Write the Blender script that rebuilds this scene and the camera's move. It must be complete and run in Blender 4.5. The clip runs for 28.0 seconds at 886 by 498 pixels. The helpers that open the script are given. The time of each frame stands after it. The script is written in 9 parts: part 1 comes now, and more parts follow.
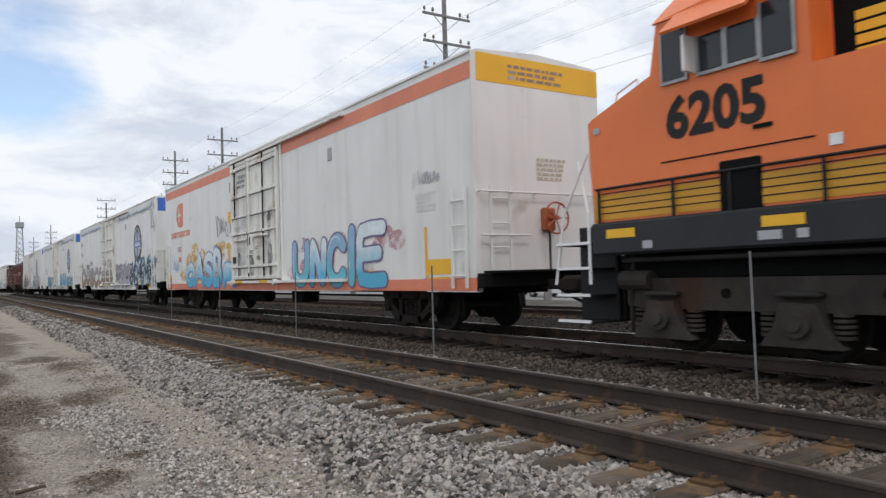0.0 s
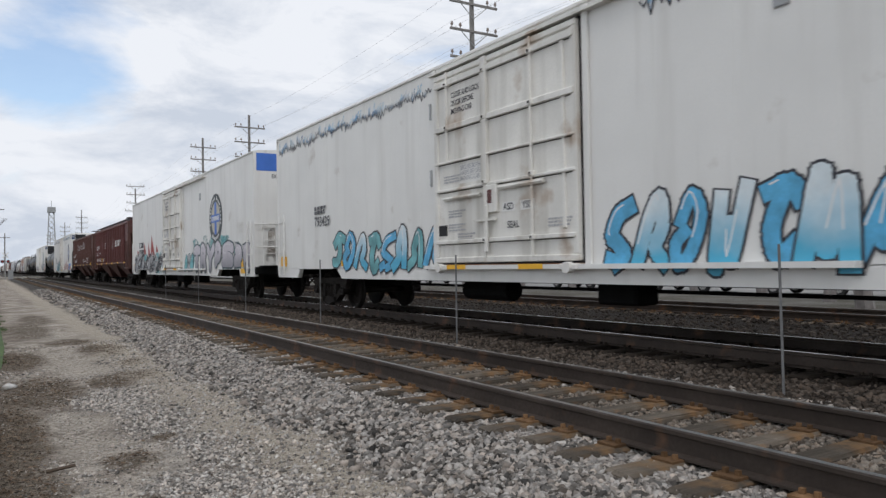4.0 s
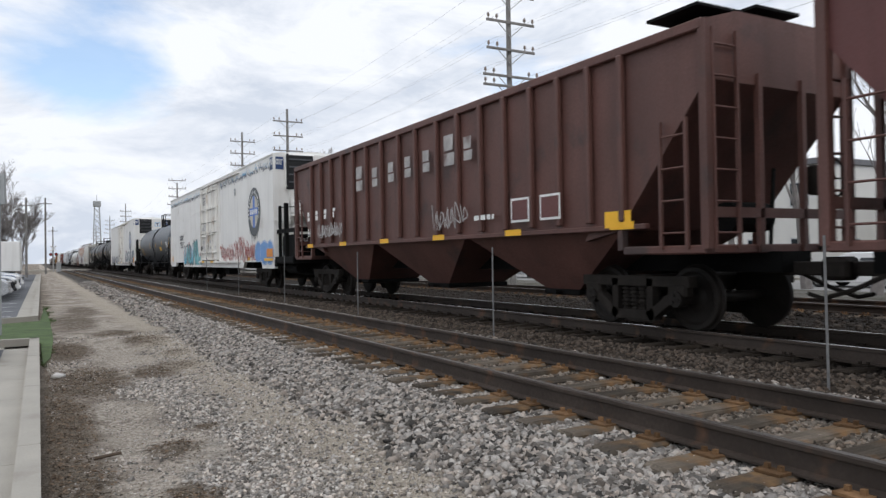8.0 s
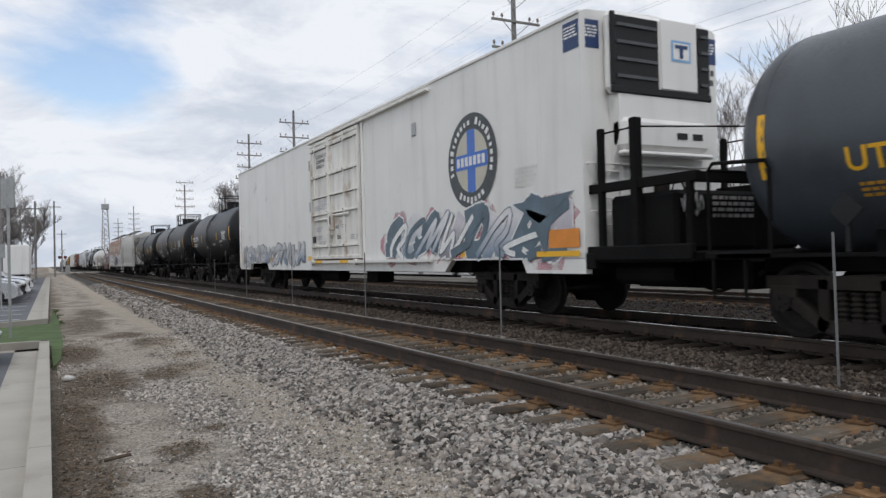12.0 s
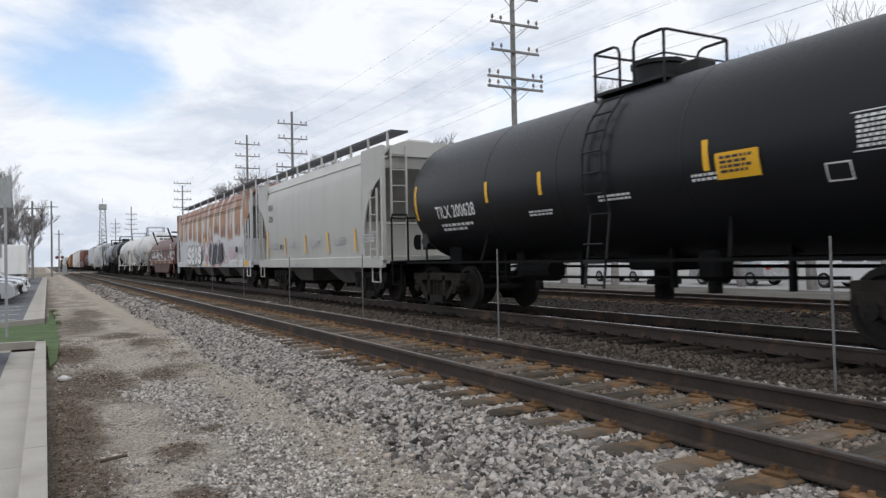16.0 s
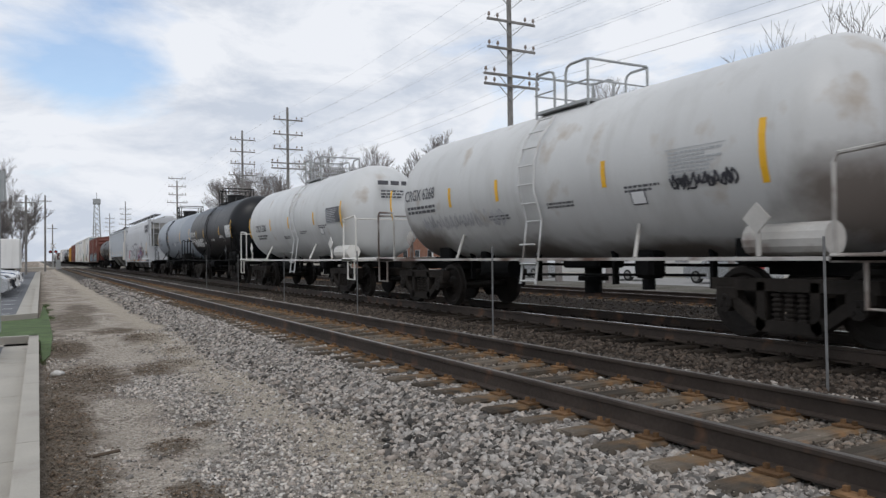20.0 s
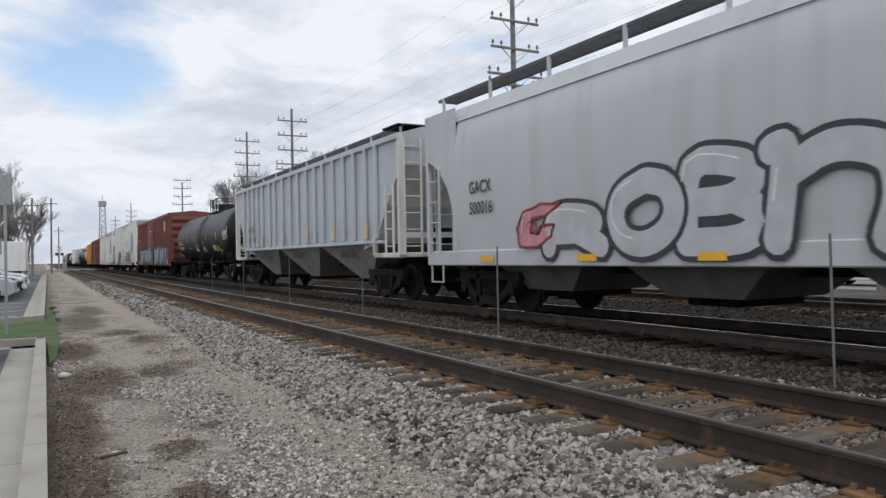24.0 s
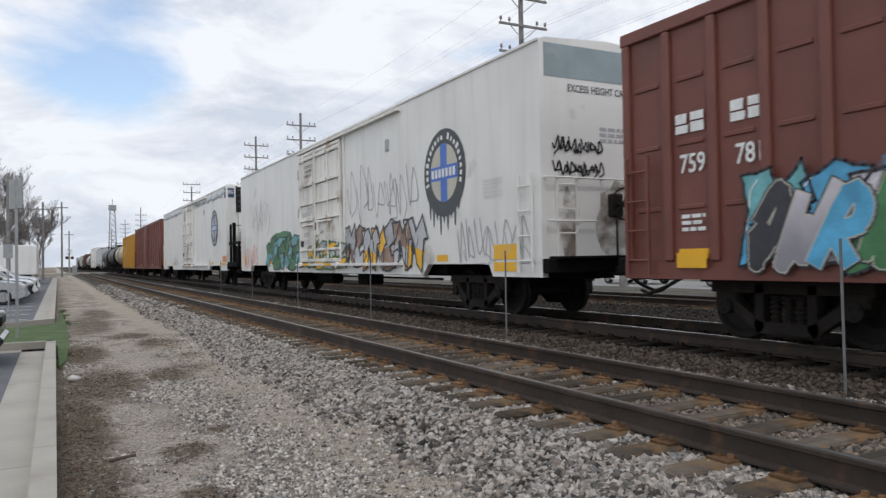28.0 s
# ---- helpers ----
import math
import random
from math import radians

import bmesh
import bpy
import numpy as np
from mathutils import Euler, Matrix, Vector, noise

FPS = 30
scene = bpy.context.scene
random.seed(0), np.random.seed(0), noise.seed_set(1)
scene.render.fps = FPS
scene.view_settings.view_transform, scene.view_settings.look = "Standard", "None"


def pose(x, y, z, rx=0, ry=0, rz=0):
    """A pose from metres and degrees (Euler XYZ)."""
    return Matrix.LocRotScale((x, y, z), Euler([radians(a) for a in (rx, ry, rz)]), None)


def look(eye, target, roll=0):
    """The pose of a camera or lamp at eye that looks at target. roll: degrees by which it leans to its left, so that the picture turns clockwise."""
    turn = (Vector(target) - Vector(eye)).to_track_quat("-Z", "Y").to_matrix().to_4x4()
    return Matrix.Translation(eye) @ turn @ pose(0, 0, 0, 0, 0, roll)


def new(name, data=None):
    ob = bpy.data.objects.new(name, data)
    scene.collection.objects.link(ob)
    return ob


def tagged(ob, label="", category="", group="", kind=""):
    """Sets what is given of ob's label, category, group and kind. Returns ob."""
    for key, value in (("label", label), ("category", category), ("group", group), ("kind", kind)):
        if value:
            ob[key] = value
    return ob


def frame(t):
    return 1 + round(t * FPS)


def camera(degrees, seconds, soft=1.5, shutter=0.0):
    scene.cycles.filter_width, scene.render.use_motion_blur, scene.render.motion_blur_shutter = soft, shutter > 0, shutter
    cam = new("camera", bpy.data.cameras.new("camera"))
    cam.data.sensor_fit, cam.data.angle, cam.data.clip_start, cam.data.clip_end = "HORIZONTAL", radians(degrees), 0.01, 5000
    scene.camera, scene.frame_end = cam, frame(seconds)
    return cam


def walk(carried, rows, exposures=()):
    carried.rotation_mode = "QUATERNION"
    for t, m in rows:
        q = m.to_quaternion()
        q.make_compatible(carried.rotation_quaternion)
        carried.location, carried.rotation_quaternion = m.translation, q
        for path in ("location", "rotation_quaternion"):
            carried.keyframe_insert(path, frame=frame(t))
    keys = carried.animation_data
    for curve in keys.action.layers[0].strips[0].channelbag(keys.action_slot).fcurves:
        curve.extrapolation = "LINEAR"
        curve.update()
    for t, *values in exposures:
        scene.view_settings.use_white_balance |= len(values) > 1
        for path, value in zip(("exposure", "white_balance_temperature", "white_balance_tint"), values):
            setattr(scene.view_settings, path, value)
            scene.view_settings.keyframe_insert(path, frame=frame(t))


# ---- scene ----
cam = camera(62.2, 28.0, soft=1.4, shutter=0.08)
EYE = (0.0, 0.0, 1.136)


def aim(yaw, tilt, roll):
    return pose(*EYE, 90 + tilt, 0, yaw) @ pose(0, 0, 0, 0, 0, roll)


walk(cam, [(t, aim(yaw, tilt, roll)) for t, yaw, tilt, roll in (
    (0, -33.63, 1.95, -1.66), (0.5, -33.75, 1.83, -1.59), (1, -32.79, 1.69, -1.03), (1.5, -32.34, 1.59, -0.87),
    (2, -31.92, 1.50, -0.94), (2.5, -31.72, 1.48, -1.14), (3, -31.77, 1.37, -1.02), (3.5, -31.79, 1.22, -0.96),
    (5.5, -30.70, 0.88, -0.91), (6, -30.11, 0.78, -1.06), (6.5, -29.77, 0.68, -1.18), (7, -29.45, 0.62, -1.19),
    (7.5, -29.09, 0.60, -1.20), (8, -28.86, 0.59, -0.98), (8.5, -28.67, 0.61, -0.94), (9, -28.57, 0.59, -1.17),
    (9.5, -28.50, 0.49, -1.44), (10, -28.48, 0.48, -1.55), (10.5, -28.47, 0.46, -1.42), (11, -28.46, 0.45, -1.06),
    (11.5, -28.43, 0.50, -1.08), (12, -28.31, 0.59, -1.44), (12.5, -28.14, 0.61, -1.37), (14.5, -28.32, 0.67, -0.64),
    (15, -28.41, 0.74, -0.63), (15.5, -28.46, 0.80, -1.04), (16, -28.49, 0.74, -1.15), (16.5, -28.59, 0.73, -1.11),
    (17, -28.68, 0.66, -0.98), (17.5, -28.77, 0.63, -0.87), (18, -28.79, 0.65, -0.98), (18.5, -28.82, 0.59, -0.85),
    (19, -28.87, 0.52, -0.81), (19.5, -28.92, 0.49, -0.69), (20, -28.88, 0.52, -0.74), (20.5, -28.83, 0.60, -0.61),
    (21, -28.78, 0.64, -0.72), (21.5, -28.70, 0.65, -0.85), (23.5, -28.61, 0.52, -1.08), (24, -28.50, 0.52, -1.10),
    (24.5, -28.37, 0.62, -1.21), (25, -28.22, 0.59, -1.40), (25.5, -28.06, 0.54, -1.36), (26, -27.97, 0.49, -0.99),
    (26.5, -27.93, 0.60, -0.91), (27, -27.87, 0.74, -0.97), (27.5, -27.86, 0.82, -0.88), (28, -27.87, 0.87, -0.99),
)],
     exposures=((0, 0.03), (1, -0.05), (2, 0.0), (3, -0.03), (6, -0.17), (7, -0.08), (8, 0.08), (9, 0.0), (10, -0.24), (11, -0.15), (12, -0.08), (15, 0.0), (16, 0.06),
                (17, -0.06), (18, -0.1), (19, -0.16), (20, -0.1), (21, -0.14), (24, -0.06), (25, -0.02), (26, 0.04), (28, 0.0)))

# ---- light ----
world = bpy.data.worlds.new("sky")
scene.world = world
world.use_nodes = True
wn, wl = world.node_tree.nodes, world.node_tree.links
wn.clear()
SUN_EL, SUN_AZ = radians(52), radians(205)


def wnode(kind, **sets):
    n = wn.new(kind)
    for k, v in sets.items():
        n.inputs[k.replace("_", " ")].default_value = v
    return n


sky = wn.new("ShaderNodeTexSky")
sky.sky_type, sky.sun_disc, sky.sun_elevation, sky.sun_rotation = "NISHITA", False, SUN_EL, SUN_AZ
sky.air_density, sky.dust_density = 1.0, 1.5
geo = wn.new("ShaderNodeTexCoord")
squash = wn.new("ShaderNodeMapping")
squash.inputs["Scale"].default_value = (1.0, 1.0, 2.6)
squash.inputs["Location"].default_value = (3.1, 0.4, 0.0)
wl.new(geo.outputs["Generated"], squash.inputs["Vector"])
big = wnode("ShaderNodeTexNoise", Scale=2.2, Detail=9.0, Roughness=0.55, Distortion=0.25)
small = wnode("ShaderNodeTexNoise", Scale=5.0, Detail=8.0, Roughness=0.6, Distortion=0.4)
for n in (big, small):
    wl.new(squash.outputs["Vector"], n.inputs["Vector"])
# the gap of blue sky low over the line, and the cover everywhere else
gap = wn.new("ShaderNodeVectorMath")
gap.operation = "DISTANCE"
gap.inputs[1].default_value = Vector((0.05, 0.955, 0.285))
wl.new(geo.outputs["Generated"], gap.inputs[0])
near_gap = wnode("ShaderNodeMapRange", From_Min=0.02, From_Max=0.15, To_Min=-0.13, To_Max=0.1)
wl.new(gap.outputs["Value"], near_gap.inputs["Value"])
cover = wn.new("ShaderNodeMath")
wl.new(big.outputs["Fac"], cover.inputs[0])
wl.new(near_gap.outputs["Result"], cover.inputs[1])
edge = wnode("ShaderNodeMapRange", From_Min=0.39, From_Max=0.53, To_Min=0.12)
wl.new(cover.outputs["Value"], edge.inputs["Value"])
tone = wn.new("ShaderNodeValToRGB")
tone.color_ramp.elements[0].position, tone.color_ramp.elements[0].color = 0.36, (6.3, 6.9, 7.95, 1)
tone.color_ramp.elements[1].position, tone.color_ramp.elements[1].color = 0.56, (9.1, 9.4, 10.0, 1)
wl.new(small.outputs["Fac"], tone.inputs["Fac"])
blend = wn.new("ShaderNodeMix")
blend.data_type = "RGBA"
wl.new(edge.outputs["Result"], blend.inputs[0])
clear = wn.new("ShaderNodeVectorMath")
clear.operation = "SCALE"
clear.inputs["Scale"].default_value = 1.9
wl.new(sky.outputs["Color"], clear.inputs[0])
wl.new(clear.outputs["Vector"], blend.inputs[6])
wl.new(tone.outputs["Color"], blend.inputs[7])
back = wnode("ShaderNodeBackground", Strength=0.1)
wl.new(blend.outputs[2], back.inputs["Color"])
out = wn.new("ShaderNodeOutputWorld")
wl.new(back.outputs["Background"], out.inputs["Surface"])

sun = new("sun", bpy.data.lights.new("sun", "SUN"))
sun.data.energy, sun.data.angle, sun.data.color = 0.8, radians(14), (1.0, 0.97, 0.94)
sun.matrix_world = look((0, 0, 30), Vector((0, 0, 30)) - 10 * Vector((
    math.sin(SUN_AZ) * math.cos(SUN_EL), math.cos(SUN_AZ) * math.cos(SUN_EL), math.sin(SUN_EL))))
scene.view_settings.exposure = 0.0

# ---- materials ----


def material(name, rgb, rough=0.7, metal=0.0, var=0.2, scale=1.5, fine=30.0, bump=0.0, streak=0.0, stain=None, stain_at=0.55,
             stain_scale=1.2, random_by=0.0, gloss_coat=0.0, spec=0.5, hue_by=0.0, cracks=0.0):
    """A paint, metal, wood or stone: two scales of mottling, optional vertical streaks, stains of another colour, relief."""
    m = bpy.data.materials.new(name)
    m.use_nodes = True
    t = m.node_tree
    nodes, link = t.nodes, t.links.new
    b = nodes["Principled BSDF"]
    b.inputs["Roughness"].default_value, b.inputs["Metallic"].default_value = rough, metal
    b.inputs["Coat Weight"].default_value = gloss_coat
    b.inputs["Specular IOR Level"].default_value = spec
    co = nodes.new("ShaderNodeTexCoord")

    def noise_of(s, detail, stretch=(1, 1, 1)):
        mp = nodes.new("ShaderNodeMapping")
        mp.inputs["Scale"].default_value = stretch
        link(co.outputs["Object"], mp.inputs["Vector"])
        n = nodes.new("ShaderNodeTexNoise")
        n.inputs["Scale"].default_value, n.inputs["Detail"].default_value = s, detail
        link(mp.outputs["Vector"], n.inputs["Vector"])
        return n.outputs["Fac"]

    def mixed(fac, a, c):
        x = nodes.new("ShaderNodeMix")
        x.data_type = "RGBA"
        for sock, val in ((0, fac), (6, a), (7, c)):
            if isinstance(val, bpy.types.NodeSocket):
                link(val, x.inputs[sock])
            else:
                x.inputs[sock].default_value = val
        return x.outputs[2]

    def ranged(v, a, c, lo=0.0, hi=1.0):
        r = nodes.new("ShaderNodeMapRange")
        for k, val in (("From Min", a), ("From Max", c), ("To Min", lo), ("To Max", hi)):
            r.inputs[k].default_value = val
        link(v, r.inputs["Value"])
        return r.outputs["Result"]

    dark = tuple(c * (1 - var) for c in rgb) + (1,)
    light = tuple(min(1, c * (1 + var)) for c in rgb) + (1,)
    coarse, grain = noise_of(scale, 5), noise_of(fine, 4)
    col = mixed(ranged(coarse, 0.3, 0.7), dark, light)
    col = mixed(ranged(grain, 0.25, 0.75, 0.0, 0.5), col, tuple(c * (1 - 0.9 * var) for c in rgb) + (1,))
    if streak:
        st = noise_of(2.6, 5, (1, 1, 0.09))
        col = mixed(ranged(st, 0.5, 0.8, 0, streak), col, tuple(c * 0.45 for c in (rgb[0], rgb[1] * 0.93, rgb[2] * 0.82)) + (1,))
    if cracks:
        ck = noise_of(34, 4, (0.05, 1, 1))
        col = mixed(ranged(ck, 0.42, 0.34, 0, cracks), col, tuple(c * 0.2 for c in rgb) + (1,))
        col = mixed(ranged(ck, 0.54, 0.66, 0, cracks * 0.5), col, tuple(c * 1.7 for c in rgb) + (1,))
    if stain:
        sn = noise_of(stain_scale, 7)
        col = mixed(ranged(sn, stain_at, stain_at + 0.14), col, tuple(stain) + (1,))
    if random_by:
        info = nodes.new("ShaderNodeObjectInfo")
        isl = nodes.new("ShaderNodeNewGeometry")
        add = nodes.new("ShaderNodeMath")
        link(info.outputs["Random"], add.inputs[0])
        link(isl.outputs["Random Per Island"], add.inputs[1])
        fr = nodes.new("ShaderNodeMath")
        fr.operation = "FRACT"
        link(add.outputs[0], fr.inputs[0])
        hs = nodes.new("ShaderNodeHueSaturation")
        link(ranged(fr.outputs[0], 0, 1, 1 - random_by, 1 + random_by), hs.inputs["Value"])
        link(col, hs.inputs["Color"])
        col = hs.outputs["Color"]
        if hue_by:
            mul = nodes.new("ShaderNodeMath")
            mul.operation = "MULTIPLY"
            mul.inputs[1].default_value = 7.13
            link(fr.outputs[0], mul.inputs[0])
            fr2 = nodes.new("ShaderNodeMath")
            fr2.operation = "FRACT"
            link(mul.outputs[0], fr2.inputs[0])
            tint = nodes.new("ShaderNodeMix")
            tint.data_type, tint.blend_type = "RGBA", "MULTIPLY"
            tint.inputs[7].default_value = (1.0, 0.84, 0.72, 1)
            link(ranged(fr2.outputs[0], 0.3, 1.0, 0, hue_by), tint.inputs[0])
            link(col, tint.inputs[6])
            col = tint.outputs[2]
    link(col, b.inputs["Base Color"])
    link(ranged(grain, 0.2, 0.8, max(0, rough - 0.12), min(1, rough + 0.12)), b.inputs["Roughness"])
    if bump:
        bp = nodes.new("ShaderNodeBump")
        bp.inputs["Strength"].default_value, bp.inputs["Distance"].default_value = bump, 0.01
        link(grain, bp.inputs["Height"])
        link(bp.outputs["Normal"], b.inputs["Normal"])
    return m


M = {}
for name, sets in {
    "white paint": dict(rgb=(0.78, 0.77, 0.74), rough=0.45, var=0.06, scale=0.7, streak=0.25, stain=(0.45, 0.4, 0.34), stain_at=0.66),
    "dingy white paint": dict(rgb=(0.72, 0.70, 0.66), rough=0.5, var=0.1, scale=0.8, streak=0.4, stain=(0.4, 0.35, 0.3), stain_at=0.62),
    "door paint": dict(rgb=(0.77, 0.75, 0.7), rough=0.5, var=0.14, scale=1.0, streak=0.7, stain=(0.4, 0.29, 0.2), stain_at=0.6),
    "red stripe paint": dict(rgb=(0.72, 0.22, 0.12), rough=0.5, var=0.12),
    "yellow paint": dict(rgb=(0.85, 0.46, 0.02), rough=0.5, var=0.08),
    "blue paint": dict(rgb=(0.05, 0.16, 0.55), rough=0.45, var=0.1, scale=3),
    "light blue paint": dict(rgb=(0.1, 0.42, 0.68), rough=0.5, var=0.3, scale=4),
    "pale blue paint": dict(rgb=(0.22, 0.42, 0.68), rough=0.5, var=0.15, scale=4),
    "weathered band": dict(rgb=(0.3, 0.37, 0.39), rough=0.6, var=0.15, scale=2, streak=0.4, stain=(0.5, 0.52, 0.5), stain_at=0.55),
    "navy paint": dict(rgb=(0.02, 0.05, 0.15), rough=0.5, var=0.15, scale=3),
    "orange plate": dict(rgb=(0.75, 0.26, 0.03), rough=0.5, var=0.12, scale=4),
    "deep slate paint": dict(rgb=(0.11, 0.16, 0.2), rough=0.5, var=0.3, scale=2),
    "ice blue paint": dict(rgb=(0.16, 0.4, 0.72), rough=0.5, var=0.3, scale=1.5, stain=(0.72, 0.74, 0.76), stain_at=0.5, stain_scale=2.5),
    "teal paint": dict(rgb=(0.16, 0.44, 0.47), rough=0.5, var=0.4, scale=3),
    "green paint": dict(rgb=(0.07, 0.22, 0.09), rough=0.5, var=0.35, scale=3),
    "pink paint": dict(rgb=(0.6, 0.25, 0.3), rough=0.5, var=0.3, scale=3),
    "tan brown paint": dict(rgb=(0.34, 0.22, 0.165), rough=0.55, var=0.35, scale=2, streak=0.4, stain=(0.5, 0.44, 0.4), stain_at=0.55),
    "grey spray": dict(rgb=(0.42, 0.42, 0.44), rough=0.5, var=0.25, scale=3, streak=0.3, stain=(0.58, 0.57, 0.56), stain_at=0.56),
    "silver spray": dict(rgb=(0.5, 0.5, 0.52), rough=0.4, var=0.15, scale=3),
    "black spray": dict(rgb=(0.035, 0.035, 0.045), rough=0.5, var=0.3, scale=5),
    "purple spray": dict(rgb=(0.16, 0.12, 0.26), rough=0.5, var=0.3, scale=4),
    "red spray": dict(rgb=(0.42, 0.06, 0.05), rough=0.5, var=0.3, scale=4),
    "white spray": dict(rgb=(0.8, 0.8, 0.8), rough=0.5, var=0.08),
    "cream disc": dict(rgb=(0.55, 0.52, 0.43), rough=0.5, var=0.1),
    "logo grey": dict(rgb=(0.055, 0.065, 0.07), rough=0.5, var=0.2, scale=6),
    "letter grey": dict(rgb=(0.09, 0.09, 0.1), rough=0.5, var=0.3, scale=9),
    "faded letter": dict(rgb=(0.42, 0.4, 0.39), rough=0.6, var=0.3, scale=5, stain=(0.12, 0.06, 0.05), stain_at=0.55),
    "grime": dict(rgb=(0.16, 0.11, 0.075), rough=0.85, var=0.4, scale=3, stain=(0.5, 0.46, 0.41), stain_at=0.5),
    "letter white": dict(rgb=(0.8, 0.8, 0.78), rough=0.5, var=0.15, scale=9),
    "orange paint": dict(rgb=(0.8, 0.185, 0.042), rough=0.4, var=0.06, streak=0.12),
    "black paint": dict(rgb=(0.012, 0.012, 0.013), spec=0.3, rough=0.55, var=0.25, scale=2, streak=0.1),
    "brown paint": dict(rgb=(0.115, 0.05, 0.04), rough=0.6, var=0.28, scale=0.8, streak=0.55, stain=(0.05, 0.03, 0.027), stain_at=0.58),
    "brown red paint": dict(rgb=(0.125, 0.04, 0.036), rough=0.55, var=0.22, scale=0.8, streak=0.4, stain=(0.09, 0.04, 0.03), stain_at=0.63),
    "oxide paint": dict(rgb=(0.175, 0.058, 0.042), rough=0.55, var=0.18, scale=1.0, streak=0.3, stain=(0.12, 0.05, 0.035), stain_at=0.62),
    "coil paint": dict(rgb=(0.115, 0.04, 0.034), rough=0.5, var=0.25, scale=1.0, streak=0.55, stain=(0.3, 0.16, 0.13), stain_at=0.68),
    "tank grey": dict(rgb=(0.062, 0.073, 0.086), stain=(0.03, 0.034, 0.04), stain_at=0.55, stain_scale=0.7, rough=0.4, var=0.25, scale=0.6, streak=0.35),
    "tank black": dict(rgb=(0.008, 0.009, 0.0115), spec=0.3, rough=0.4, var=0.25, scale=0.6, streak=0.25),
    "tank white": dict(rgb=(0.6, 0.605, 0.6), rough=0.45, var=0.08, scale=0.6, streak=0.25, stain=(0.38, 0.31, 0.24), stain_at=0.64),
    "tank bluish": dict(rgb=(0.3, 0.33, 0.37), rough=0.5, var=0.12, scale=0.6, streak=0.3),
    "hopper grey": dict(rgb=(0.47, 0.46, 0.43), rough=0.5, var=0.06, scale=0.7, streak=0.18, stain=(0.42, 0.36, 0.29), stain_at=0.68),
    "hopper pale": dict(rgb=(0.52, 0.53, 0.545), rough=0.5, var=0.06, scale=0.7, streak=0.3, stain=(0.42, 0.36, 0.29), stain_at=0.66),
    "rust patch": dict(rgb=(0.36, 0.15, 0.06), rough=0.85, var=0.4, scale=1.6, streak=0.3, stain=(0.5, 0.42, 0.34), stain_at=0.56),
    "bogie steel": dict(rgb=(0.026, 0.022, 0.019), spec=0.15, rough=0.8, var=0.35, scale=3, bump=0.3),
    "wheel steel": dict(rgb=(0.02, 0.017, 0.015), spec=0.15, rough=0.6, var=0.3, scale=4),
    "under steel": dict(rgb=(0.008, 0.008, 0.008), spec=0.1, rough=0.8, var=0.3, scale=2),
    "band yellow": dict(rgb=(0.62, 0.31, 0.02), rough=0.5, var=0.12, streak=0.2),
    "frame grey": dict(rgb=(0.026, 0.027, 0.03), spec=0.3, rough=0.5, var=0.2, scale=2, streak=0.2),
    "dusty steel": dict(rgb=(0.052, 0.046, 0.041), spec=0.15, rough=0.85, var=0.35, scale=3, stain=(0.06, 0.035, 0.025), stain_at=0.55, bump=0.2),
    "loco under": dict(rgb=(0.042, 0.039, 0.036), spec=0.15, rough=0.75, var=0.3, scale=2, bump=0.2),
    "bright steel": dict(rgb=(0.45, 0.44, 0.43), rough=0.3, metal=0.8, var=0.1),
    "galvanised": dict(rgb=(0.36, 0.37, 0.37), rough=0.5, metal=0.4, var=0.15, scale=6),
    "rail steel": dict(rgb=(0.05, 0.038, 0.031), spec=0.25, rough=0.65, var=0.35, scale=2, bump=0.3, stain=(0.13, 0.07, 0.042), stain_at=0.58, stain_scale=2.5),
    "rail top": dict(rgb=(0.24, 0.22, 0.205), rough=0.36, metal=0.7, var=0.2, scale=3),
    "polished rail": dict(rgb=(0.55, 0.55, 0.55), rough=0.2, metal=0.9, var=0.1),
    "tie wood": dict(cracks=0.9, rgb=(0.105, 0.088, 0.07), spec=0.15, rough=0.9, var=0.4, scale=5, fine=60, bump=0.6, stain=(0.2, 0.115, 0.06), stain_at=0.6, stain_scale=3, random_by=0.5),
    "plate rust": dict(rgb=(0.17, 0.098, 0.05), rough=0.9, spec=0.15, var=0.5, scale=8, bump=0.4, random_by=0.4),
    "stone": dict(rgb=(0.285, 0.267, 0.246), spec=0.2, rough=0.9, var=0.35, scale=20, fine=120, bump=0.6, random_by=0.85, hue_by=0.55),
    "gauge stone": dict(rgb=(0.17, 0.148, 0.124), spec=0.2, rough=0.9, var=0.35, scale=20, fine=120, bump=0.6, random_by=0.8, hue_by=0.7),
    # ties of the busy track: oil and the train's shade, both in the colour
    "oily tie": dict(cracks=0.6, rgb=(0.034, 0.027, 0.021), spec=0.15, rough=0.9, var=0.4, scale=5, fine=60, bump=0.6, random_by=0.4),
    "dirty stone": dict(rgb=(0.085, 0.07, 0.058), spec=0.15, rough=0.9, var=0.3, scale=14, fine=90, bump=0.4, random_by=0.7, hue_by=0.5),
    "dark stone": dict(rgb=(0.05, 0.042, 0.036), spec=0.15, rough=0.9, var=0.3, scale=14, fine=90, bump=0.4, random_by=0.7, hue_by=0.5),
    # stone below the train: its shade is put into the colour with the oil
    "oily shaded stone": dict(rgb=(0.03, 0.025, 0.021), spec=0.1, rough=0.9, var=0.3, scale=14, fine=90, bump=0.4, random_by=0.5),
    "concrete": dict(rgb=(0.38, 0.355, 0.31), rough=0.85, var=0.12, scale=1.5, fine=60, bump=0.3, stain=(0.26, 0.235, 0.2), stain_at=0.6),
    "pale stone": dict(rgb=(0.6, 0.58, 0.55), rough=0.9, var=0.2, scale=20),
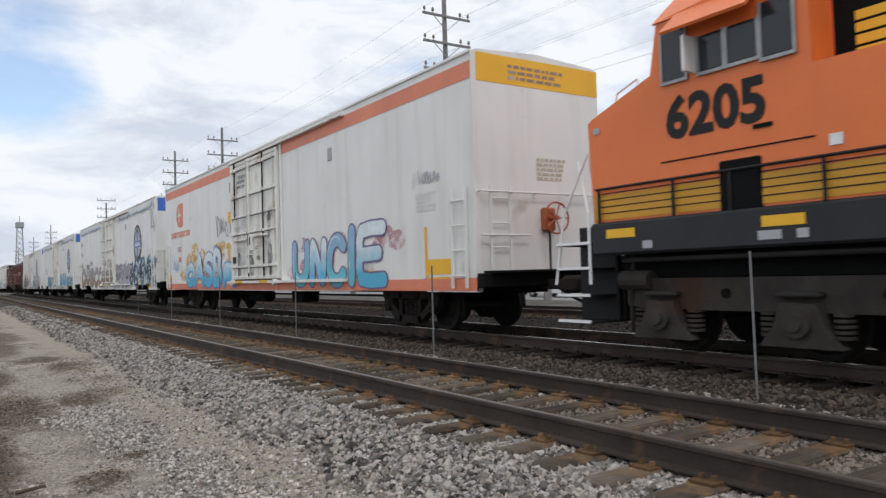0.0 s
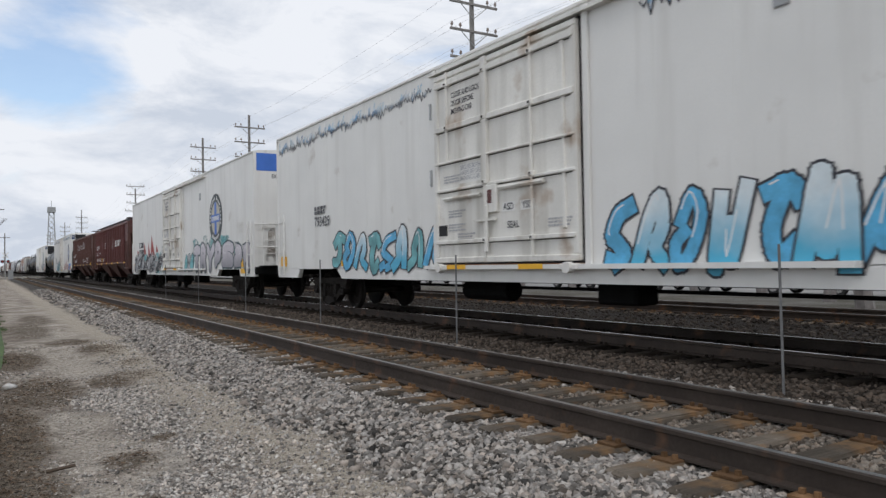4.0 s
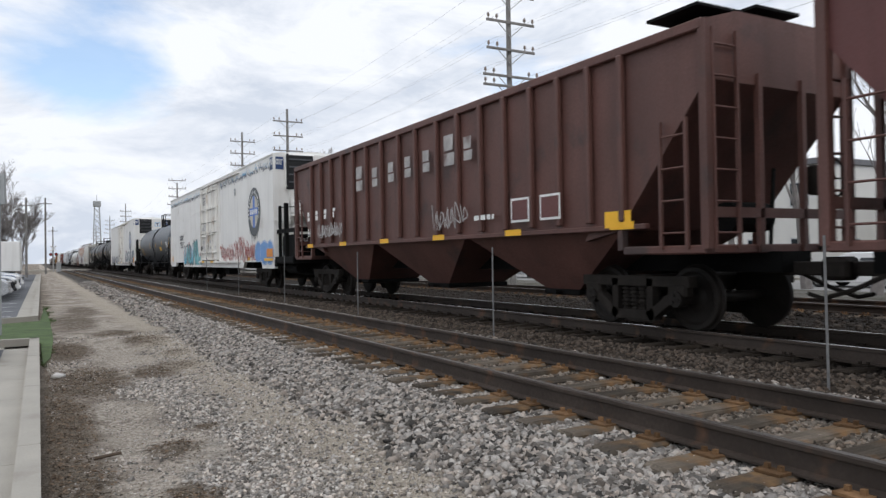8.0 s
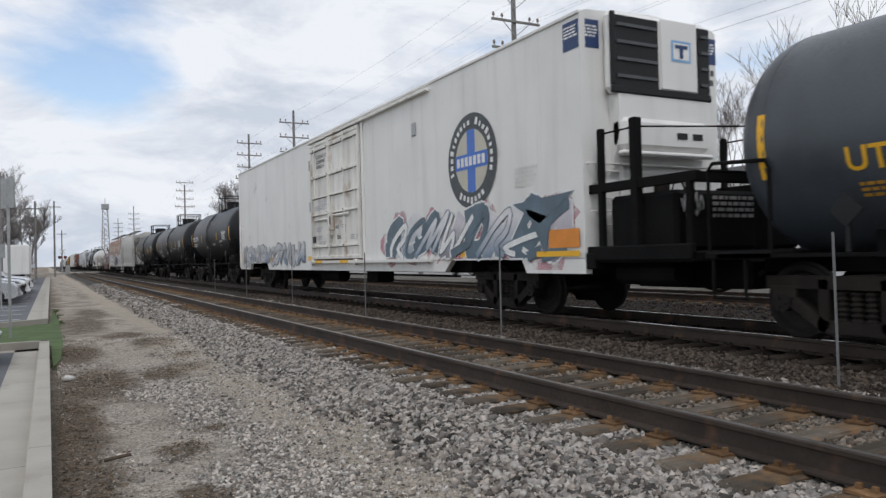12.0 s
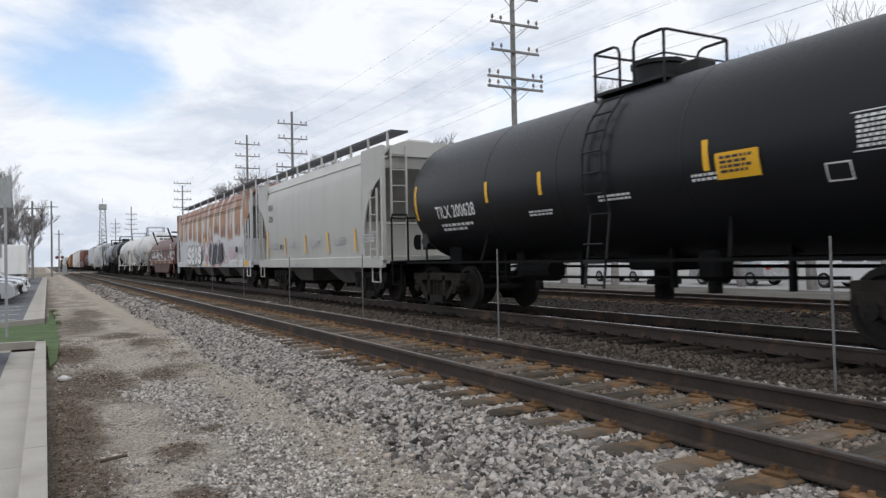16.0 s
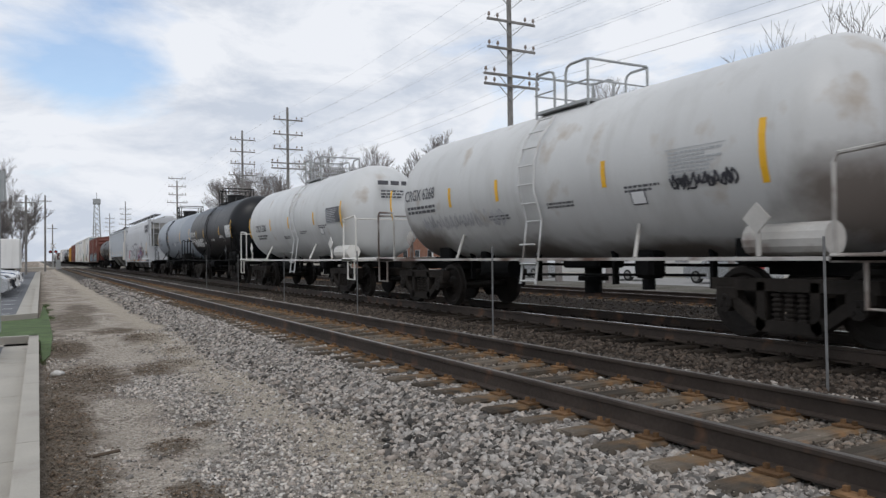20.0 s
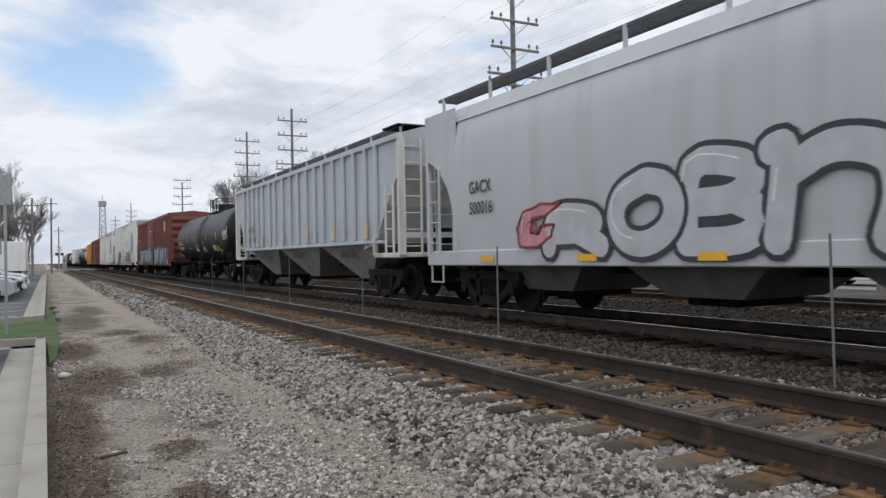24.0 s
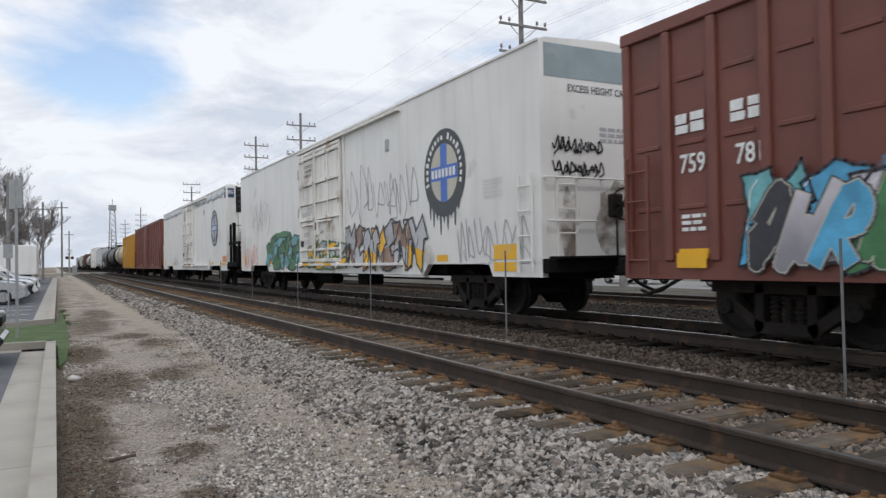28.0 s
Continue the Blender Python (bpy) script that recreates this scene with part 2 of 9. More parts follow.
    "slope grey": dict(rgb=(0.3, 0.29, 0.27), rough=0.7, var=0.2, scale=1.5, streak=0.4),
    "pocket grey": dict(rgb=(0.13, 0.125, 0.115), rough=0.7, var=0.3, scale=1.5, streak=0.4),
    "stake steel": dict(rgb=(0.17, 0.17, 0.17), rough=0.7, var=0.3, scale=8, stain=(0.14, 0.09, 0.06), stain_at=0.6),
    "pale asphalt": dict(rgb=(0.3, 0.295, 0.285), rough=0.9, var=0.2, scale=1.5, fine=120, bump=0.4),
    "asphalt": dict(rgb=(0.12, 0.125, 0.135), rough=0.9, var=0.2, scale=1.5, fine=120, bump=0.4),
    "line paint": dict(rgb=(0.62, 0.62, 0.6), rough=0.8, var=0.15, scale=6),
    "pole wood": dict(rgb=(0.24, 0.228, 0.215), rough=0.9, var=0.3, scale=3, fine=40, bump=0.4),
    "walk steel": dict(rgb=(0.075, 0.078, 0.085), rough=0.6, var=0.2, scale=4),
    "bark": dict(rgb=(0.22, 0.2, 0.19), rough=0.95, var=0.3, scale=4, bump=0.5),
    "ceramic": dict(rgb=(0.25, 0.2, 0.17), rough=0.3, var=0.1),
    "wire": dict(rgb=(0.24, 0.245, 0.26), rough=0.6, var=0.1),
    "red brake wheel": dict(rgb=(0.4, 0.1, 0.04), rough=0.6, var=0.2),
    "glass dark": dict(rgb=(0.02, 0.025, 0.03), rough=0.08, var=0.1),
    "rubber": dict(rgb=(0.02, 0.02, 0.02), rough=0.8, var=0.2),
    "grey panel": dict(rgb=(0.4, 0.41, 0.42), rough=0.6, var=0.1),
    "tan paint": dict(rgb=(0.52, 0.44, 0.32), rough=0.5, var=0.1, streak=0.2),
    "gold paint": dict(rgb=(0.5, 0.26, 0.03), rough=0.55, var=0.15, streak=0.3),
    "wall white": dict(rgb=(0.66, 0.65, 0.62), rough=0.8, var=0.08, scale=0.6),
    "wall brick": dict(rgb=(0.3, 0.15, 0.1), rough=0.9, var=0.2, scale=2),
    "roof grey": dict(rgb=(0.16, 0.16, 0.17), rough=0.85, var=0.2),
    "car silver": dict(rgb=(0.5, 0.51, 0.52), rough=0.25, metal=0.5, var=0.04, gloss_coat=0.5),
    "car white": dict(rgb=(0.75, 0.75, 0.75), rough=0.25, var=0.03, gloss_coat=0.5),
    "car black": dict(rgb=(0.015, 0.016, 0.02), rough=0.2, var=0.1, gloss_coat=0.6),
    "car blue": dict(rgb=(0.05, 0.08, 0.16), rough=0.2, var=0.1, gloss_coat=0.6),
    "lamp red": dict(rgb=(0.4, 0.02, 0.02), rough=0.3, var=0.1),
}.items():
    M[name] = material(name, **sets)


def rust_wash(m, at, reach, rgb):
    """Rust washed from the tie plates over the wood beside each rail."""
    nodes, link = m.node_tree.nodes, m.node_tree.links.new
    b = nodes["Principled BSDF"]
    plain = b.inputs["Base Color"].links[0].from_socket
    co, sep, n = nodes.new("ShaderNodeTexCoord"), nodes.new("ShaderNodeSeparateXYZ"), nodes.new("ShaderNodeTexNoise")
    link(co.outputs["Object"], sep.inputs[0])
    n.inputs["Scale"].default_value, n.inputs["Detail"].default_value = 7.0, 6
    link(co.outputs["Object"], n.inputs["Vector"])
    value = sep.outputs[0]
    for kind, k in (("ABSOLUTE", 0), ("SUBTRACT", at), ("ABSOLUTE", 0)):
        x = nodes.new("ShaderNodeMath")
        x.operation = kind
        link(value, x.inputs[0])
        x.inputs[1].default_value = k
        value = x.outputs[0]
    fade = nodes.new("ShaderNodeMapRange")
    fade.inputs["From Min"].default_value, fade.inputs["From Max"].default_value = reach, reach * 0.3
    link(value, fade.inputs["Value"])
    cloud = nodes.new("ShaderNodeMapRange")
    cloud.inputs["From Min"].default_value, cloud.inputs["From Max"].default_value = 0.36, 0.58
    link(n.outputs["Fac"], cloud.inputs["Value"])
    both = nodes.new("ShaderNodeMath")
    both.operation = "MULTIPLY"
    link(fade.outputs["Result"], both.inputs[0])
    link(cloud.outputs["Result"], both.inputs[1])
    mix = nodes.new("ShaderNodeMix")
    mix.data_type = "RGBA"
    link(both.outputs[0], mix.inputs[0])
    link(plain, mix.inputs[6])
    mix.inputs[7].default_value = (*rgb, 1)
    link(mix.outputs[2], b.inputs["Base Color"])


rust_wash(M["tie wood"], 0.7525, 0.5, (0.19, 0.115, 0.058))

# ---- mesh helpers ----


class Shape:
    """Faces gathered into one mesh."""

    def __init__(self):
        self.v, self.f = [], []

    def add(self, verts, faces):
        n = len(self.v)
        self.v.extend(tuple(p) for p in verts)
        self.f.extend(tuple(n + i for i in f) for f in faces)
        return self

    def box(self, x0, x1, y0, y1, z0, z1, bevel=0.0):
        if bevel <= 0:
            v = [(x, y, z) for x in (x0, x1) for y in (y0, y1) for z in (z0, z1)]
            return self.add(v, [(0, 1, 3, 2), (4, 6, 7, 5), (0, 4, 5, 1), (2, 3, 7, 6), (0, 2, 6, 4), (1, 5, 7, 3)])
        b = min(bevel, 0.45 * min(x1 - x0, y1 - y0, z1 - z0))
        lim = ((x0, x1), (y0, y1), (z0, z1))
        v, key = [], {}
        for c in ((i, j, k) for i in (0, 1) for j in (0, 1) for k in (0, 1)):
            for a in range(3):
                p = [lim[q][c[q]] + (0 if q == a else (b if c[q] == 0 else -b)) for q in range(3)]
                key[c, a] = len(v)
                v.append(p)
        f = []
        for a in range(3):
            q, r = (a + 1) % 3, (a + 2) % 3
            for s in (0, 1):
                loop = []
                for i, j in ((0, 0), (1, 0), (1, 1), (0, 1)):
                    c = [0, 0, 0]
                    c[a], c[q], c[r] = s, i, j
                    loop.append(key[tuple(c), a])
                f.append(tuple(loop if s else loop[::-1]))
        for a in range(3):
            q, r = (a + 1) % 3, (a + 2) % 3
            for i in (0, 1):
                for j in (0, 1):
                    c0, c1 = [0, 0, 0], [0, 0, 0]
                    c0[q] = c1[q] = i
                    c0[r] = c1[r] = j
                    c0[a], c1[a] = 0, 1
                    loop = (key[tuple(c0), q], key[tuple(c1), q], key[tuple(c1), r], key[tuple(c0), r])
                    f.append(loop if i == j else loop[::-1])
        for c in ((i, j, k) for i in (0, 1) for j in (0, 1) for k in (0, 1)):
            loop = (key[c, 0], key[c, 1], key[c, 2])
            f.append(loop if sum(c) % 2 else loop[::-1])
        return self.add(v, f)

    def rod(self, a, b, r, n=6, r2=None, caps=True):
        a, b = Vector(a), Vector(b)
        q = (b - a).to_track_quat("Z", "Y").to_matrix()
        r2 = r if r2 is None else r2
        v = []
        for p, s in ((a, r), (b, r2)):
            for i in range(n):
                w = 2 * math.pi * i / n
                v.append(p + q @ Vector((s * math.cos(w), s * math.sin(w), 0)))
        f = [(i, (i + 1) % n, n + (i + 1) % n, n + i) for i in range(n)]
        if caps:
            f += [tuple(range(n))[::-1], tuple(range(n, 2 * n))]
        return self.add(v, f)

    def pipe(self, pts, r, n=6):
        """A round tube bent along points, in one piece."""
        pts = [Vector(p) for p in pts]
        v, f = [], []
        up = Vector((0.13, 0.37, 0.92))
        for i, p in enumerate(pts):
            d = (pts[min(i + 1, len(pts) - 1)] - pts[max(i - 1, 0)]).normalized()
            if abs(d.dot(up)) > 0.97:
                up = Vector((0.9, 0.3, 0.1))
            s = (up - d * up.dot(d)).normalized()
            t = d.cross(s)
            up = s
            v += [p + r * (s * math.cos(2 * math.pi * k / n) + t * math.sin(2 * math.pi * k / n)) for k in range(n)]
        for i in range(len(pts) - 1):
            f += [(i * n + k, i * n + (k + 1) % n, (i + 1) * n + (k + 1) % n, (i + 1) * n + k) for k in range(n)]
        f += [tuple(range(n))[::-1], tuple(range((len(pts) - 1) * n, len(pts) * n))]
        return self.add(v, f)

    def prism(self, poly, axis, a, b):
        """A polygon in the plane across an axis ('x': y, z; 'y': x, z; 'z': x, y), drawn out from a to b."""
        put = {"x": lambda p, d: (d, p[0], p[1]), "y": lambda p, d: (p[0], d, p[1]), "z": lambda p, d: (p[0], p[1], d)}[axis]
        n = len(poly)
        v = [put(p, a) for p in poly] + [put(p, b) for p in poly]
        f = [(i, (i + 1) % n, n + (i + 1) % n, n + i) for i in range(n)] + [tuple(range(n))[::-1], tuple(range(n, 2 * n))]
        return self.add(v, f)

    def turned(self, prof, axis="y", c=(0, 0, 0), n=32):
        """A profile of (place along the axis, radius), turned round the axis."""
        v, f = [], []
        for d, r in prof:
            for i in range(n):
                w = 2 * math.pi * i / n
                p = (r * math.cos(w), r * math.sin(w))
                v.append({"x": (c[0] + d, c[1] + p[0], c[2] + p[1]), "y": (c[0] + p[0], c[1] + d, c[2] + p[1]),
                          "z": (c[0] + p[0], c[1] + p[1], c[2] + d)}[axis])
        for k in range(len(prof) - 1):
            for i in range(n):
                j = (i + 1) % n
                f.append((k * n + i, k * n + j, (k + 1) * n + j, (k + 1) * n + i))
        f += [tuple(range(n)), tuple(range((len(prof) - 1) * n, len(prof) * n))[::-1]]
        return self.add(v, f)

    def mesh(self, name, mat, smooth=False):
        me = bpy.data.meshes.new(name)
        me.from_pydata([tuple(p) for p in self.v], [], self.f)
        me.materials.append(mat)
        bm = bmesh.new()
        bm.from_mesh(me)
        bmesh.ops.recalc_face_normals(bm, faces=bm.faces)
        bm.to_mesh(me)
        bm.free()
        if smooth:
            me.polygons.foreach_set("use_smooth", [True] * len(me.polygons))
            me.set_sharp_from_angle(angle=radians(38))
        return me


def part(name, shape, mat, parent=None, label="", at=None, smooth=False):
    """One mesh object under a thing or a part. shape: a Shape, or a mesh that is shared."""
    me = shape if isinstance(shape, bpy.types.Mesh) else shape.mesh(name, M[mat], smooth)
    ob = new(name, me)
    if parent is not None:
        ob.parent = parent
    if at is not None:
        ob.location = at
    return tagged(ob, label)


CACHE = {}


def shared(key, build, mat, smooth=False):
    if key not in CACHE:
        CACHE[key] = build().mesh(key.split("/")[0], M[mat], smooth)
    return CACHE[key]


def thing(name, at, label, category, group="", kind=""):
    ob = new(name)
    ob.empty_display_size = 0.2
    ob.location = at
    return tagged(ob, label, category, group, kind)


# ---- lettering ----
def letter_shape(text):
    """The outline of a line of text as flat faces: x along the line from 0, cap height 1."""
    cu = bpy.data.curves.new("line_of_text", "FONT")
    cu.body, cu.size, cu.resolution_u = text, 1.38, 3
    cu.offset = 0.05 if text in ("6205", "COIL CAR") else 0.022
    ob = new("line_of_text", cu)
    me = bpy.data.meshes.new_from_object(ob.evaluated_get(bpy.context.evaluated_depsgraph_get()))
    got = ([tuple(v.co) for v in me.vertices], [tuple(p.vertices) for p in me.polygons])
    bpy.data.objects.remove(ob)
    bpy.data.curves.remove(cu)
    bpy.data.meshes.remove(me)
    return got


TEXTS = {s: letter_shape(s) for s in (
    "6205", "793429", "793317", "794063", "46", "31", "77", "14", "C", "XL", "WFRX 382561", "CLOSE AND LOCK", "DOOR BEFORE", "MOVING CAR",
    "GBRX 706652", "EXCESS HEIGHT CAR", "COIL CAR", "10236", "BRNX", "CRYX", "8038", "CRGX 6268", "CRGX 5206", "CRGX 5195", "UTLX", "GACX",
    "TILX 201431", "TILX 200628", "OCFX 217574", "NDYX", "833", "644", "759", "781", "63236", "500016", "706652", "SECURE BOTH", "HASPS BEFORE",
    "ASD", "YSD", "SEAL")}

# ---- ground ----
TRACK_A, TRACK_B, TRACK_C = 4.68, 8.86, 15.4
RAIL_B = 0.03

# patches on the trodden verge: centre and half-widths
DARK = ((1.97, 12.85, 0.2, 0.4), (1.8, 11.3, 0.3, 0.45), (1.42, 10.9, 0.28, 0.6), (1.45, 17.3, 0.5, 0.7), (1.83, 15.2, 0.4, 0.9), (0.2, 8.2, 0.26, 1.6), (0.1, 5.7, 0.34, 1.0),
        (0.55, 10.6, 0.45, 1.3), (0.98, 6.4, 0.22, 0.25), (1.36, 7.1, 0.12, 0.16), (0.85, 5.0, 0.22, 0.22), (0.8, 21.5, 0.5, 3.0), (1.2, 26.0, 0.4, 2.5), (0.45, 14.5, 0.35, 1.4), (1.3, 4.3, 0.2, 0.25))
PALE = ((0.68, 8.1, 0.32, 0.9), (0.72, 6.7, 0.2, 0.45), (1.05, 14.5, 0.5, 1.5), (0.55, 5.4, 0.16, 0.3), (1.3, 19.5, 0.6, 1.2), (1.15, 12.3, 0.35, 0.6), (1.2, 6.2, 0.2, 0.35))
GRAVEL = ((1.3, 9.4, 0.4, 0.9), (1.45, 7.9, 0.35, 0.8), (1.2, 5.3, 0.25, 0.6), (1.6, 6.4, 0.3, 0.8), (1.55, 5.0, 0.4, 0.6), (0.95, 9.6, 0.2, 0.4))


def amount(patches, x, y):
    return max(0.0, max(1 - math.hypot((x - a) / (1.25 * p), (y - b) / (1.25 * q)) for a, b, p, q in patches))


def ground_z(x, y):
    pts = ((-400, -0.42), (0.2, -0.42), (1.9, -0.39), (2.45, -0.36), (3.1, -0.25), (3.4, -0.235), (6.0, -0.235), (6.3, -0.23), (6.75, -0.25), (7.3, -0.21), (10.4, -0.21),
           (11.6, -0.34), (13.2, -0.3), (13.9, -0.2), (16.9, -0.2), (18.5, -0.42), (400, -0.42))
    for (xa, za), (xb, zb) in zip(pts, pts[1:]):
        if xa <= x <= xb:
            z = za + (zb - za) * (x - xa) / (xb - xa)
            break
    else:
        z = -0.42
    if 0.0 < x < 2.6 and 0 < y < 30:
        z += 0.045 * amount(DARK[:12], x, y) * (0.4 + noise.noise(Vector((x * 5, y * 5, 7)))) - 0.012 * amount(PALE, x, y)
    rough = 0.034 if 0.2 < x < 2.4 else 0.012 if x < 18 else 0.0
    return z + rough * noise.noise(Vector((x * 0.9, y * 0.9, 0))) + 0.35 * rough * noise.noise(Vector((x * 4, y * 4, 3)))


def ground_material():
    m = bpy.data.materials.new("ground")
    m.use_nodes = True
    nodes, link = m.node_tree.nodes, m.node_tree.links.new
    b = nodes["Principled BSDF"]
    b.inputs["Roughness"].default_value = 0.95
    b.inputs["Specular IOR Level"].default_value = 0.15
    g = nodes.new("ShaderNodeNewGeometry")
    sep = nodes.new("ShaderNodeSeparateXYZ")
    link(g.outputs["Position"], sep.inputs[0])

    def nz(s, d=6, dist=0.0):
        n = nodes.new("ShaderNodeTexNoise")
        n.inputs["Scale"].default_value, n.inputs["Detail"].default_value, n.inputs["Distortion"].default_value = s, d, dist
        link(g.outputs["Position"], n.inputs["Vector"])
        return n.outputs["Fac"]

    def rg(v, a, c, lo=0.0, hi=1.0):
        r = nodes.new("ShaderNodeMapRange")
        for k, val in (("From Min", a), ("From Max", c), ("To Min", lo), ("To Max", hi)):
            r.inputs[k].default_value = val
        link(v, r.inputs["Value"])
        return r.outputs["Result"]

    def mx(f, a, c):
        x = nodes.new("ShaderNodeMix")
        x.data_type = "RGBA"
        for s, val in ((0, f), (6, a), (7, c)):
            if isinstance(val, bpy.types.NodeSocket):
                link(val, x.inputs[s])
            else:
                x.inputs[s].default_value = val
        return x.outputs[2]

    def op(kind, a, c):
        x = nodes.new("ShaderNodeMath")
        x.operation = kind
        for s, val in ((0, a), (1, c)):
            if isinstance(val, bpy.types.NodeSocket):
                link(val, x.inputs[s])
            else:
                x.inputs[s].default_value = val
        return x.outputs[0]

    def spots(patches):
        """How much of a set of oval patches lies here, with ragged rims."""
        warp = nodes.new("ShaderNodeTexNoise")
        warp.inputs["Scale"].default_value, warp.inputs["Detail"].default_value = 3.5, 6
        link(g.outputs["Position"], warp.inputs["Vector"])
        shift = nodes.new("ShaderNodeVectorMath")
        shift.operation = "MULTIPLY_ADD"
        shift.inputs[1].default_value = (0.55, 1.3, 0)
        shift.inputs[2].default_value = (-0.275, -0.65, 0)
        link(warp.outputs["Color"], shift.inputs[0])
        at = nodes.new("ShaderNodeVectorMath")
        link(g.outputs["Position"], at.inputs[0])
        link(shift.outputs["Vector"], at.inputs[1])
        total = 0.0
        for a, b_, p, q in patches:
            mp = nodes.new("ShaderNodeMapping")
            mp.inputs["Location"].default_value = (-a / p, -b_ / q, 0)
            mp.inputs["Scale"].default_value = (1 / p, 1 / q, 0)
            link(at.outputs["Vector"], mp.inputs["Vector"])
            d = nodes.new("ShaderNodeVectorMath")
            d.operation = "LENGTH"
            link(mp.outputs["Vector"], d.inputs[0])
            total = op("MAXIMUM", total, rg(d.outputs["Value"], 1.35, 0.75))
        return total

    fine, mid = nz(62, 5), nz(19, 6)
    grit = mx(rg(fine, 0.36, 0.64), (0.09, 0.072, 0.056, 1), (0.56, 0.5, 0.43, 1))
    base = mx(rg(nz(1.6, 9, 0.8), 0.4, 0.6), (0.25, 0.205, 0.165, 1), (0.68, 0.6, 0.51, 1))
    earth = mx(rg(mid, 0.4, 0.6, 0.15, 0.8), base, grit)
    paler = mx(rg(nz(28, 6), 0.4, 0.6), (0.29, 0.25, 0.208, 1), (0.62, 0.555, 0.475, 1))
    litter = mx(op("MULTIPLY", spots(PALE), rg(nz(7, 6), 0.36, 0.5, 0.45, 0.97)), earth, paler)
    stony = mx(rg(nz(62, 3), 0.38, 0.62), (0.11, 0.1, 0.09, 1), (0.52, 0.485, 0.44, 1))
    litter = mx(op("MULTIPLY", spots(GRAVEL), rg(nz(9, 5), 0.36, 0.5, 0.2, 0.9)), litter, stony)
    mulch = mx(rg(nz(85, 4), 0.38, 0.62), (0.06, 0.047, 0.036, 1), (0.27, 0.222, 0.17, 1))
    dark = op("MAXIMUM", spots(DARK), rg(nz(2.3, 8, 1.0), 0.6, 0.68, 0, 0.7))
    litter = mx(op("MULTIPLY", dark, rg(nz(13, 6), 0.34, 0.5, 0.25, 0.92)), litter, mulch)
    across = op("ADD", sep.outputs[0], rg(nz(0.8, 4), 0, 1, -0.45, 0.45))
    # darker than the stones on it: shade of their gaps put into the colour
    ballast = mx(rg(nz(40, 4), 0.35, 0.65), (0.03, 0.027, 0.024, 1), (0.15, 0.137, 0.124, 1))
    sand = op("MULTIPLY", op("MULTIPLY", rg(across, 1.55, 1.9), rg(across, 2.7, 2.35)), rg(nz(5, 6), 0.33, 0.5, 0.4, 0.95))
    litter = mx(sand, litter, mx(rg(nz(80, 3), 0.3, 0.7), (0.3, 0.255, 0.2, 1), (0.64, 0.57, 0.475, 1)))
    kerbside = op("MULTIPLY", rg(across, 0.6, 0.1), rg(nz(4, 6), 0.35, 0.55, 0.2, 0.8))
    litter = mx(kerbside, litter, mulch)
    col = mx(rg(across, 2.3, 2.7), litter, ballast)
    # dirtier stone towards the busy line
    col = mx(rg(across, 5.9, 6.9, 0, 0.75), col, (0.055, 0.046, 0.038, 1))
    # oil, brake dust and train shade, put into the colour out past the siding
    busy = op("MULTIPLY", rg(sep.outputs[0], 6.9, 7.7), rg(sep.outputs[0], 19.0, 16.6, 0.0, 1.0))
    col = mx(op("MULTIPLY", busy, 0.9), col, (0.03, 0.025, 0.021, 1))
    far = rg(sep.outputs[0], 18.2, 19.0)
    turf = mx(rg(nz(0.5, 5), 0.35, 0.65), (0.2, 0.19, 0.17, 1), (0.12, 0.112, 0.09, 1))
    col = mx(far, col, turf)
    link(col, b.inputs["Base Color"])
    bp = nodes.new("ShaderNodeBump")
    bp.inputs["Strength"].default_value, bp.inputs["Distance"].default_value = 1.0, 0.055
    link(op("ADD", nz(60, 5), nz(12, 5)), bp.inputs["Height"])
    link(bp.outputs["Normal"], b.inputs["Normal"])
    return m


M["ground"] = ground_material()
xs = [-1500, -300, -60, -15, -4, -1, -0.4, -0.2] + [i * 0.05 for i in range(0, 55)] + [2.76 + i * 0.12 for i in range(0, 88)] + [13.2 + 0.5 * i for i in range(1, 14)] + [25, 40, 90, 300, 1500]
ys = [-300, -60, -20, -8] + [-4 + 0.2 * i for i in range(0, 38)] + [3.6 + 0.07 * i for i in range(0, 180)] + [16.2 + 0.18 * i for i in range(0, 40)] + [23.5 + 1.2 * i for i in range(1, 50)] + [90, 110, 150, 220, 400, 800, 2500]
sheet = Shape()
sheet.v = [(x, y, ground_z(x, y)) for y in ys for x in xs]
nx = len(xs)
sheet.f = [(j * nx + i, j * nx + i + 1, (j + 1) * nx + i + 1, (j + 1) * nx + i) for j in range(len(ys) - 1) for i in range(nx - 1)]
ground = part("ground", sheet, "ground", smooth=True)
tagged(ground, "dusty gravel verge and grey stone ballast beside the tracks", "ground", kind="structure")

# ---- tracks ----
RAIL_PROFILE = ((-0.07, -0.18), (0.07, -0.18), (0.07, -0.165), (0.012, -0.15), (0.012, -0.045), (0.036, -0.035), (0.036, -0.008),
                (0.028, 0), (-0.028, 0), (-0.036, -0.008), (-0.036, -0.035), (-0.012, -0.045), (-0.012, -0.15), (-0.07, -0.165))


def tie_shape(seed):
    r = random.Random(seed)
    s = Shape().box(-1.295, 1.295, -0.115, 0.115, -0.16, 0.0, 0.018)
    s.v = [(x + r.uniform(-0.02, 0.02), y + r.uniform(-0.012, 0.012), z + r.uniform(-0.008, 0.006)) for x, y, z in s.v]
    return s


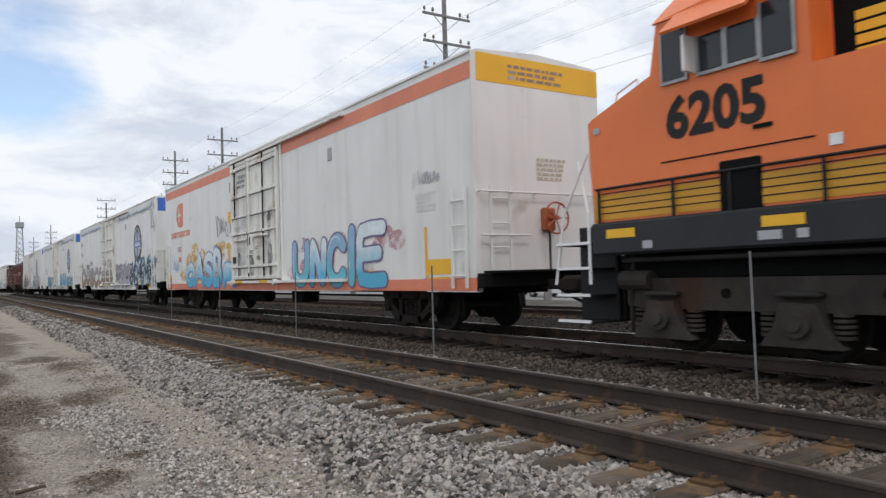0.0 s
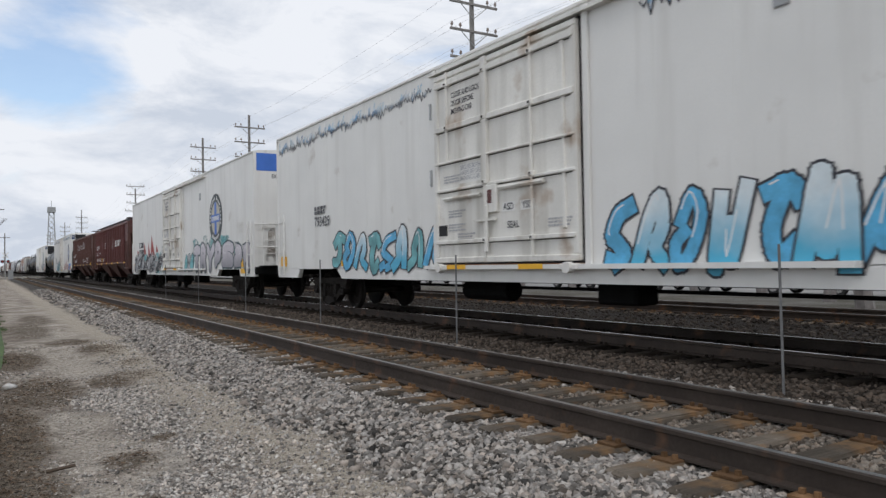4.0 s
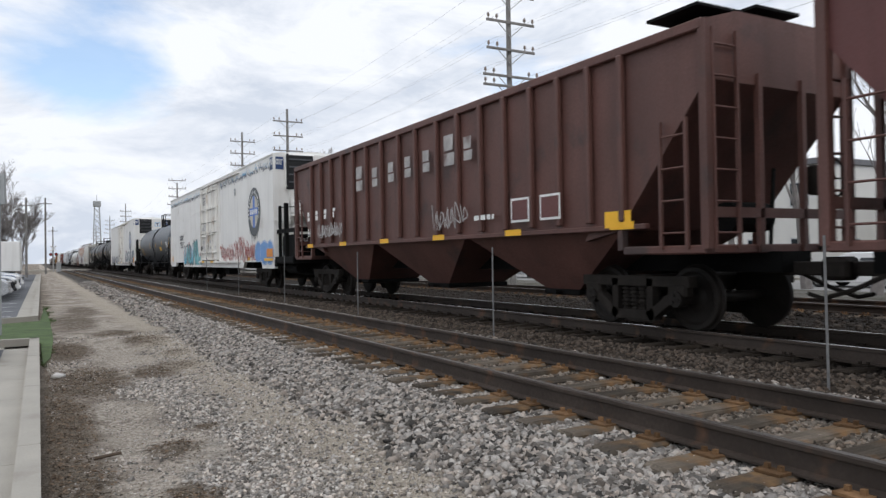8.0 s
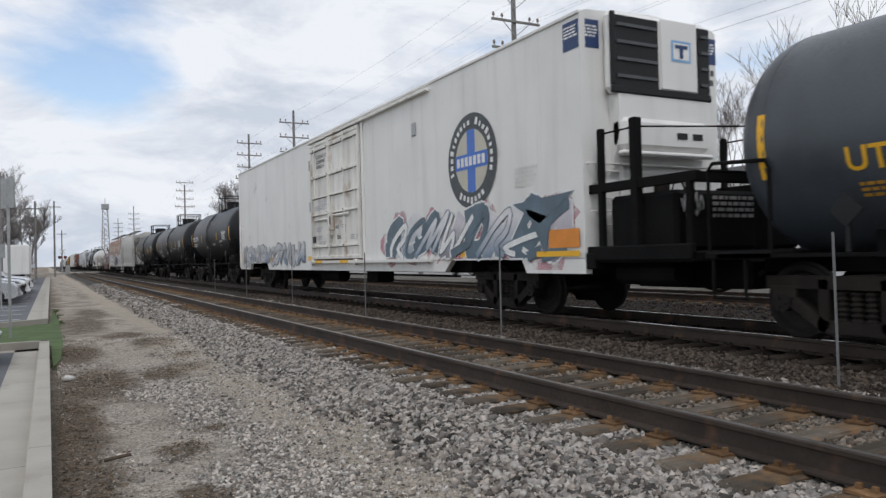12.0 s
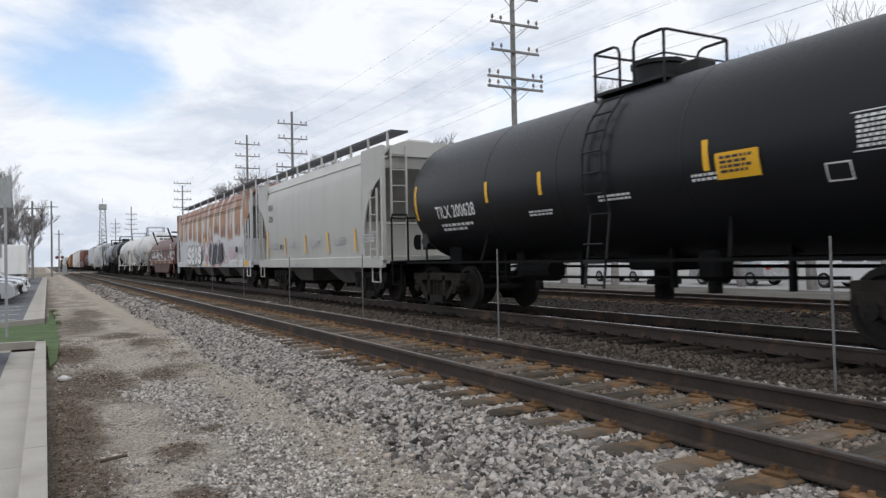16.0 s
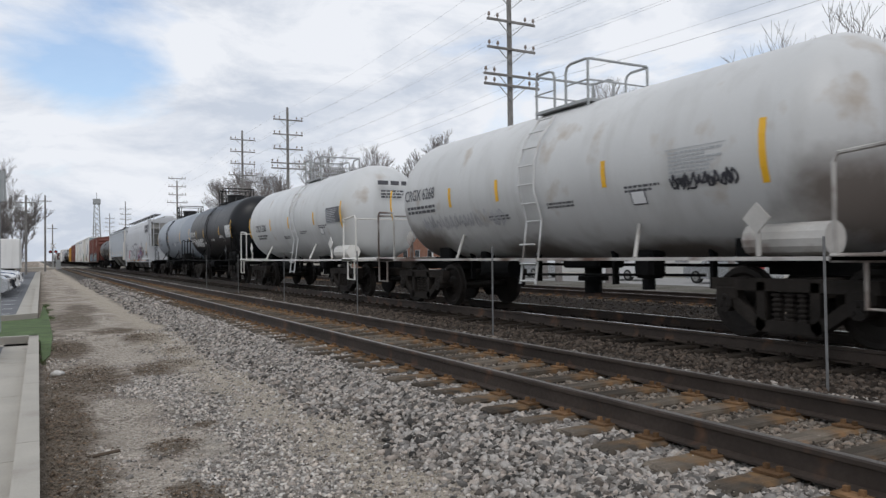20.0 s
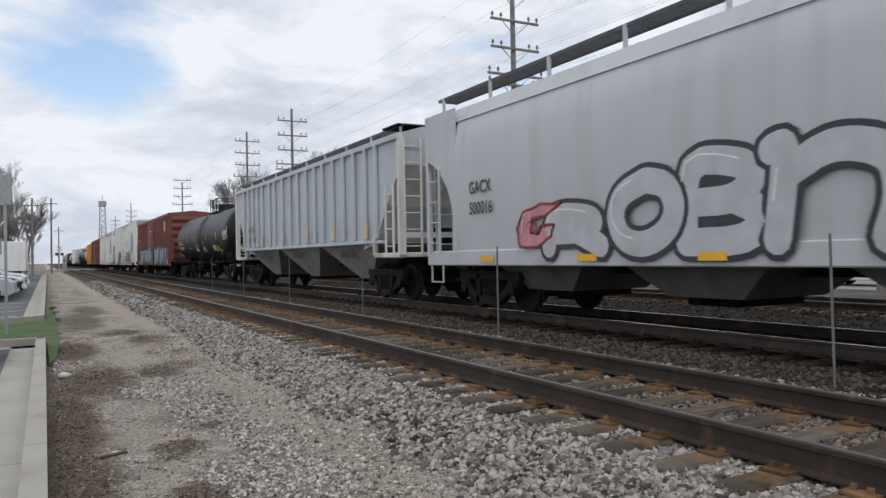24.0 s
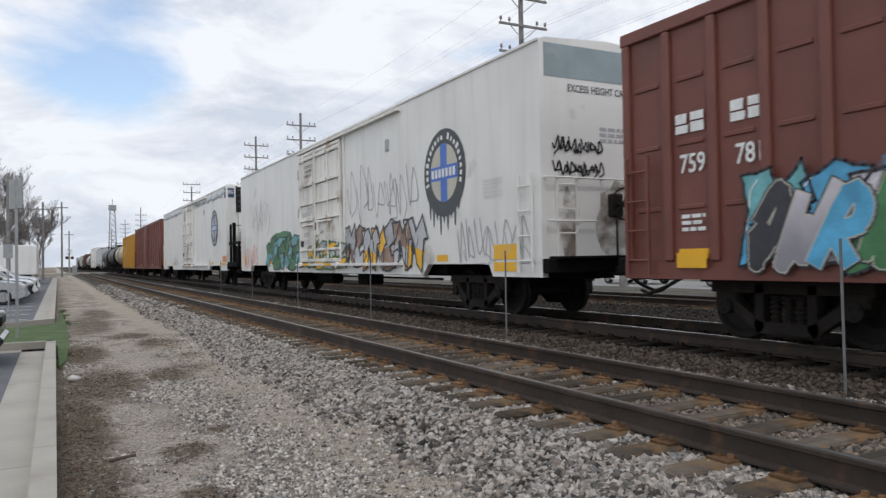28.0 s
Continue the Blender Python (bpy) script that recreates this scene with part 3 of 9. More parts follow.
def railway_track(cx, top, near, label, far_end=420, polished=False, wood="tie wood"):
    t = thing("railway_track", (cx, 0, top), label, "railway track", kind="structure")
    for side in (-0.7525, 0.7525):
        rail = part("rail", Shape().prism([(x + side, z) for x, z in RAIL_PROFILE], "y", -40, far_end), "rail steel", t)
        part("running_surface", Shape().box(side - 0.024, side + 0.024, -40, far_end, 0.0, 0.0025),
             "polished rail" if polished else "rail top", rail, "worn shiny rail head")
    rng = random.Random(int(cx * 10))
    ties = [(-8 + 0.495 * i + rng.uniform(-0.03, 0.03), rng.uniform(-0.05, 0.05), rng.uniform(-1.2, 1.2)) for i in range(320)]
    rest, plates = Shape(), Shape()
    for i, (y, dx, turn) in enumerate(ties):
        z = -0.186 + 0.004 * math.sin(i * 2.1)
        if near[0] < y < near[1]:
            ob = part("tie", shared("tie/%d/%s" % (i % 5, wood), lambda: tie_shape(i % 5), wood), None, t, at=(dx, y, z))
            ob.rotation_euler = (0, 0, radians(turn))
        else:
            rest.box(-1.295 + dx, 1.295 + dx, y - 0.115, y + 0.115, z - 0.16, z)
        if y < 60:
            for side in (-0.7525, 0.7525):
                plates.box(side - 0.18, side + 0.18, y - 0.09, y + 0.09, z + 0.001, z + 0.018)
                for k in (-0.105, 0.105):
                    plates.box(side + k - 0.014, side + k + 0.014, y - 0.06, y - 0.03, z + 0.01, z + 0.05)
                    plates.box(side - k - 0.014, side - k + 0.014, y + 0.03, y + 0.06, z + 0.01, z + 0.05)
    tagged(part("far_ties", rest, wood, t), kind="stuff")
    tagged(part("tie_plates", plates, "plate rust" if wood == "tie wood" else wood, t, "rusty tie plates with spikes"), kind="stuff")
    return t


railway_track(TRACK_A, 0.0, (1, 42), "empty track with dull rails on weathered wooden ties")
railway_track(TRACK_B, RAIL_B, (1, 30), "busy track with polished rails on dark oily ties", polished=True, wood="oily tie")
railway_track(TRACK_C, 0.0, (2, 24), "far siding track on grey ballast beyond the train")

# ---- stones of the ballast ----
def stones(name, label, count, area, size, seed, keep, mat="stone", bias=1.5):
    r = np.random.RandomState(seed)
    x0, x1, y0, y1 = area
    u = r.rand(count)
    px, py = r.uniform(x0, x1, count), y0 + (y1 - y0) * u ** bias
    ok = np.array([keep(a, b) for a, b in zip(px, py)])
    px, py = px[ok], py[ok]
    n = len(px)
    pz = np.array([ground_z(a, b) for a, b in zip(px, py)])
    base = np.array([(1, 0, 0), (-1, 0, 0), (0, 1, 0), (0, -1, 0), (0, 0, 1), (0, 0, -1), (.6, .6, .55), (-.6, .6, -.5), (.6, -.6, -.5), (-.6, -.6, .55)], float)
    tri = np.array([(4, 0, 6), (4, 6, 2), (4, 2, 1), (4, 1, 9), (4, 9, 3), (4, 3, 0), (0, 2, 6), (1, 3, 9), (0, 8, 5), (8, 3, 5), (0, 3, 8), (1, 2, 7), (2, 5, 7), (1, 7, 5), (0, 5, 2), (3, 1, 5)])
    sc = size * (0.45 + 1.3 * r.rand(n, 1, 1) ** 1.8) * r.uniform(0.5, 1.45, (n, 1, 3))
    v = base[None] * sc * r.uniform(0.65, 1.25, (n, 10, 1))
    a, t = r.uniform(0, 6.28, n), r.uniform(-0.7, 0.7, n)
    ca, sa, ct, st = np.cos(a)[:, None], np.sin(a)[:, None], np.cos(t)[:, None], np.sin(t)[:, None]
    x, y, z = v[..., 0], v[..., 1] * ct - v[..., 2] * st, v[..., 1] * st + v[..., 2] * ct
    v = np.stack([x * ca - y * sa + px[:, None], x * sa + y * ca + py[:, None], z * 0.8 + pz[:, None] + 0.2 * size], -1).reshape(-1, 3)
    f = (tri[None] + 10 * np.arange(n)[:, None, None]).reshape(-1, 3)
    me = bpy.data.meshes.new(name)
    me.vertices.add(len(v))
    me.vertices.foreach_set("co", v.ravel())
    me.loops.add(f.size)
    me.loops.foreach_set("vertex_index", f.ravel())
    me.polygons.add(len(f))
    me.polygons.foreach_set("loop_start", np.arange(0, f.size, 3))
    me.update(calc_edges=True)
    me.materials.append(M[mat])
    ob = new(name, me)
    return tagged(ob, label, "ballast", kind="stuff")


def on_bed(x, y):
    if 3.98 < x < 5.38:
        return False
    if x < 2.9:
        return random.random() < max(0.0, (x - 2.25) / 0.6 + 0.6 * noise.noise(Vector((x, y * 0.8, 0))))
    return x < 6.0 or random.random() > 1.4 * (x - 6.0)


random.seed(4)
stones("ballast", "grey crushed stone ballast heaped along the tracks", 205000, (2.0, 6.9, 2.2, 24), 0.0245, 5, on_bed)
stones("ballast", "brown-stained crushed stone between the dull rails", 42000, (3.98, 5.38, 2.2, 26), 0.022, 15, lambda x, y: True, "gauge stone")
stones("ballast", "grey crushed stone ballast along the far track bed", 18000, (2.3, 7.5, 24, 60), 0.042, 6, on_bed)
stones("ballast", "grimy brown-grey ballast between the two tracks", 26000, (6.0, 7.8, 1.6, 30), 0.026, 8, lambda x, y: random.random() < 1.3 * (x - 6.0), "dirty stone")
stones("ballast", "oil-blackened ballast under the busy track, train shade put into its colour", 22000, (7.5, 10.6, 1.6, 30), 0.028, 7, lambda x, y: True, "oily shaded stone")
stones("ballast", "dark brown-grey ballast of the far siding", 20000, (10.6, 17.5, 4, 40), 0.034, 12, lambda x, y: True, "dark stone")

# ---- train: shared running gear ----
def side_frame_shape():
    s = Shape()
    out = ((-1.08, 0.62), (-1.02, 0.74), (-0.7, 0.78), (0.7, 0.78), (1.02, 0.74), (1.08, 0.62), (1.06, 0.42), (0.74, 0.42), (0.62, 0.36),
           (0.34, 0.16), (-0.34, 0.16), (-0.62, 0.36), (-0.74, 0.42), (-1.06, 0.42))
    for a, b, w in (((-1.06, 0.7), (1.06, 0.7), 0.075), ((-0.95, 0.6), (-0.36, 0.2), 0.07), ((0.95, 0.6), (0.36, 0.2), 0.07), ((-0.4, 0.2), (0.4, 0.2), 0.07),
                    ((-0.36, 0.7), (-0.36, 0.22), 0.06), ((0.36, 0.7), (0.36, 0.22), 0.06)):
        d = Vector((b[0] - a[0], b[1] - a[1])).normalized() * w
        n = Vector((-d.y, d.x))
        poly = [(a[0] - d.x * .6 + n.x, a[1] - d.y * .6 + n.y), (b[0] + d.x * .6 + n.x, b[1] + d.y * .6 + n.y),
                (b[0] + d.x * .6 - n.x, b[1] + d.y * .6 - n.y), (a[0] - d.x * .6 - n.x, a[1] - d.y * .6 - n.y)]
        s.prism(poly, "x", -0.08, 0.08)
    for y in (-0.88, 0.88):
        s.box(-0.09, 0.09, y - 0.17, y + 0.17, 0.48, 0.68, 0.03)
    return s


def wheelset_shape():
    s = Shape()
    prof = ((-0.07, 0.05), (-0.07, 0.40), (-0.05, 0.48), (-0.02, 0.485), (0.0, 0.457), (0.06, 0.452), (0.07, 0.44), (0.07, 0.38), (0.03, 0.34),
            (0.02, 0.2), (0.07, 0.13), (0.07, 0.05))
    s.turned([(d - 0.72, r) for d, r in ((-p[0], p[1]) for p in prof[::-1])], "x", n=28)
    s.turned([(d + 0.72, r) for d, r in prof], "x", n=28)
    s.rod((-1.0, 0, 0), (1.0, 0, 0), 0.08, 12)
    for x in (-1, 1):
        s.rod((x * 0.98, 0, 0), (x * 1.15, 0, 0), 0.115, 12)
        for k in range(3):
            w = k * 2.094
            s.box(min(x * 1.15, x * 1.17), max(x * 1.15, x * 1.17), 0.06 * math.cos(w) - 0.02, 0.06 * math.cos(w) + 0.02,
                  0.06 * math.sin(w) - 0.02, 0.06 * math.sin(w) + 0.02)
    return s


def spring_shape():
    """One coil spring as a turned, grooved column."""
    prof = []
    for k in range(6):
        prof += [(0.06 * k, 0.055), (0.06 * k + 0.012, 0.078), (0.06 * k + 0.03, 0.078), (0.06 * k + 0.042, 0.055)]
    return Shape().turned(prof, "z", n=8)


def bolster_shape():
    s = Shape().box(-1.0, 1.0, -0.2, 0.2, 0.5, 0.78, 0.04)
    for y in (-0.5, 0.5):
        s.rod((-0.75, y, 0.45), (0.75, y, 0.45), 0.05, 6)
        for x in (-0.75, 0.75):
            s.box(x - 0.05, x + 0.05, y * 0.9 - 0.05, y * 0.9 + 0.05, 0.3, 0.62, 0.02)
    return s


WHEELS = []


def bogie(car, y):
    """A two-axle freight truck under a car."""
    b = part("bogie", shared("bogie", bolster_shape, "bogie steel"), None, car, "dark grimy two-axle freight truck", at=(0, y, 0))
    for x in (-1.03, 1.03):
        part("side_frame", shared("side_frame", side_frame_shape, "bogie steel"), None, b, at=(x, 0, 0))
        for dy in (-0.17, 0.0, 0.17):
            part("coil_spring", shared("coil_spring", spring_shape, "bogie steel"), None, b, at=(x, dy, 0.26))
    for k, dy in enumerate((-0.88, 0.88)):
        w = part("wheelset", shared("wheelset", wheelset_shape, "wheel steel", True), None, b, at=(0, dy, 0.457))
        WHEELS.append((w, k))
    return b


def coupler_shape():
    s = Shape().box(-0.08, 0.08, -0.25, 0.75, 0.78, 0.96, 0.02)
    s.box(-0.2, 0.2, -0.5, -0.2, 0.72, 1.02, 0.05)
    s.box(-0.28, -0.12, -0.62, -0.3, 0.74, 1.0, 0.04)
    s.pipe([(0.3, 0.4, 0.8), (0.3, 0.0, 0.62), (0.28, -0.4, 0.5), (0.2, -0.65, 0.55)], 0.03, 6)
    return s


def coupler(car, y, front):
    ob = part("coupler", shared("coupler", coupler_shape, "bogie steel"), None, car, at=(0, y, 0))
    ob.rotation_euler = (0, 0, 0 if front else math.pi)
    return ob


def ladder(parent, mat, at, width, z0, z1, across="y", n=None):
    """A side or end ladder; its rungs are parts of it."""
    n = n or max(3, round((z1 - z0) / 0.4))
    s = Shape()
    for d in (-width / 2, width / 2):
        p = (0, d) if across == "y" else (d, 0)
        s.box(p[0] - 0.022, p[0] + 0.022, p[1] - 0.022, p[1] + 0.022, z0, z1)
    lad = part("ladder", s, mat, parent, at=at)
    rung = Shape()
    e = (0, width / 2, 0) if across == "y" else (width / 2, 0, 0)
    rung.rod([-c for c in e], e, 0.016, 6)
    me = rung.mesh("rung", M[mat])
    for i in range(n):
        part("rung", me, None, lad, at=(0, 0, z0 + (i + 0.5) * (z1 - z0) / n))
    return lad


def hand_wheel_shape():
    s = Shape()
    n = 20
    ring = [(0.28 * math.cos(i * 2 * math.pi / n), 0.0, 0.28 * math.sin(i * 2 * math.pi / n)) for i in range(n + 1)]
    s.pipe(ring, 0.017, 6)
    for i in range(0, n, 4):
        s.rod((0, 0.03, 0), ring[i], 0.012, 5)
    s.rod((0, -0.03, 0), (0, 0.16, 0), 0.045, 8)
    return s


def hand_brake(parent, x, y, z, mat="bogie steel", big=1.0):
    w = part("brake_wheel", shared("brake_wheel/" + mat, hand_wheel_shape, mat), None, parent, at=(x, y - 0.18, z))
    part("gear_box", Shape().box(-0.14, 0.14, 0.16, 0.3, -0.22, 0.2, 0.03), mat, w)
    part("chain_rod", Shape().rod((0, 0.2, -0.2), (0, 0.2, -1.0), 0.02), "bogie steel", w)


# flat marks on the side that faces the street: along = towards the head of the train, up = z
def on_side(x):
    return lambda a, u: (x, -a, u)


def on_end(y):
    return lambda a, u: (a, y, u)


def on_tank(r, cz):
    return lambda a, u: (-r * math.cos((u - cz) / r), -a, cz + r * math.sin((u - cz) / r))


def flat(polys, put):
    s = Shape()
    for p in polys:
        s.add([put(a, u) for a, u in p], [tuple(range(len(p)))])
    return s


def lettering(parent, text, a, u, height, put, mat, stretch=0.8, name="lettering"):
    v, f = TEXTS[text]
    s = Shape().add([put(a + x * height * stretch, u + y * height) for x, y, _ in v], f)
    return part(name, s, mat, parent)


def bar_text(parent, a, u, width, height, put, mat, rows=1, seed=0, name="lettering"):
    """Writing too small to read, as bars."""
    r = random.Random(seed)
    polys = []
    for k in range(rows):
        x, z = a, u - k * height * 1.7
        while x < a + width * (1 if k == 0 else r.uniform(0.7, 1)):
            w = r.uniform(1.0, 3.2) * height
            w = min(w, a + width - x)
            if w > 0.02:
                n = 4
                polys += [[(x + w * i / n, z), (x + w * (i + 1) / n, z), (x + w * (i + 1) / n, z + height), (x + w * i / n, z + height)] for i in range(n)]
            x += w + 0.6 * height
    ob = part(name, flat(polys, put), mat, parent)
    ob["kind"] = "stuff"
    return ob


def oval(a, u, ra, ru, n=20, turn=0.0, wob=0.0, r=None):
    pts = []
    for i in range(n):
        w = 2 * math.pi * i / n
        k = 1 + (r.uniform(-wob, wob) if r else 0)
        x, z = ra * math.cos(w) * k, ru * math.sin(w) * k
        pts.append((a + x * math.cos(turn) - z * math.sin(turn), u + x * math.sin(turn) + z * math.cos(turn)))
    return pts


def grid_rect(a0, a1, u0, u1, n=4):
    return [[(a0 + (a1 - a0) * i / 2, u0 + (u1 - u0) * j / n), (a0 + (a1 - a0) * (i + 1) / 2, u0 + (u1 - u0) * j / n),
             (a0 + (a1 - a0) * (i + 1) / 2, u0 + (u1 - u0) * (j + 1) / n), (a0 + (a1 - a0) * i / 2, u0 + (u1 - u0) * (j + 1) / n)]
            for i in range(2) for j in range(n)]


def patch(parent, name, a0, a1, u0, u1, put, mat, label=""):
    return part(name, flat(grid_rect(a0, a1, u0, u1), put), mat, parent, label)


def stroke(pts, w):
    """A brush line through points, as quads."""
    polys = []
    for (a, b), (c, d) in zip(pts, pts[1:]):
        t = Vector((c - a, d - b))
        if t.length < 1e-4:
            continue
        t.normalize()
        n = Vector((-t.y, t.x)) * w / 2
        e = t * w * 0.35
        polys.append([(a + n.x - e.x, b + n.y - e.y), (a - n.x - e.x, b - n.y - e.y), (c - n.x + e.x, d - n.y + e.y), (c + n.x + e.x, d + n.y + e.y)])
    return polys


WILD = ([(0, 0.1), (0.35, 0), (0.5, 0.35), (0.75, 0.05), (1.1, 0.2), (0.8, 0.5), (1.0, 0.75), (1.25, 0.7), (0.95, 1.1), (0.7, 1.0), (0.55, 0.65), (0.3, 0.95), (0.0, 0.8), (0.2, 0.45)],
        [(-0.1, 0.3), (0.2, 0.0), (0.8, 0.05), (1.15, 0.3), (0.9, 0.45), (0.6, 0.3), (0.45, 0.5), (0.85, 0.65), (1.0, 0.95), (0.5, 1.05), (0.05, 0.85), (0.25, 0.6)],
        [(0.05, 0.0), (0.4, 0.1), (0.45, 0.6), (0.7, 0.15), (0.95, 0.0), (1.0, 0.6), (1.2, 0.65), (0.9, 1.05), (0.6, 0.75), (0.4, 1.0), (-0.1, 0.95), (0.1, 0.6)],
        [(0, 0.35), (0.3, 0.3), (0.25, 0.0), (0.75, 0.1), (0.7, 0.4), (1.1, 0.35), (1.05, 0.7), (0.75, 0.7), (0.8, 1.1), (0.45, 0.9), (0.3, 0.65), (-0.05, 0.75)],
        [(0.1, 0.0), (0.6, -0.05), (1.0, 0.2), (1.05, 0.5), (0.7, 0.5), (0.65, 0.3), (0.4, 0.35), (0.4, 0.7), (0.8, 0.75), (1.2, 1.0), (0.6, 1.05), (0.1, 0.9), (-0.05, 0.5)])


def glyph(r, kind):
    """A letter-like outline in a unit box, and its counters (holes)."""
    k = kind
    if k >= 7:
        out = WILD[(k - 7) % len(WILD)]
        holes = [oval(0.45, 0.45, 0.1, 0.14, 8, 0.5)] if k % 2 else []
    elif k == 0:
        out = [(0.0, 0.0), (0.34, 0.0), (0.36, 0.4), (0.62, 0.0), (1.0, 0.05), (0.66, 0.5), (1.0, 0.95), (0.6, 1.0), (0.36, 0.62), (0.34, 1.0), (0.0, 0.95)]
        holes = []
    elif k == 1:
        out = oval(0.5, 0.5, 0.52, 0.52, 16)
        holes = [oval(0.5, 0.5, 0.16, 0.2, 10)]
    elif k == 2:
        out = [(0, 0), (0.6, 0), (0.95, 0.08), (1.0, 0.3), (0.8, 0.5), (0.98, 0.7), (0.9, 0.93), (0.6, 1.0), (0.02, 1.0)]
        holes = [oval(0.52, 0.27, 0.13, 0.09, 8), oval(0.52, 0.73, 0.13, 0.09, 8)]
    elif k == 3:
        out = [(0, 0), (0.3, 0), (0.34, 0.5), (0.66, 0.0), (1.0, 0.0), (1.0, 1.0), (0.68, 1.0), (0.66, 0.52), (0.34, 1.0), (0, 1.0)]
        holes = []
    elif k == 4:
        out = [(0, 0.05), (0.95, 0), (1.0, 0.28), (0.45, 0.3), (0.45, 0.4), (0.85, 0.42), (0.85, 0.62), (0.45, 0.62), (0.45, 0.72), (1.0, 0.74), (0.95, 1.02), (0, 0.98)]
        holes = []
    elif k == 5:
        out = [(0.02, 0.05), (0.5, -0.02), (0.95, 0.1), (1.0, 0.42), (0.75, 0.58), (0.4, 0.66), (0.45, 0.74), (0.95, 0.7), (0.98, 0.95), (0.5, 1.04),
               (0.06, 0.92), (0.0, 0.6), (0.25, 0.44), (0.6, 0.34), (0.55, 0.26), (0.05, 0.32)]
        holes = []
    else:
        out = [(0, 0), (0.3, 0), (0.36, 0.25), (0.64, 0.25), (0.7, 0), (1.0, 0), (0.72, 1.0), (0.28, 1.0)]
        holes = [[(0.42, 0.45), (0.58, 0.45), (0.5, 0.75)]]
    return out, holes


def mist(paint):
    """The same spray paint thinned to a speckled haze."""
    name = paint + " mist"
    if name not in M:
        m = M[paint].copy()
        m.name = name
        nodes, link = m.node_tree.nodes, m.node_tree.links.new
        co = nodes.new("ShaderNodeTexCoord")
        total = None
        for scale, lo, hi in ((3.0, 0.36, 0.62), (90.0, 0.3, 0.6)):
            n = nodes.new("ShaderNodeTexNoise")
            n.inputs["Scale"].default_value, n.inputs["Detail"].default_value = scale, 3
            link(co.outputs["Object"], n.inputs["Vector"])
            f = nodes.new("ShaderNodeMapRange")
            f.inputs["From Min"].default_value, f.inputs["From Max"].default_value = lo, hi
            link(n.outputs["Fac"], f.inputs["Value"])
            if total is None:
                total = f.outputs["Result"]
            else:
                x = nodes.new("ShaderNodeMath")
                x.operation = "MULTIPLY"
                link(total, x.inputs[0])
                link(f.outputs["Result"], x.inputs[1])
                total = x.outputs[0]
        link(total, nodes["Principled BSDF"].inputs["Alpha"])
        M[name] = m
    return name


def graffiti(parent, a0, a1, u0, u1, put, fills, outline, seed, letters=5, glow=None, slant=0.12, kinds=None, back=0.004, line=0.045):
    """A sprayed piece in fat letters; each letter is a part with its outline, counters and highlight on it."""
    r = random.Random(seed)
    w = (a1 - a0) / letters
    for i in range(letters):
        out, holes = glyph(r, kinds[i] if kinds else 7 + r.randrange(6))
        sx, sz = w * (r.uniform(1.0, 1.2) if kinds else r.uniform(1.15, 1.5)), (u1 - u0) * r.uniform(0.84, 1.0)
        ox, oz = a0 + i * w, u0 + r.uniform(0, (u1 - u0) - sz)
        tilt = r.uniform(-0.08, 0.08)

        def place(p, grow=1.0):
            x, z = 0.5 + (p[0] - 0.5) * grow, 0.5 + (p[1] - 0.5) * grow
            return ox + sx * (x + slant * (z - 0.5)), max(0.82, oz + sz * (z + tilt * (x - 0.5)))

        dense = []
        for (xa, za), (xb, zb) in zip(out, out[1:] + out[:1]):
            for k in range(4):
                t = k / 4
                dense.append((xa + (xb - xa) * t + 0.012 * math.sin(9 * t + xa * 7), za + (zb - za) * t + 0.012 * math.cos(8 * t + za * 6)))
        lines = stroke([place(p) for p in dense + dense[:1]], line)
        x0, z0 = r.uniform(0.25, 0.6), r.uniform(0.3, 0.6)
        lines += stroke([place((x0, z0)), place((x0 + 0.12, z0 + 0.08)), place((x0 + 0.15, z0 + 0.22))], 0.02)
        step = 0.0006 * (i % 3)

        def lay(polys, mat, name, d, under=None):
            ob = part(name, flat(polys, put), mat, under or parent)
            ob.location = (-d, 0, 0)
            return ob

        if glow:
            lay([[place(p, 1.3) for p in dense]], mist(glow), "spray_halo", back + step)
            lay([[place(p, 1.14) for p in dense]], mist(glow), "spray_halo", back + step + 0.0014)
        fill = lay([[place(p) for p in dense]], fills[i % len(fills)], "spray_letter", back + 0.003 + step)
        second = fills[(i + 1) % len(fills)]
        band = [(p[0], min(p[1], 0.42 + 0.08 * math.sin(5 * p[0]))) for p in dense]
        if second != fills[i % len(fills)]:
            lay([[place(p, 0.97) for p in band]], second, "spray_fade", 0.002, fill)
        if holes:
            lay([[place(p) for p in h] for h in holes], outline, "spray_counter", 0.004, fill)
        lay(stroke([place((0.12, 0.35)), place((0.1, 0.8)), place((0.2, 0.9))], 0.018), "white spray", "spray_highlight", 0.005, fill)
        lay(lines, outline, "spray_outline", 0.007, fill)["kind"] = "stuff"


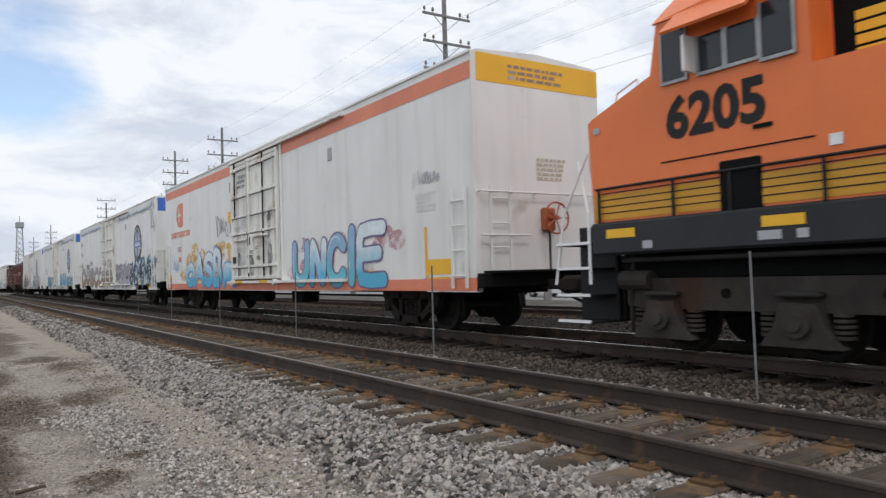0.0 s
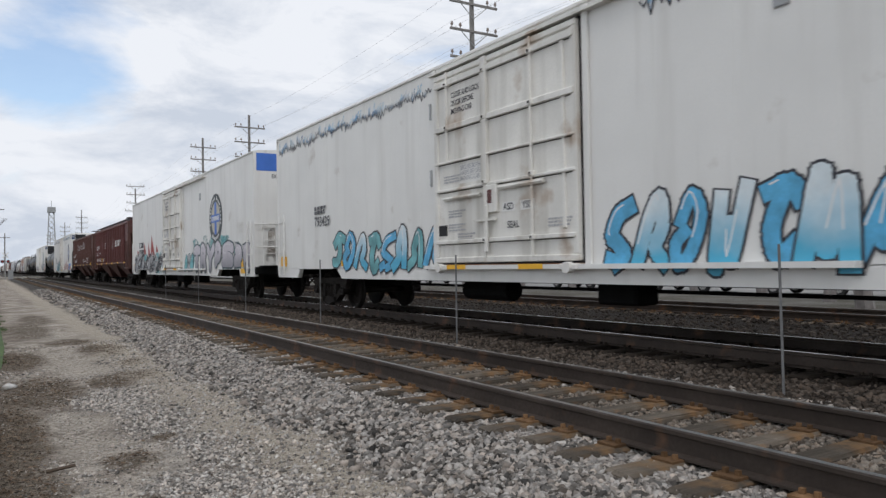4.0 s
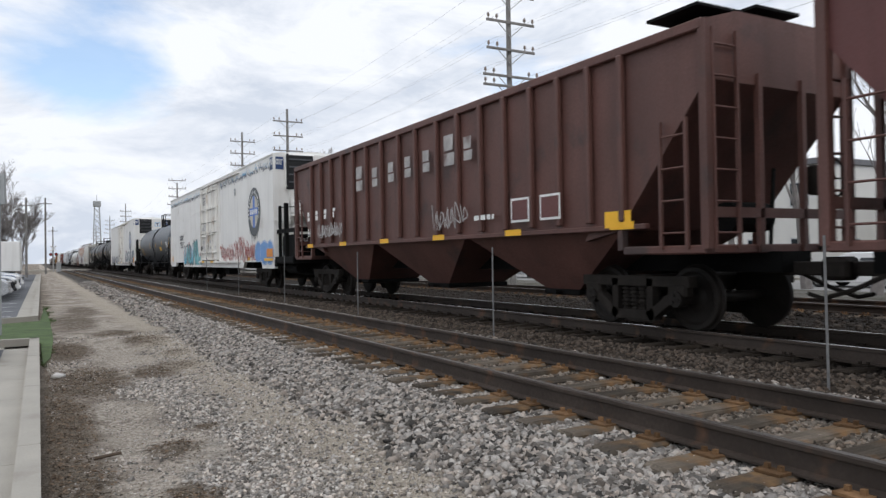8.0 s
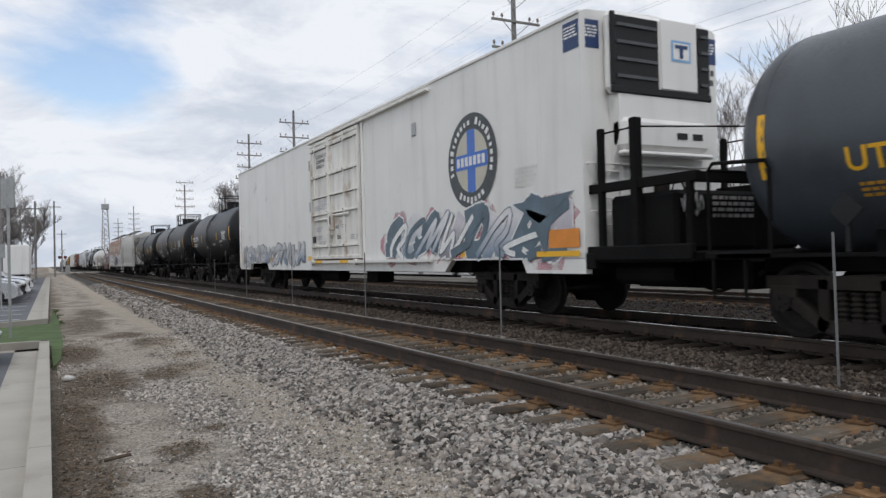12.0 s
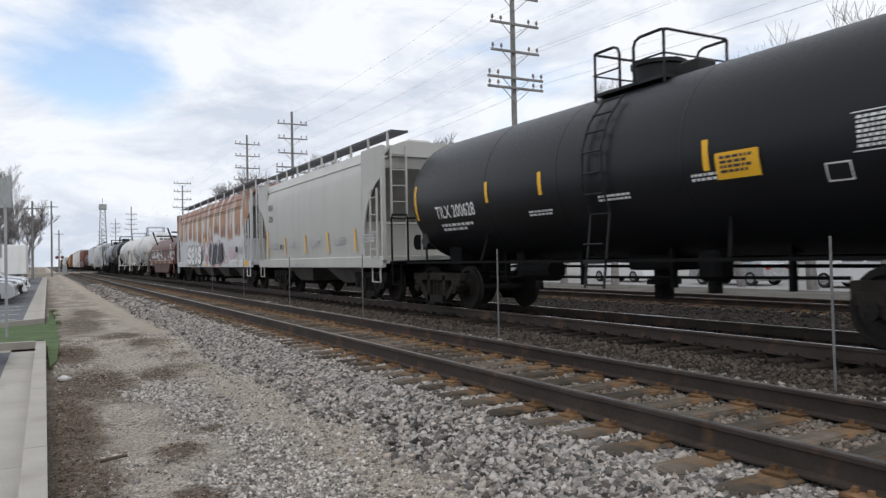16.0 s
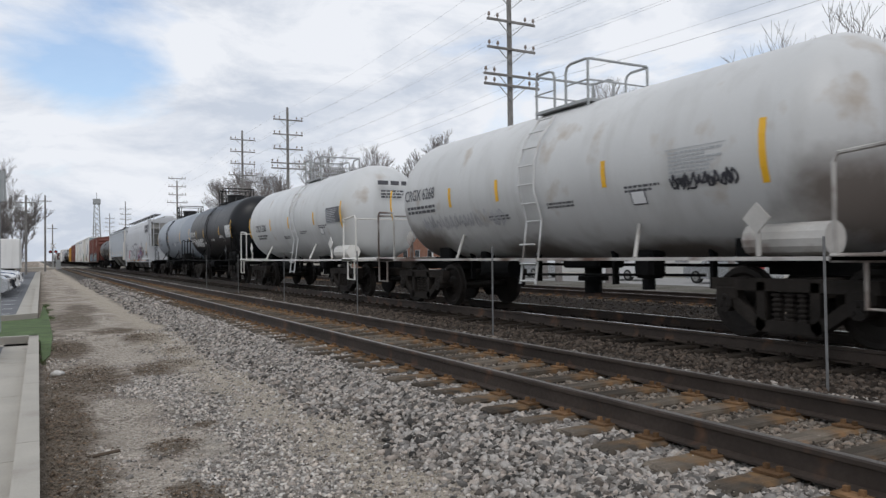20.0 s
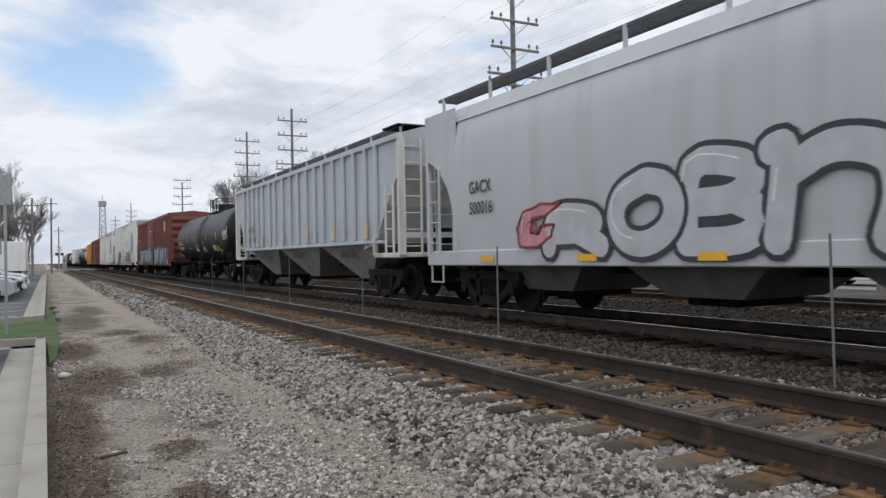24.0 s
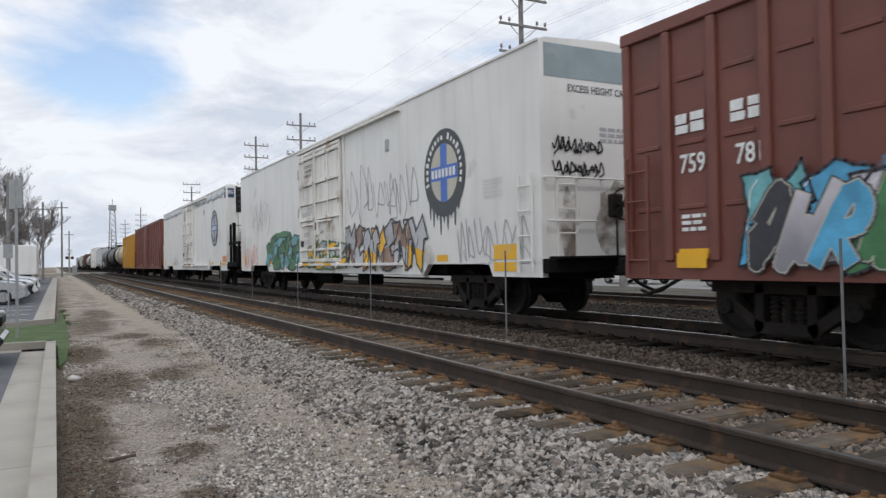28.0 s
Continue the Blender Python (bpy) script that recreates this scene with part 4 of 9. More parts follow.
# one-stroke letters in a unit box
STROKES = {
    "A": ([(0, 0), (0.3, 0.6), (0.5, 1), (0.7, 0.6), (1, 0)], [(0.25, 0.36), (0.75, 0.36)]),
    "B": ([(0.05, 0), (0.05, 1), (0.6, 1), (0.82, 0.8), (0.6, 0.55), (0.1, 0.53)], [(0.6, 0.55), (0.95, 0.32), (0.75, 0.03), (0.05, 0)]),
    "C": ([(1, 0.85), (0.7, 1), (0.3, 0.95), (0.05, 0.65), (0.05, 0.33), (0.3, 0.04), (0.7, 0), (1, 0.16)],),
    "D": ([(0.05, 0), (0.05, 1), (0.6, 0.97), (0.97, 0.65), (0.95, 0.3), (0.6, 0.02), (0.05, 0)],),
    "E": ([(0.95, 1), (0.1, 0.97), (0.05, 0.5), (0.1, 0.02), (1, 0)], [(0.05, 0.5), (0.8, 0.52)]),
    "I": ([(0.5, 0), (0.45, 0.5), (0.5, 1)],),
    "N": ([(0.05, 0), (0.1, 1), (0.5, 0.5), (0.85, 0.02), (0.95, 1)],),
    "n": ([(0.1, 0), (0.12, 0.95), (0.0, 1.0)], [(0.12, 0.7), (0.5, 0.95), (0.9, 0.8), (1.0, 0.4), (0.95, 0)]),
    "O": ([(0.5, 1), (0.12, 0.8), (0.03, 0.45), (0.2, 0.1), (0.55, 0), (0.88, 0.2), (0.97, 0.55), (0.82, 0.88), (0.5, 1)],),
    "P": ([(0.1, 0), (0.1, 1), (0.7, 1), (0.95, 0.75), (0.7, 0.48), (0.1, 0.45)],),
    "R": ([(0.05, 0), (0.1, 1), (0.65, 0.97), (0.85, 0.72), (0.6, 0.48), (0.12, 0.45)], [(0.55, 0.46), (1.0, 0.0)]),
    "S": ([(0.95, 0.88), (0.55, 1), (0.12, 0.88), (0.1, 0.64), (0.5, 0.52), (0.9, 0.38), (0.88, 0.12), (0.45, 0), (0.03, 0.14)],),
    "T": ([(0, 0.92), (0.5, 1), (1, 0.92)], [(0.5, 1), (0.5, 0)]),
    "U": ([(0.05, 1), (0.08, 0.3), (0.35, 0.02), (0.7, 0.05), (0.92, 0.35), (0.95, 1)],),
    "Y": ([(0, 1), (0.45, 0.5), (0.5, 0)], [(0.45, 0.5), (1, 1)]),
}
# letter-like hooks, blades and loops of a piece that cannot be read
KNOTS = (
    ([(0, 0.1), (0.2, 0.7), (0.5, 1.0), (0.75, 0.6), (0.6, 0.3), (1.1, 0.05)],),
    ([(0.9, 1.0), (0.3, 0.85), (0.1, 0.5), (0.5, 0.35), (0.95, 0.15), (0.5, -0.02)], [(0.3, 0.1), (0.05, 0.0)]),
    ([(0.05, 1.0), (0.25, 0.1), (0.5, 0.55), (0.8, 0.0), (1.0, 0.9)],),
    ([(0.1, 0.0), (0.15, 0.95), (0.7, 0.8), (0.8, 0.5), (0.3, 0.4), (1.05, 0.0)],),
    ([(0.1, 0.6), (0.4, 1.0), (0.9, 0.7), (0.75, 0.2), (0.3, 0.0), (0.05, 0.3), (0.4, 0.5)],),
    ([(0.0, 0.9), (0.6, 1.0), (1.0, 0.75)], [(0.5, 0.95), (0.35, 0.4), (0.7, 0.0), (1.1, 0.2)]),
    ([(0.0, 0.0), (0.4, 0.9), (0.55, 0.2), (0.95, 1.05), (1.0, 0.1)],),
)


def curved(pts, n=4):
    """A smooth line through points."""
    if len(pts) < 3:
        return [tuple(p) for p in pts]
    q = [Vector(p) for p in pts]
    ends = [2 * q[0] - q[1]] + q + [2 * q[-1] - q[-2]]
    line = []
    for i in range(1, len(ends) - 2):
        a, b, c, d = ends[i - 1:i + 3]
        for k in range(n):
            t = k / n
            line.append(0.5 * ((2 * b) + (c - a) * t + (2 * a - 5 * b + 4 * c - d) * t * t + (3 * b - a - 3 * c + d) * t ** 3))
    return [tuple(p) for p in line + [q[-1]]]


def fat(pts, w, square=False):
    """A wide sprayed line: one quad a step and a round dab at each joint."""
    polys = []
    for (a, b), (c, d) in zip(pts, pts[1:]):
        t = Vector((c - a, d - b))
        if t.length < 1e-4:
            continue
        t.normalize()
        n = Vector((-t.y, t.x)) * w / 2
        e = t * (w * 0.3 if square else 0.0)
        polys.append([(a + n.x - e.x, b + n.y - e.y), (a - n.x - e.x, b - n.y - e.y), (c - n.x + e.x, d - n.y + e.y), (c + n.x + e.x, d + n.y + e.y)])
    for p in pts[1:-1] if square else pts:
        polys.append(oval(p[0], p[1], w / 2, w / 2, 10))
    return polys


def layered(polys, put, step=0.00004):
    """Flat paint whose overlapping dabs lie one on another."""
    s = Shape()
    for i, p in enumerate(polys):
        s.add([(x - step * (i % 40), y, z) for x, y, z in (put(a, u) for a, u in p)], [tuple(range(len(p)))])
    return s


def fade_paint(name, low, high, z0, z1):
    """Spray paint fading from one colour to another up the side, with a cloudy edge."""
    m = material(name, high, 0.5, var=0.12, scale=4, streak=0.12)
    nodes, link = m.node_tree.nodes, m.node_tree.links.new
    b = nodes["Principled BSDF"]
    plain = b.inputs["Base Color"].links[0].from_socket
    co, sep, n, add, f, mix = (nodes.new("ShaderNode" + k) for k in ("TexCoord", "SeparateXYZ", "TexNoise", "Math", "MapRange", "Mix"))
    link(co.outputs["Object"], sep.inputs[0])
    n.inputs["Scale"].default_value = 3.0
    link(co.outputs["Object"], n.inputs["Vector"])
    add.operation = "MULTIPLY_ADD"
    link(n.outputs["Fac"], add.inputs[0])
    add.inputs[1].default_value = 0.6 * (z1 - z0)
    link(sep.outputs[2], add.inputs[2])
    f.inputs["From Min"].default_value, f.inputs["From Max"].default_value = z1 + 0.3 * (z1 - z0), z0 + 0.3 * (z1 - z0)
    link(add.outputs[0], f.inputs["Value"])
    mix.data_type = "RGBA"
    link(f.outputs["Result"], mix.inputs[0])
    link(plain, mix.inputs[6])
    mix.inputs[7].default_value = (*low, 1)
    link(mix.outputs[2], b.inputs["Base Color"])
    M[name] = m


fade_paint("cyan fade", (0.08, 0.42, 0.62), (0.72, 0.8, 0.83), 1.15, 1.85)
fade_paint("teal fade", (0.12, 0.45, 0.52), (0.28, 0.46, 0.66), 1.2, 1.9)
fade_paint("brown fade", (0.3, 0.185, 0.13), (0.36, 0.31, 0.3), 1.3, 1.75)
fade_paint("silver fade", (0.27, 0.26, 0.29), (0.6, 0.56, 0.6), 1.15, 1.75)
fade_paint("slate fade", (0.2, 0.26, 0.34), (0.72, 0.71, 0.72), 1.1, 1.8)
M["hopper blue grey"] = material("hopper blue grey", (0.5, 0.53, 0.565), 0.5, var=0.07, scale=0.7, streak=0.4, stain=(0.4, 0.36, 0.3), stain_at=0.66)


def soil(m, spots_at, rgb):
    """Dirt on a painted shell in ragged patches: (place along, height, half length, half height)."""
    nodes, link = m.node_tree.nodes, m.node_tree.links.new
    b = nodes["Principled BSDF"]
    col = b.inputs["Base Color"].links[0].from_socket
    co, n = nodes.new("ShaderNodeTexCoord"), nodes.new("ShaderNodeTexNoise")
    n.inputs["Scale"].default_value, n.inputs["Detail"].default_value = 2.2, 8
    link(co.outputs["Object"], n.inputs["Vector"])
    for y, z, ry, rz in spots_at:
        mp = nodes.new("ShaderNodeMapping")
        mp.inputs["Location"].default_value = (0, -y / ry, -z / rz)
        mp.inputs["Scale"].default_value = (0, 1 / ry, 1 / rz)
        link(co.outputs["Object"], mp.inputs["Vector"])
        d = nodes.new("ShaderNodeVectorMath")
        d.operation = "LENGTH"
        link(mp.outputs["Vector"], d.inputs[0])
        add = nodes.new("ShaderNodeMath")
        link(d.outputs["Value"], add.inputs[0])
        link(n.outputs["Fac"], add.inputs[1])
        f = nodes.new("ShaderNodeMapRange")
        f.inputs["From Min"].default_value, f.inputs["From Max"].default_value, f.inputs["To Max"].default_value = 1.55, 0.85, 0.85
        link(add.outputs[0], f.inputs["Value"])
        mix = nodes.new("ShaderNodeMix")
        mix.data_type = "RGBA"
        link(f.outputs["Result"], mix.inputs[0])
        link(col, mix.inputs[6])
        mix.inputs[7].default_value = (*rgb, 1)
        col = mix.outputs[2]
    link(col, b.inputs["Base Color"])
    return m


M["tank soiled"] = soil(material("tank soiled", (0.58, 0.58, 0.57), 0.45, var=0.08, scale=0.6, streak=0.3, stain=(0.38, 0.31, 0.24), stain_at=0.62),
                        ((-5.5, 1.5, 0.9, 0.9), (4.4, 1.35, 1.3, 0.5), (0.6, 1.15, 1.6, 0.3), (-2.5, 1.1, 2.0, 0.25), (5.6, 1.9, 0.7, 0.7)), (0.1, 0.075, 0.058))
M["rusty white"] = soil(material("rusty white", (0.5, 0.48, 0.45), 0.6, var=0.2, scale=2, streak=0.5, stain=(0.12, 0.07, 0.05), stain_at=0.5),
                        ((-6.2, 1.3, 0.8, 1.2), (6.2, 1.3, 0.8, 1.2)), (0.07, 0.045, 0.033))
M["dark teal spray"] = material("dark teal spray", (0.02, 0.055, 0.07), 0.5, var=0.3, scale=4)
M["bubble blue"] = material("bubble blue", (0.14, 0.31, 0.62), 0.5, var=0.15, scale=2)
M["charcoal spray"] = material("charcoal spray", (0.045, 0.045, 0.055), 0.55, var=0.35, scale=3)


def spray_one(parent, lines, put, fill, outline, w, rim, depth, second=None, shine=None, square=False):
    """One sprayed letter: its fill, the outline round it, an outer rim and a highlight."""
    body = []
    for ln in lines:
        body += fat(ln, w, square)
    ob = part("spray_letter", layered(body, put), fill, parent)
    ob.location.x = -depth - 0.004
    edge = []
    for ln in lines:
        edge += fat(ln, w + 2 * rim, square)
    ed = part("spray_outline", layered(edge, put), outline, ob)
    ed.location.x = 0.0022
    if second:
        out_ = []
        for ln in lines:
            out_ += fat(ln, w + 4.4 * rim, square)
        part("spray_rim", layered(out_, put), second, ob).location.x = 0.0042
    if shine:
        hi = []
        for ln in lines[:1]:
            hi += stroke([(x - 0.26 * w, z + 0.24 * w) for x, z in ln[1:max(3, len(ln) // 2)]], 0.022)
        part("spray_highlight", layered(hi, put), shine, ob).location.x = -0.002
    return ob


def throw_up(parent, word, spans, u0, u1, put, fill, outline, w=0.3, rim=0.05, second=None, shine="white spray", slant=0.08, floor=None, lift=()):
    """A word in fat rounded letters; spans: where each letter begins and ends along the side."""
    for i, (ch, (a0, a1)) in enumerate(zip(word, spans)):
        up = lift[i] if lift else 0.0
        m = w / 2 + rim
        lines = []
        for ln in STROKES[ch]:
            pts = curved([(a0 + m + (a1 - a0 - 2 * m) * x + slant * (z - 0.5), u0 + m + (u1 + up - u0 - 2 * m) * z) for x, z in ln], 3 if ch not in "NTYEA" else 2)
            lines.append([(x, max(z, (floor(x) if floor else 0) + m)) for x, z in pts])
        spray_one(parent, lines, put, fill[i % len(fill)] if isinstance(fill, (list, tuple)) else fill, outline, w, rim, 0.0035 * (i % 2), second, shine)


def wild(parent, a0, a1, u0, u1, put, fills, outline, seed, n=6, w=0.22, rim=0.035, second=None, shine="white spray", floor=None, slant=0.2):
    """A piece of interlocked hooks and blades, with spikes at the ends."""
    r = random.Random(seed)
    step = (a1 - a0) / n
    for i in range(n):
        m = w / 2 + rim
        sx, sz = step * r.uniform(1.05, 1.35), (u1 - u0) * r.uniform(0.82, 1.0)
        ox, oz = a0 + i * step, u0 + r.uniform(0, u1 - u0 - sz)
        flip = r.random() < 0.4
        lines = []
        for ln in KNOTS[r.randrange(len(KNOTS))]:
            pts = curved([(ox + m + max(0.1, sx - 2 * m) * ((1 - x) if flip else x) + slant * (z - 0.5), oz + m + (sz - 2 * m) * z) for x, z in ln], 3)
            lines.append([(min(max(x, a0 + m), a1 - m), max(z, (floor(x) if floor else 0) + m)) for x, z in pts])
        spray_one(parent, lines, put, fills[i % len(fills)], outline, w * r.uniform(0.85, 1.2), rim, 0.0035 * (i % 3), second, shine, square=True)


def spray_cloud(parent, a0, a1, u0, u1, put, paint, seed, n=9, size=0.4, floor=None):
    """Thin overspray round a piece."""
    r = random.Random(seed)
    polys = []
    for i in range(n):
        a, u = a0 + (a1 - a0) * (i + r.random()) / n, r.uniform(u0, u1)
        polys.append([(x, max(z, floor(x) if floor else 0.82)) for x, z in oval(a, u, size * r.uniform(0.8, 1.6), size * r.uniform(0.6, 1.0), 18, 0, 0.12, r)])
    ob = part("spray_haze", layered(polys, put, 0.0001), mist(paint), parent)
    ob["kind"] = "stuff"
    return ob


def reefer_floor(h):
    """The lower edge of a refrigerator car's side: raised over the trucks."""
    return lambda a: 1.04 if h - 4.75 < abs(a) < h - 1.5 else 0.84


def tag_scrawl(parent, a, u, width, height, put, mat, seed, name="scrawl"):
    r = random.Random(seed)
    polys, x = [], a
    while x < a + width:
        w = height * r.uniform(0.35, 0.7)
        pts = [(x + w * k, u + height * z) for k, z in ((0, r.uniform(0.5, 1)), (0.3, r.uniform(0, 0.3)), (r.uniform(0.3, 0.9), r.uniform(0.6, 1)), (0.9, r.uniform(0, 0.5)), (r.uniform(0.2, 0.7), r.uniform(-0.1, 0.4)))]
        polys += stroke(curved(pts, 4), 0.03)
        x += w * 0.9
    ob = part(name, flat(polys, put), mat, parent)
    ob["kind"] = "stuff"
    return ob


def round_badge(parent, a, u, rad, put, seed=0, colours=("logo grey", "cream disc", "blue paint", "letter white"), melted=False, rings=0.34):
    """The railway's round badge as plain shapes: a ring, a disc, a cross and light marks round the ring."""
    def layer(polys, mat, d, name, many=False):
        ob = part(name, flat(polys, put), mat, parent)
        if many:
            ob["kind"] = "stuff"
        ob.location.x = -d
    n = 40
    layer([oval(a, u, rad, rad, n)], colours[0], 0.004, "badge_ring")
    layer([oval(a, u, rad * (1 - rings), rad * (1 - rings), n)], colours[1], 0.007, "badge_disc")
    b, h = rad * 0.16, rad * (1 - rings) * 0.99
    layer([[(a - b, u - h), (a + b, u - h), (a + b, u + h), (a - b, u + h)]], colours[2], 0.010, "badge_cross")
    layer([[(a - h, u - b), (a + h, u - b), (a + h, u + b), (a - h, u + b)]], colours[2], 0.012, "badge_cross")
    marks = []

    def ring_mark(w, ra, rb, wide):
        c, s = math.cos(w), math.sin(w)
        e = rad * wide
        marks.append([(a + ra * c - e * s, u + ra * s + e * c), (a + rb * c - e * s, u + rb * s + e * c), (a + rb * c + e * s, u + rb * s - e * c), (a + ra * c + e * s, u + ra * s - e * c)])

    # two words round the top, one along the foot: stems, caps and bowls of plain letters
    r0, r1 = rad * (1 - rings + 0.1), rad * 0.91
    tall = "1001000000" + "." + "100100000"
    for i, k in enumerate(tall):
        w = math.radians(202 - 224 * (i + 0.5) / len(tall))
        if k == ".":
            continue
        top_ = r1 if k == "1" else r0 + 0.68 * (r1 - r0)
        ring_mark(w, r0, top_, 0.05 if i % 4 else 0.035)
    for i in range(0 if melted else 7):
        w = math.radians(232 + 76 * (i + 0.5) / 7)
        ring_mark(w, r0, r1 if i in (0, 3) else r0 + 0.75 * (r1 - r0), 0.045)
    x = a - h * 0.9
    for i in range(7):
        marks.append([(x, u - b * 0.6), (x + h * 0.18, u - b * 0.6), (x + h * 0.18, u + b * 0.6), (x, u + b * 0.6)])
        x += h * 0.26
    layer(marks, colours[3], 0.015, "badge_lettering", True)
    if melted:
        r = random.Random(seed)
        drips = []
        for i in range(9):
            x = a - rad * 0.7 + i * rad * 0.17
            z0, ln = u - rad * math.sqrt(max(0, 1 - ((x - a) / rad) ** 2)) + 0.05, r.uniform(0.1, 0.45)
            drips.append([(x - 0.05, z0), (x + 0.05, z0), (x + 0.015, z0 - ln), (x - 0.015, z0 - ln)])
        layer(drips, colours[0], 0.005, "paint_drip", True)


def name_blocks(parent, a, u, height, count, put, mat, gap=0.22, wide=0.75, name="company_letter"):
    """A company name as plain blocks of its letters' size."""
    for i in range(count):
        x = a + i * height * (wide + gap)
        w, q, k = height * wide, u + height, 0.12 * height
        mid = u + height * (0.45, 0.55, 0.5, 0.6)[i % 4]
        polys = [[(x, u), (x + w * (0.95, 1, 0.9, 0.45)[i % 4], u), (x + w * (1, 1, 0.95, 0.45)[i % 4], mid - 0.35 * k), (x, mid - 0.35 * k)],
                 [(x, mid + 0.35 * k), (x + w * (0.85, 1, 0.95, 0.75)[i % 4], mid + 0.35 * k), (x + w * (0.9, 1, 1, 1)[i % 4], q), (x, q)]]
        part(name, flat(polys, put), mat, parent)


# ---- train: the kinds of car ----
CARS = []
GROUP = "cars of the freight train"


def new_car(name, head, tail, label, category):
    car = thing(name, (TRACK_B, (head + tail) / 2, RAIL_B), label, category, GROUP)
    CARS.append((car, (head + tail) / 2))
    return car, (tail - head) / 2


def reefer(head, tail, label, body="white paint", eave=4.88, cooler=False, door_at=-0.3, style="bn", seed=0):
    car, h = new_car("refrigerator_car", head, tail, label, "railway car")
    W, top = 1.5, eave + 0.13
    sec = [(-W, 1.02), (W, 1.02), (W, eave), (W - 0.12, eave + 0.05), (0, top), (-W + 0.12, eave + 0.05), (-W, eave)]
    part("body", Shape().prism(sec, "y", -h, h), body, car)
    # panel seams along the side
    seam = Shape()
    k = -h + 1.2
    while k < h - 0.5:
        if not -2.4 < k - door_at < 2.4:
            seam.box(-W - 0.003, -W + 0.01, k - 0.015, k + 0.015, 1.05, eave - 0.04)
        k += 1.22
    part("side_seams", seam, body, car)["kind"] = "stuff"
    part("roof_edge", Shape().box(-W - 0.03, -W + 0.02, -h, h, eave - 0.03, eave + 0.03, 0.01), body, car)
    part("side_sill", Shape().prism([(-h + 4.6, 0.78), (h - 4.6, 0.78), (h - 4.3, 1.03), (-h + 4.3, 1.03)], "x", -W, -W + 0.12), body, car)
    part("side_sill", Shape().prism([(-h, 0.78), (-h + 1.6, 0.78), (-h + 1.75, 1.03), (-h, 1.03)], "x", -W, -W + 0.12), body, car)
    part("side_sill", Shape().prism([(h - 1.6, 0.78), (h, 0.78), (h, 1.03), (h - 1.75, 1.03)], "x", -W, -W + 0.12), body, car)
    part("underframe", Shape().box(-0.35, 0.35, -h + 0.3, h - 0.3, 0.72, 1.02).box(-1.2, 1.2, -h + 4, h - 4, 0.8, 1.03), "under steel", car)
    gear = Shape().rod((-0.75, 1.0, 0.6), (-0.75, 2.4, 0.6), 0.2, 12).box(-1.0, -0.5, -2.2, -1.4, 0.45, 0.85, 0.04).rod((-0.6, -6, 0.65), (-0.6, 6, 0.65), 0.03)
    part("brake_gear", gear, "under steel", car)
    # sliding plug door, its gear and its rails
    d0, d1 = door_at - 2.0, door_at + 2.0
    dr = part("door", Shape().box(-W - 0.075, -W + 0.01, d0, d1, 1.12, eave - 0.22, 0.02), "door paint", car, "cream plug door with lock rods")
    wide, top_z = d1 - d0, eave - 0.22
    # dark strips stand in for shade in the door gap and below the ribs
    part("door_seal", Shape().box(-W - 0.03, -W, d0 - 0.04, d1 + 0.04, 1.085, top_z + 0.035), "black paint", dr, "dark strip round the door for the shade in its gap")
    for z, tall in ((top_z - 0.2, 0.1), (eave - 1.26, 0.1), (eave - 1.9, 0.04), (eave - 2.42, 0.05), (1.5, 0.07)):
        part("door_rib", Shape().box(-W - 0.13, -W - 0.07, d0 + 0.05, d1 - 0.05, z - tall / 2, z + tall / 2, 0.01), "door paint", dr)
        part("rib_shadow_gap", Shape().box(-W - 0.082, -W - 0.07, d0 + 0.12, d1 - 0.12, z - tall / 2 - 0.014, z - tall / 2 - 0.002), "bogie steel", dr)
    rod_mat = "bogie steel" if seed == 1 else "door paint"
    mid = d1 - 0.42 * wide
    part("door_post", Shape().box(-W - 0.15, -W - 0.07, mid - 0.08, mid + 0.08, eave - 2.42, top_z, 0.012), "door paint", dr)
    for f, z0 in ((0.12, eave - 1.9), (0.74, 1.2), (0.42, 1.2)):
        part("lock_rod", Shape().rod((-W - 0.13, d1 - f * wide, z0), (-W - 0.13, d1 - f * wide, top_z), 0.024), rod_mat, dr)
    for z0, z1, ya, yb in ((1.12, 1.22, d0, d1), (top_z - 0.1, top_z, d0, d1), (1.22, top_z - 0.1, d0, d0 + 0.12), (1.22, top_z - 0.1, d1 - 0.12, d1), (1.6, top_z - 0.15, d0 + 0.28, d0 + 0.36)):
        part("door_frame", Shape().box(-W - 0.11, -W - 0.05, ya, yb, z0, z1, 0.015), "door paint", dr)
    part("rusty_seam", Shape().box(-W - 0.078, -W, d0 - 0.03, d1 + 0.03, 1.075, 1.085), "rust patch", dr, "rusty seam below the door")
    part("lock_box", Shape().box(-W - 0.14, -W - 0.07, mid - 0.35, mid + 0.05, 1.95, 2.44, 0.02), "door paint", dr)
    part("dark_lock_plate", Shape().box(-W - 0.1, -W - 0.07, d1 - 0.38, d1 - 0.1, 1.62, 1.82, 0.01), "black paint", dr)
    for f in (0.12, 0.42, 0.74):
        for z in (1.5, 2.5, eave - 1.26, eave - 0.45):
            if z > eave - 1.9 or f != 0.12:
                part("rod_bracket", Shape().box(-W - 0.165, -W - 0.07, d1 - f * wide - 0.06, d1 - f * wide + 0.06, z - 0.04, z + 0.04, 0.01), "door paint", dr)
                part("bolt", Shape().box(-W - 0.172, -W - 0.16, d1 - f * wide - 0.02, d1 - f * wide + 0.02, z - 0.02, z + 0.02), "bogie steel", dr)
    part("cross_pipe", Shape().rod((-W - 0.12, d0 + 0.75, 2.36), (-W - 0.12, mid - 0.4, 2.36), 0.04), "door paint", dr)
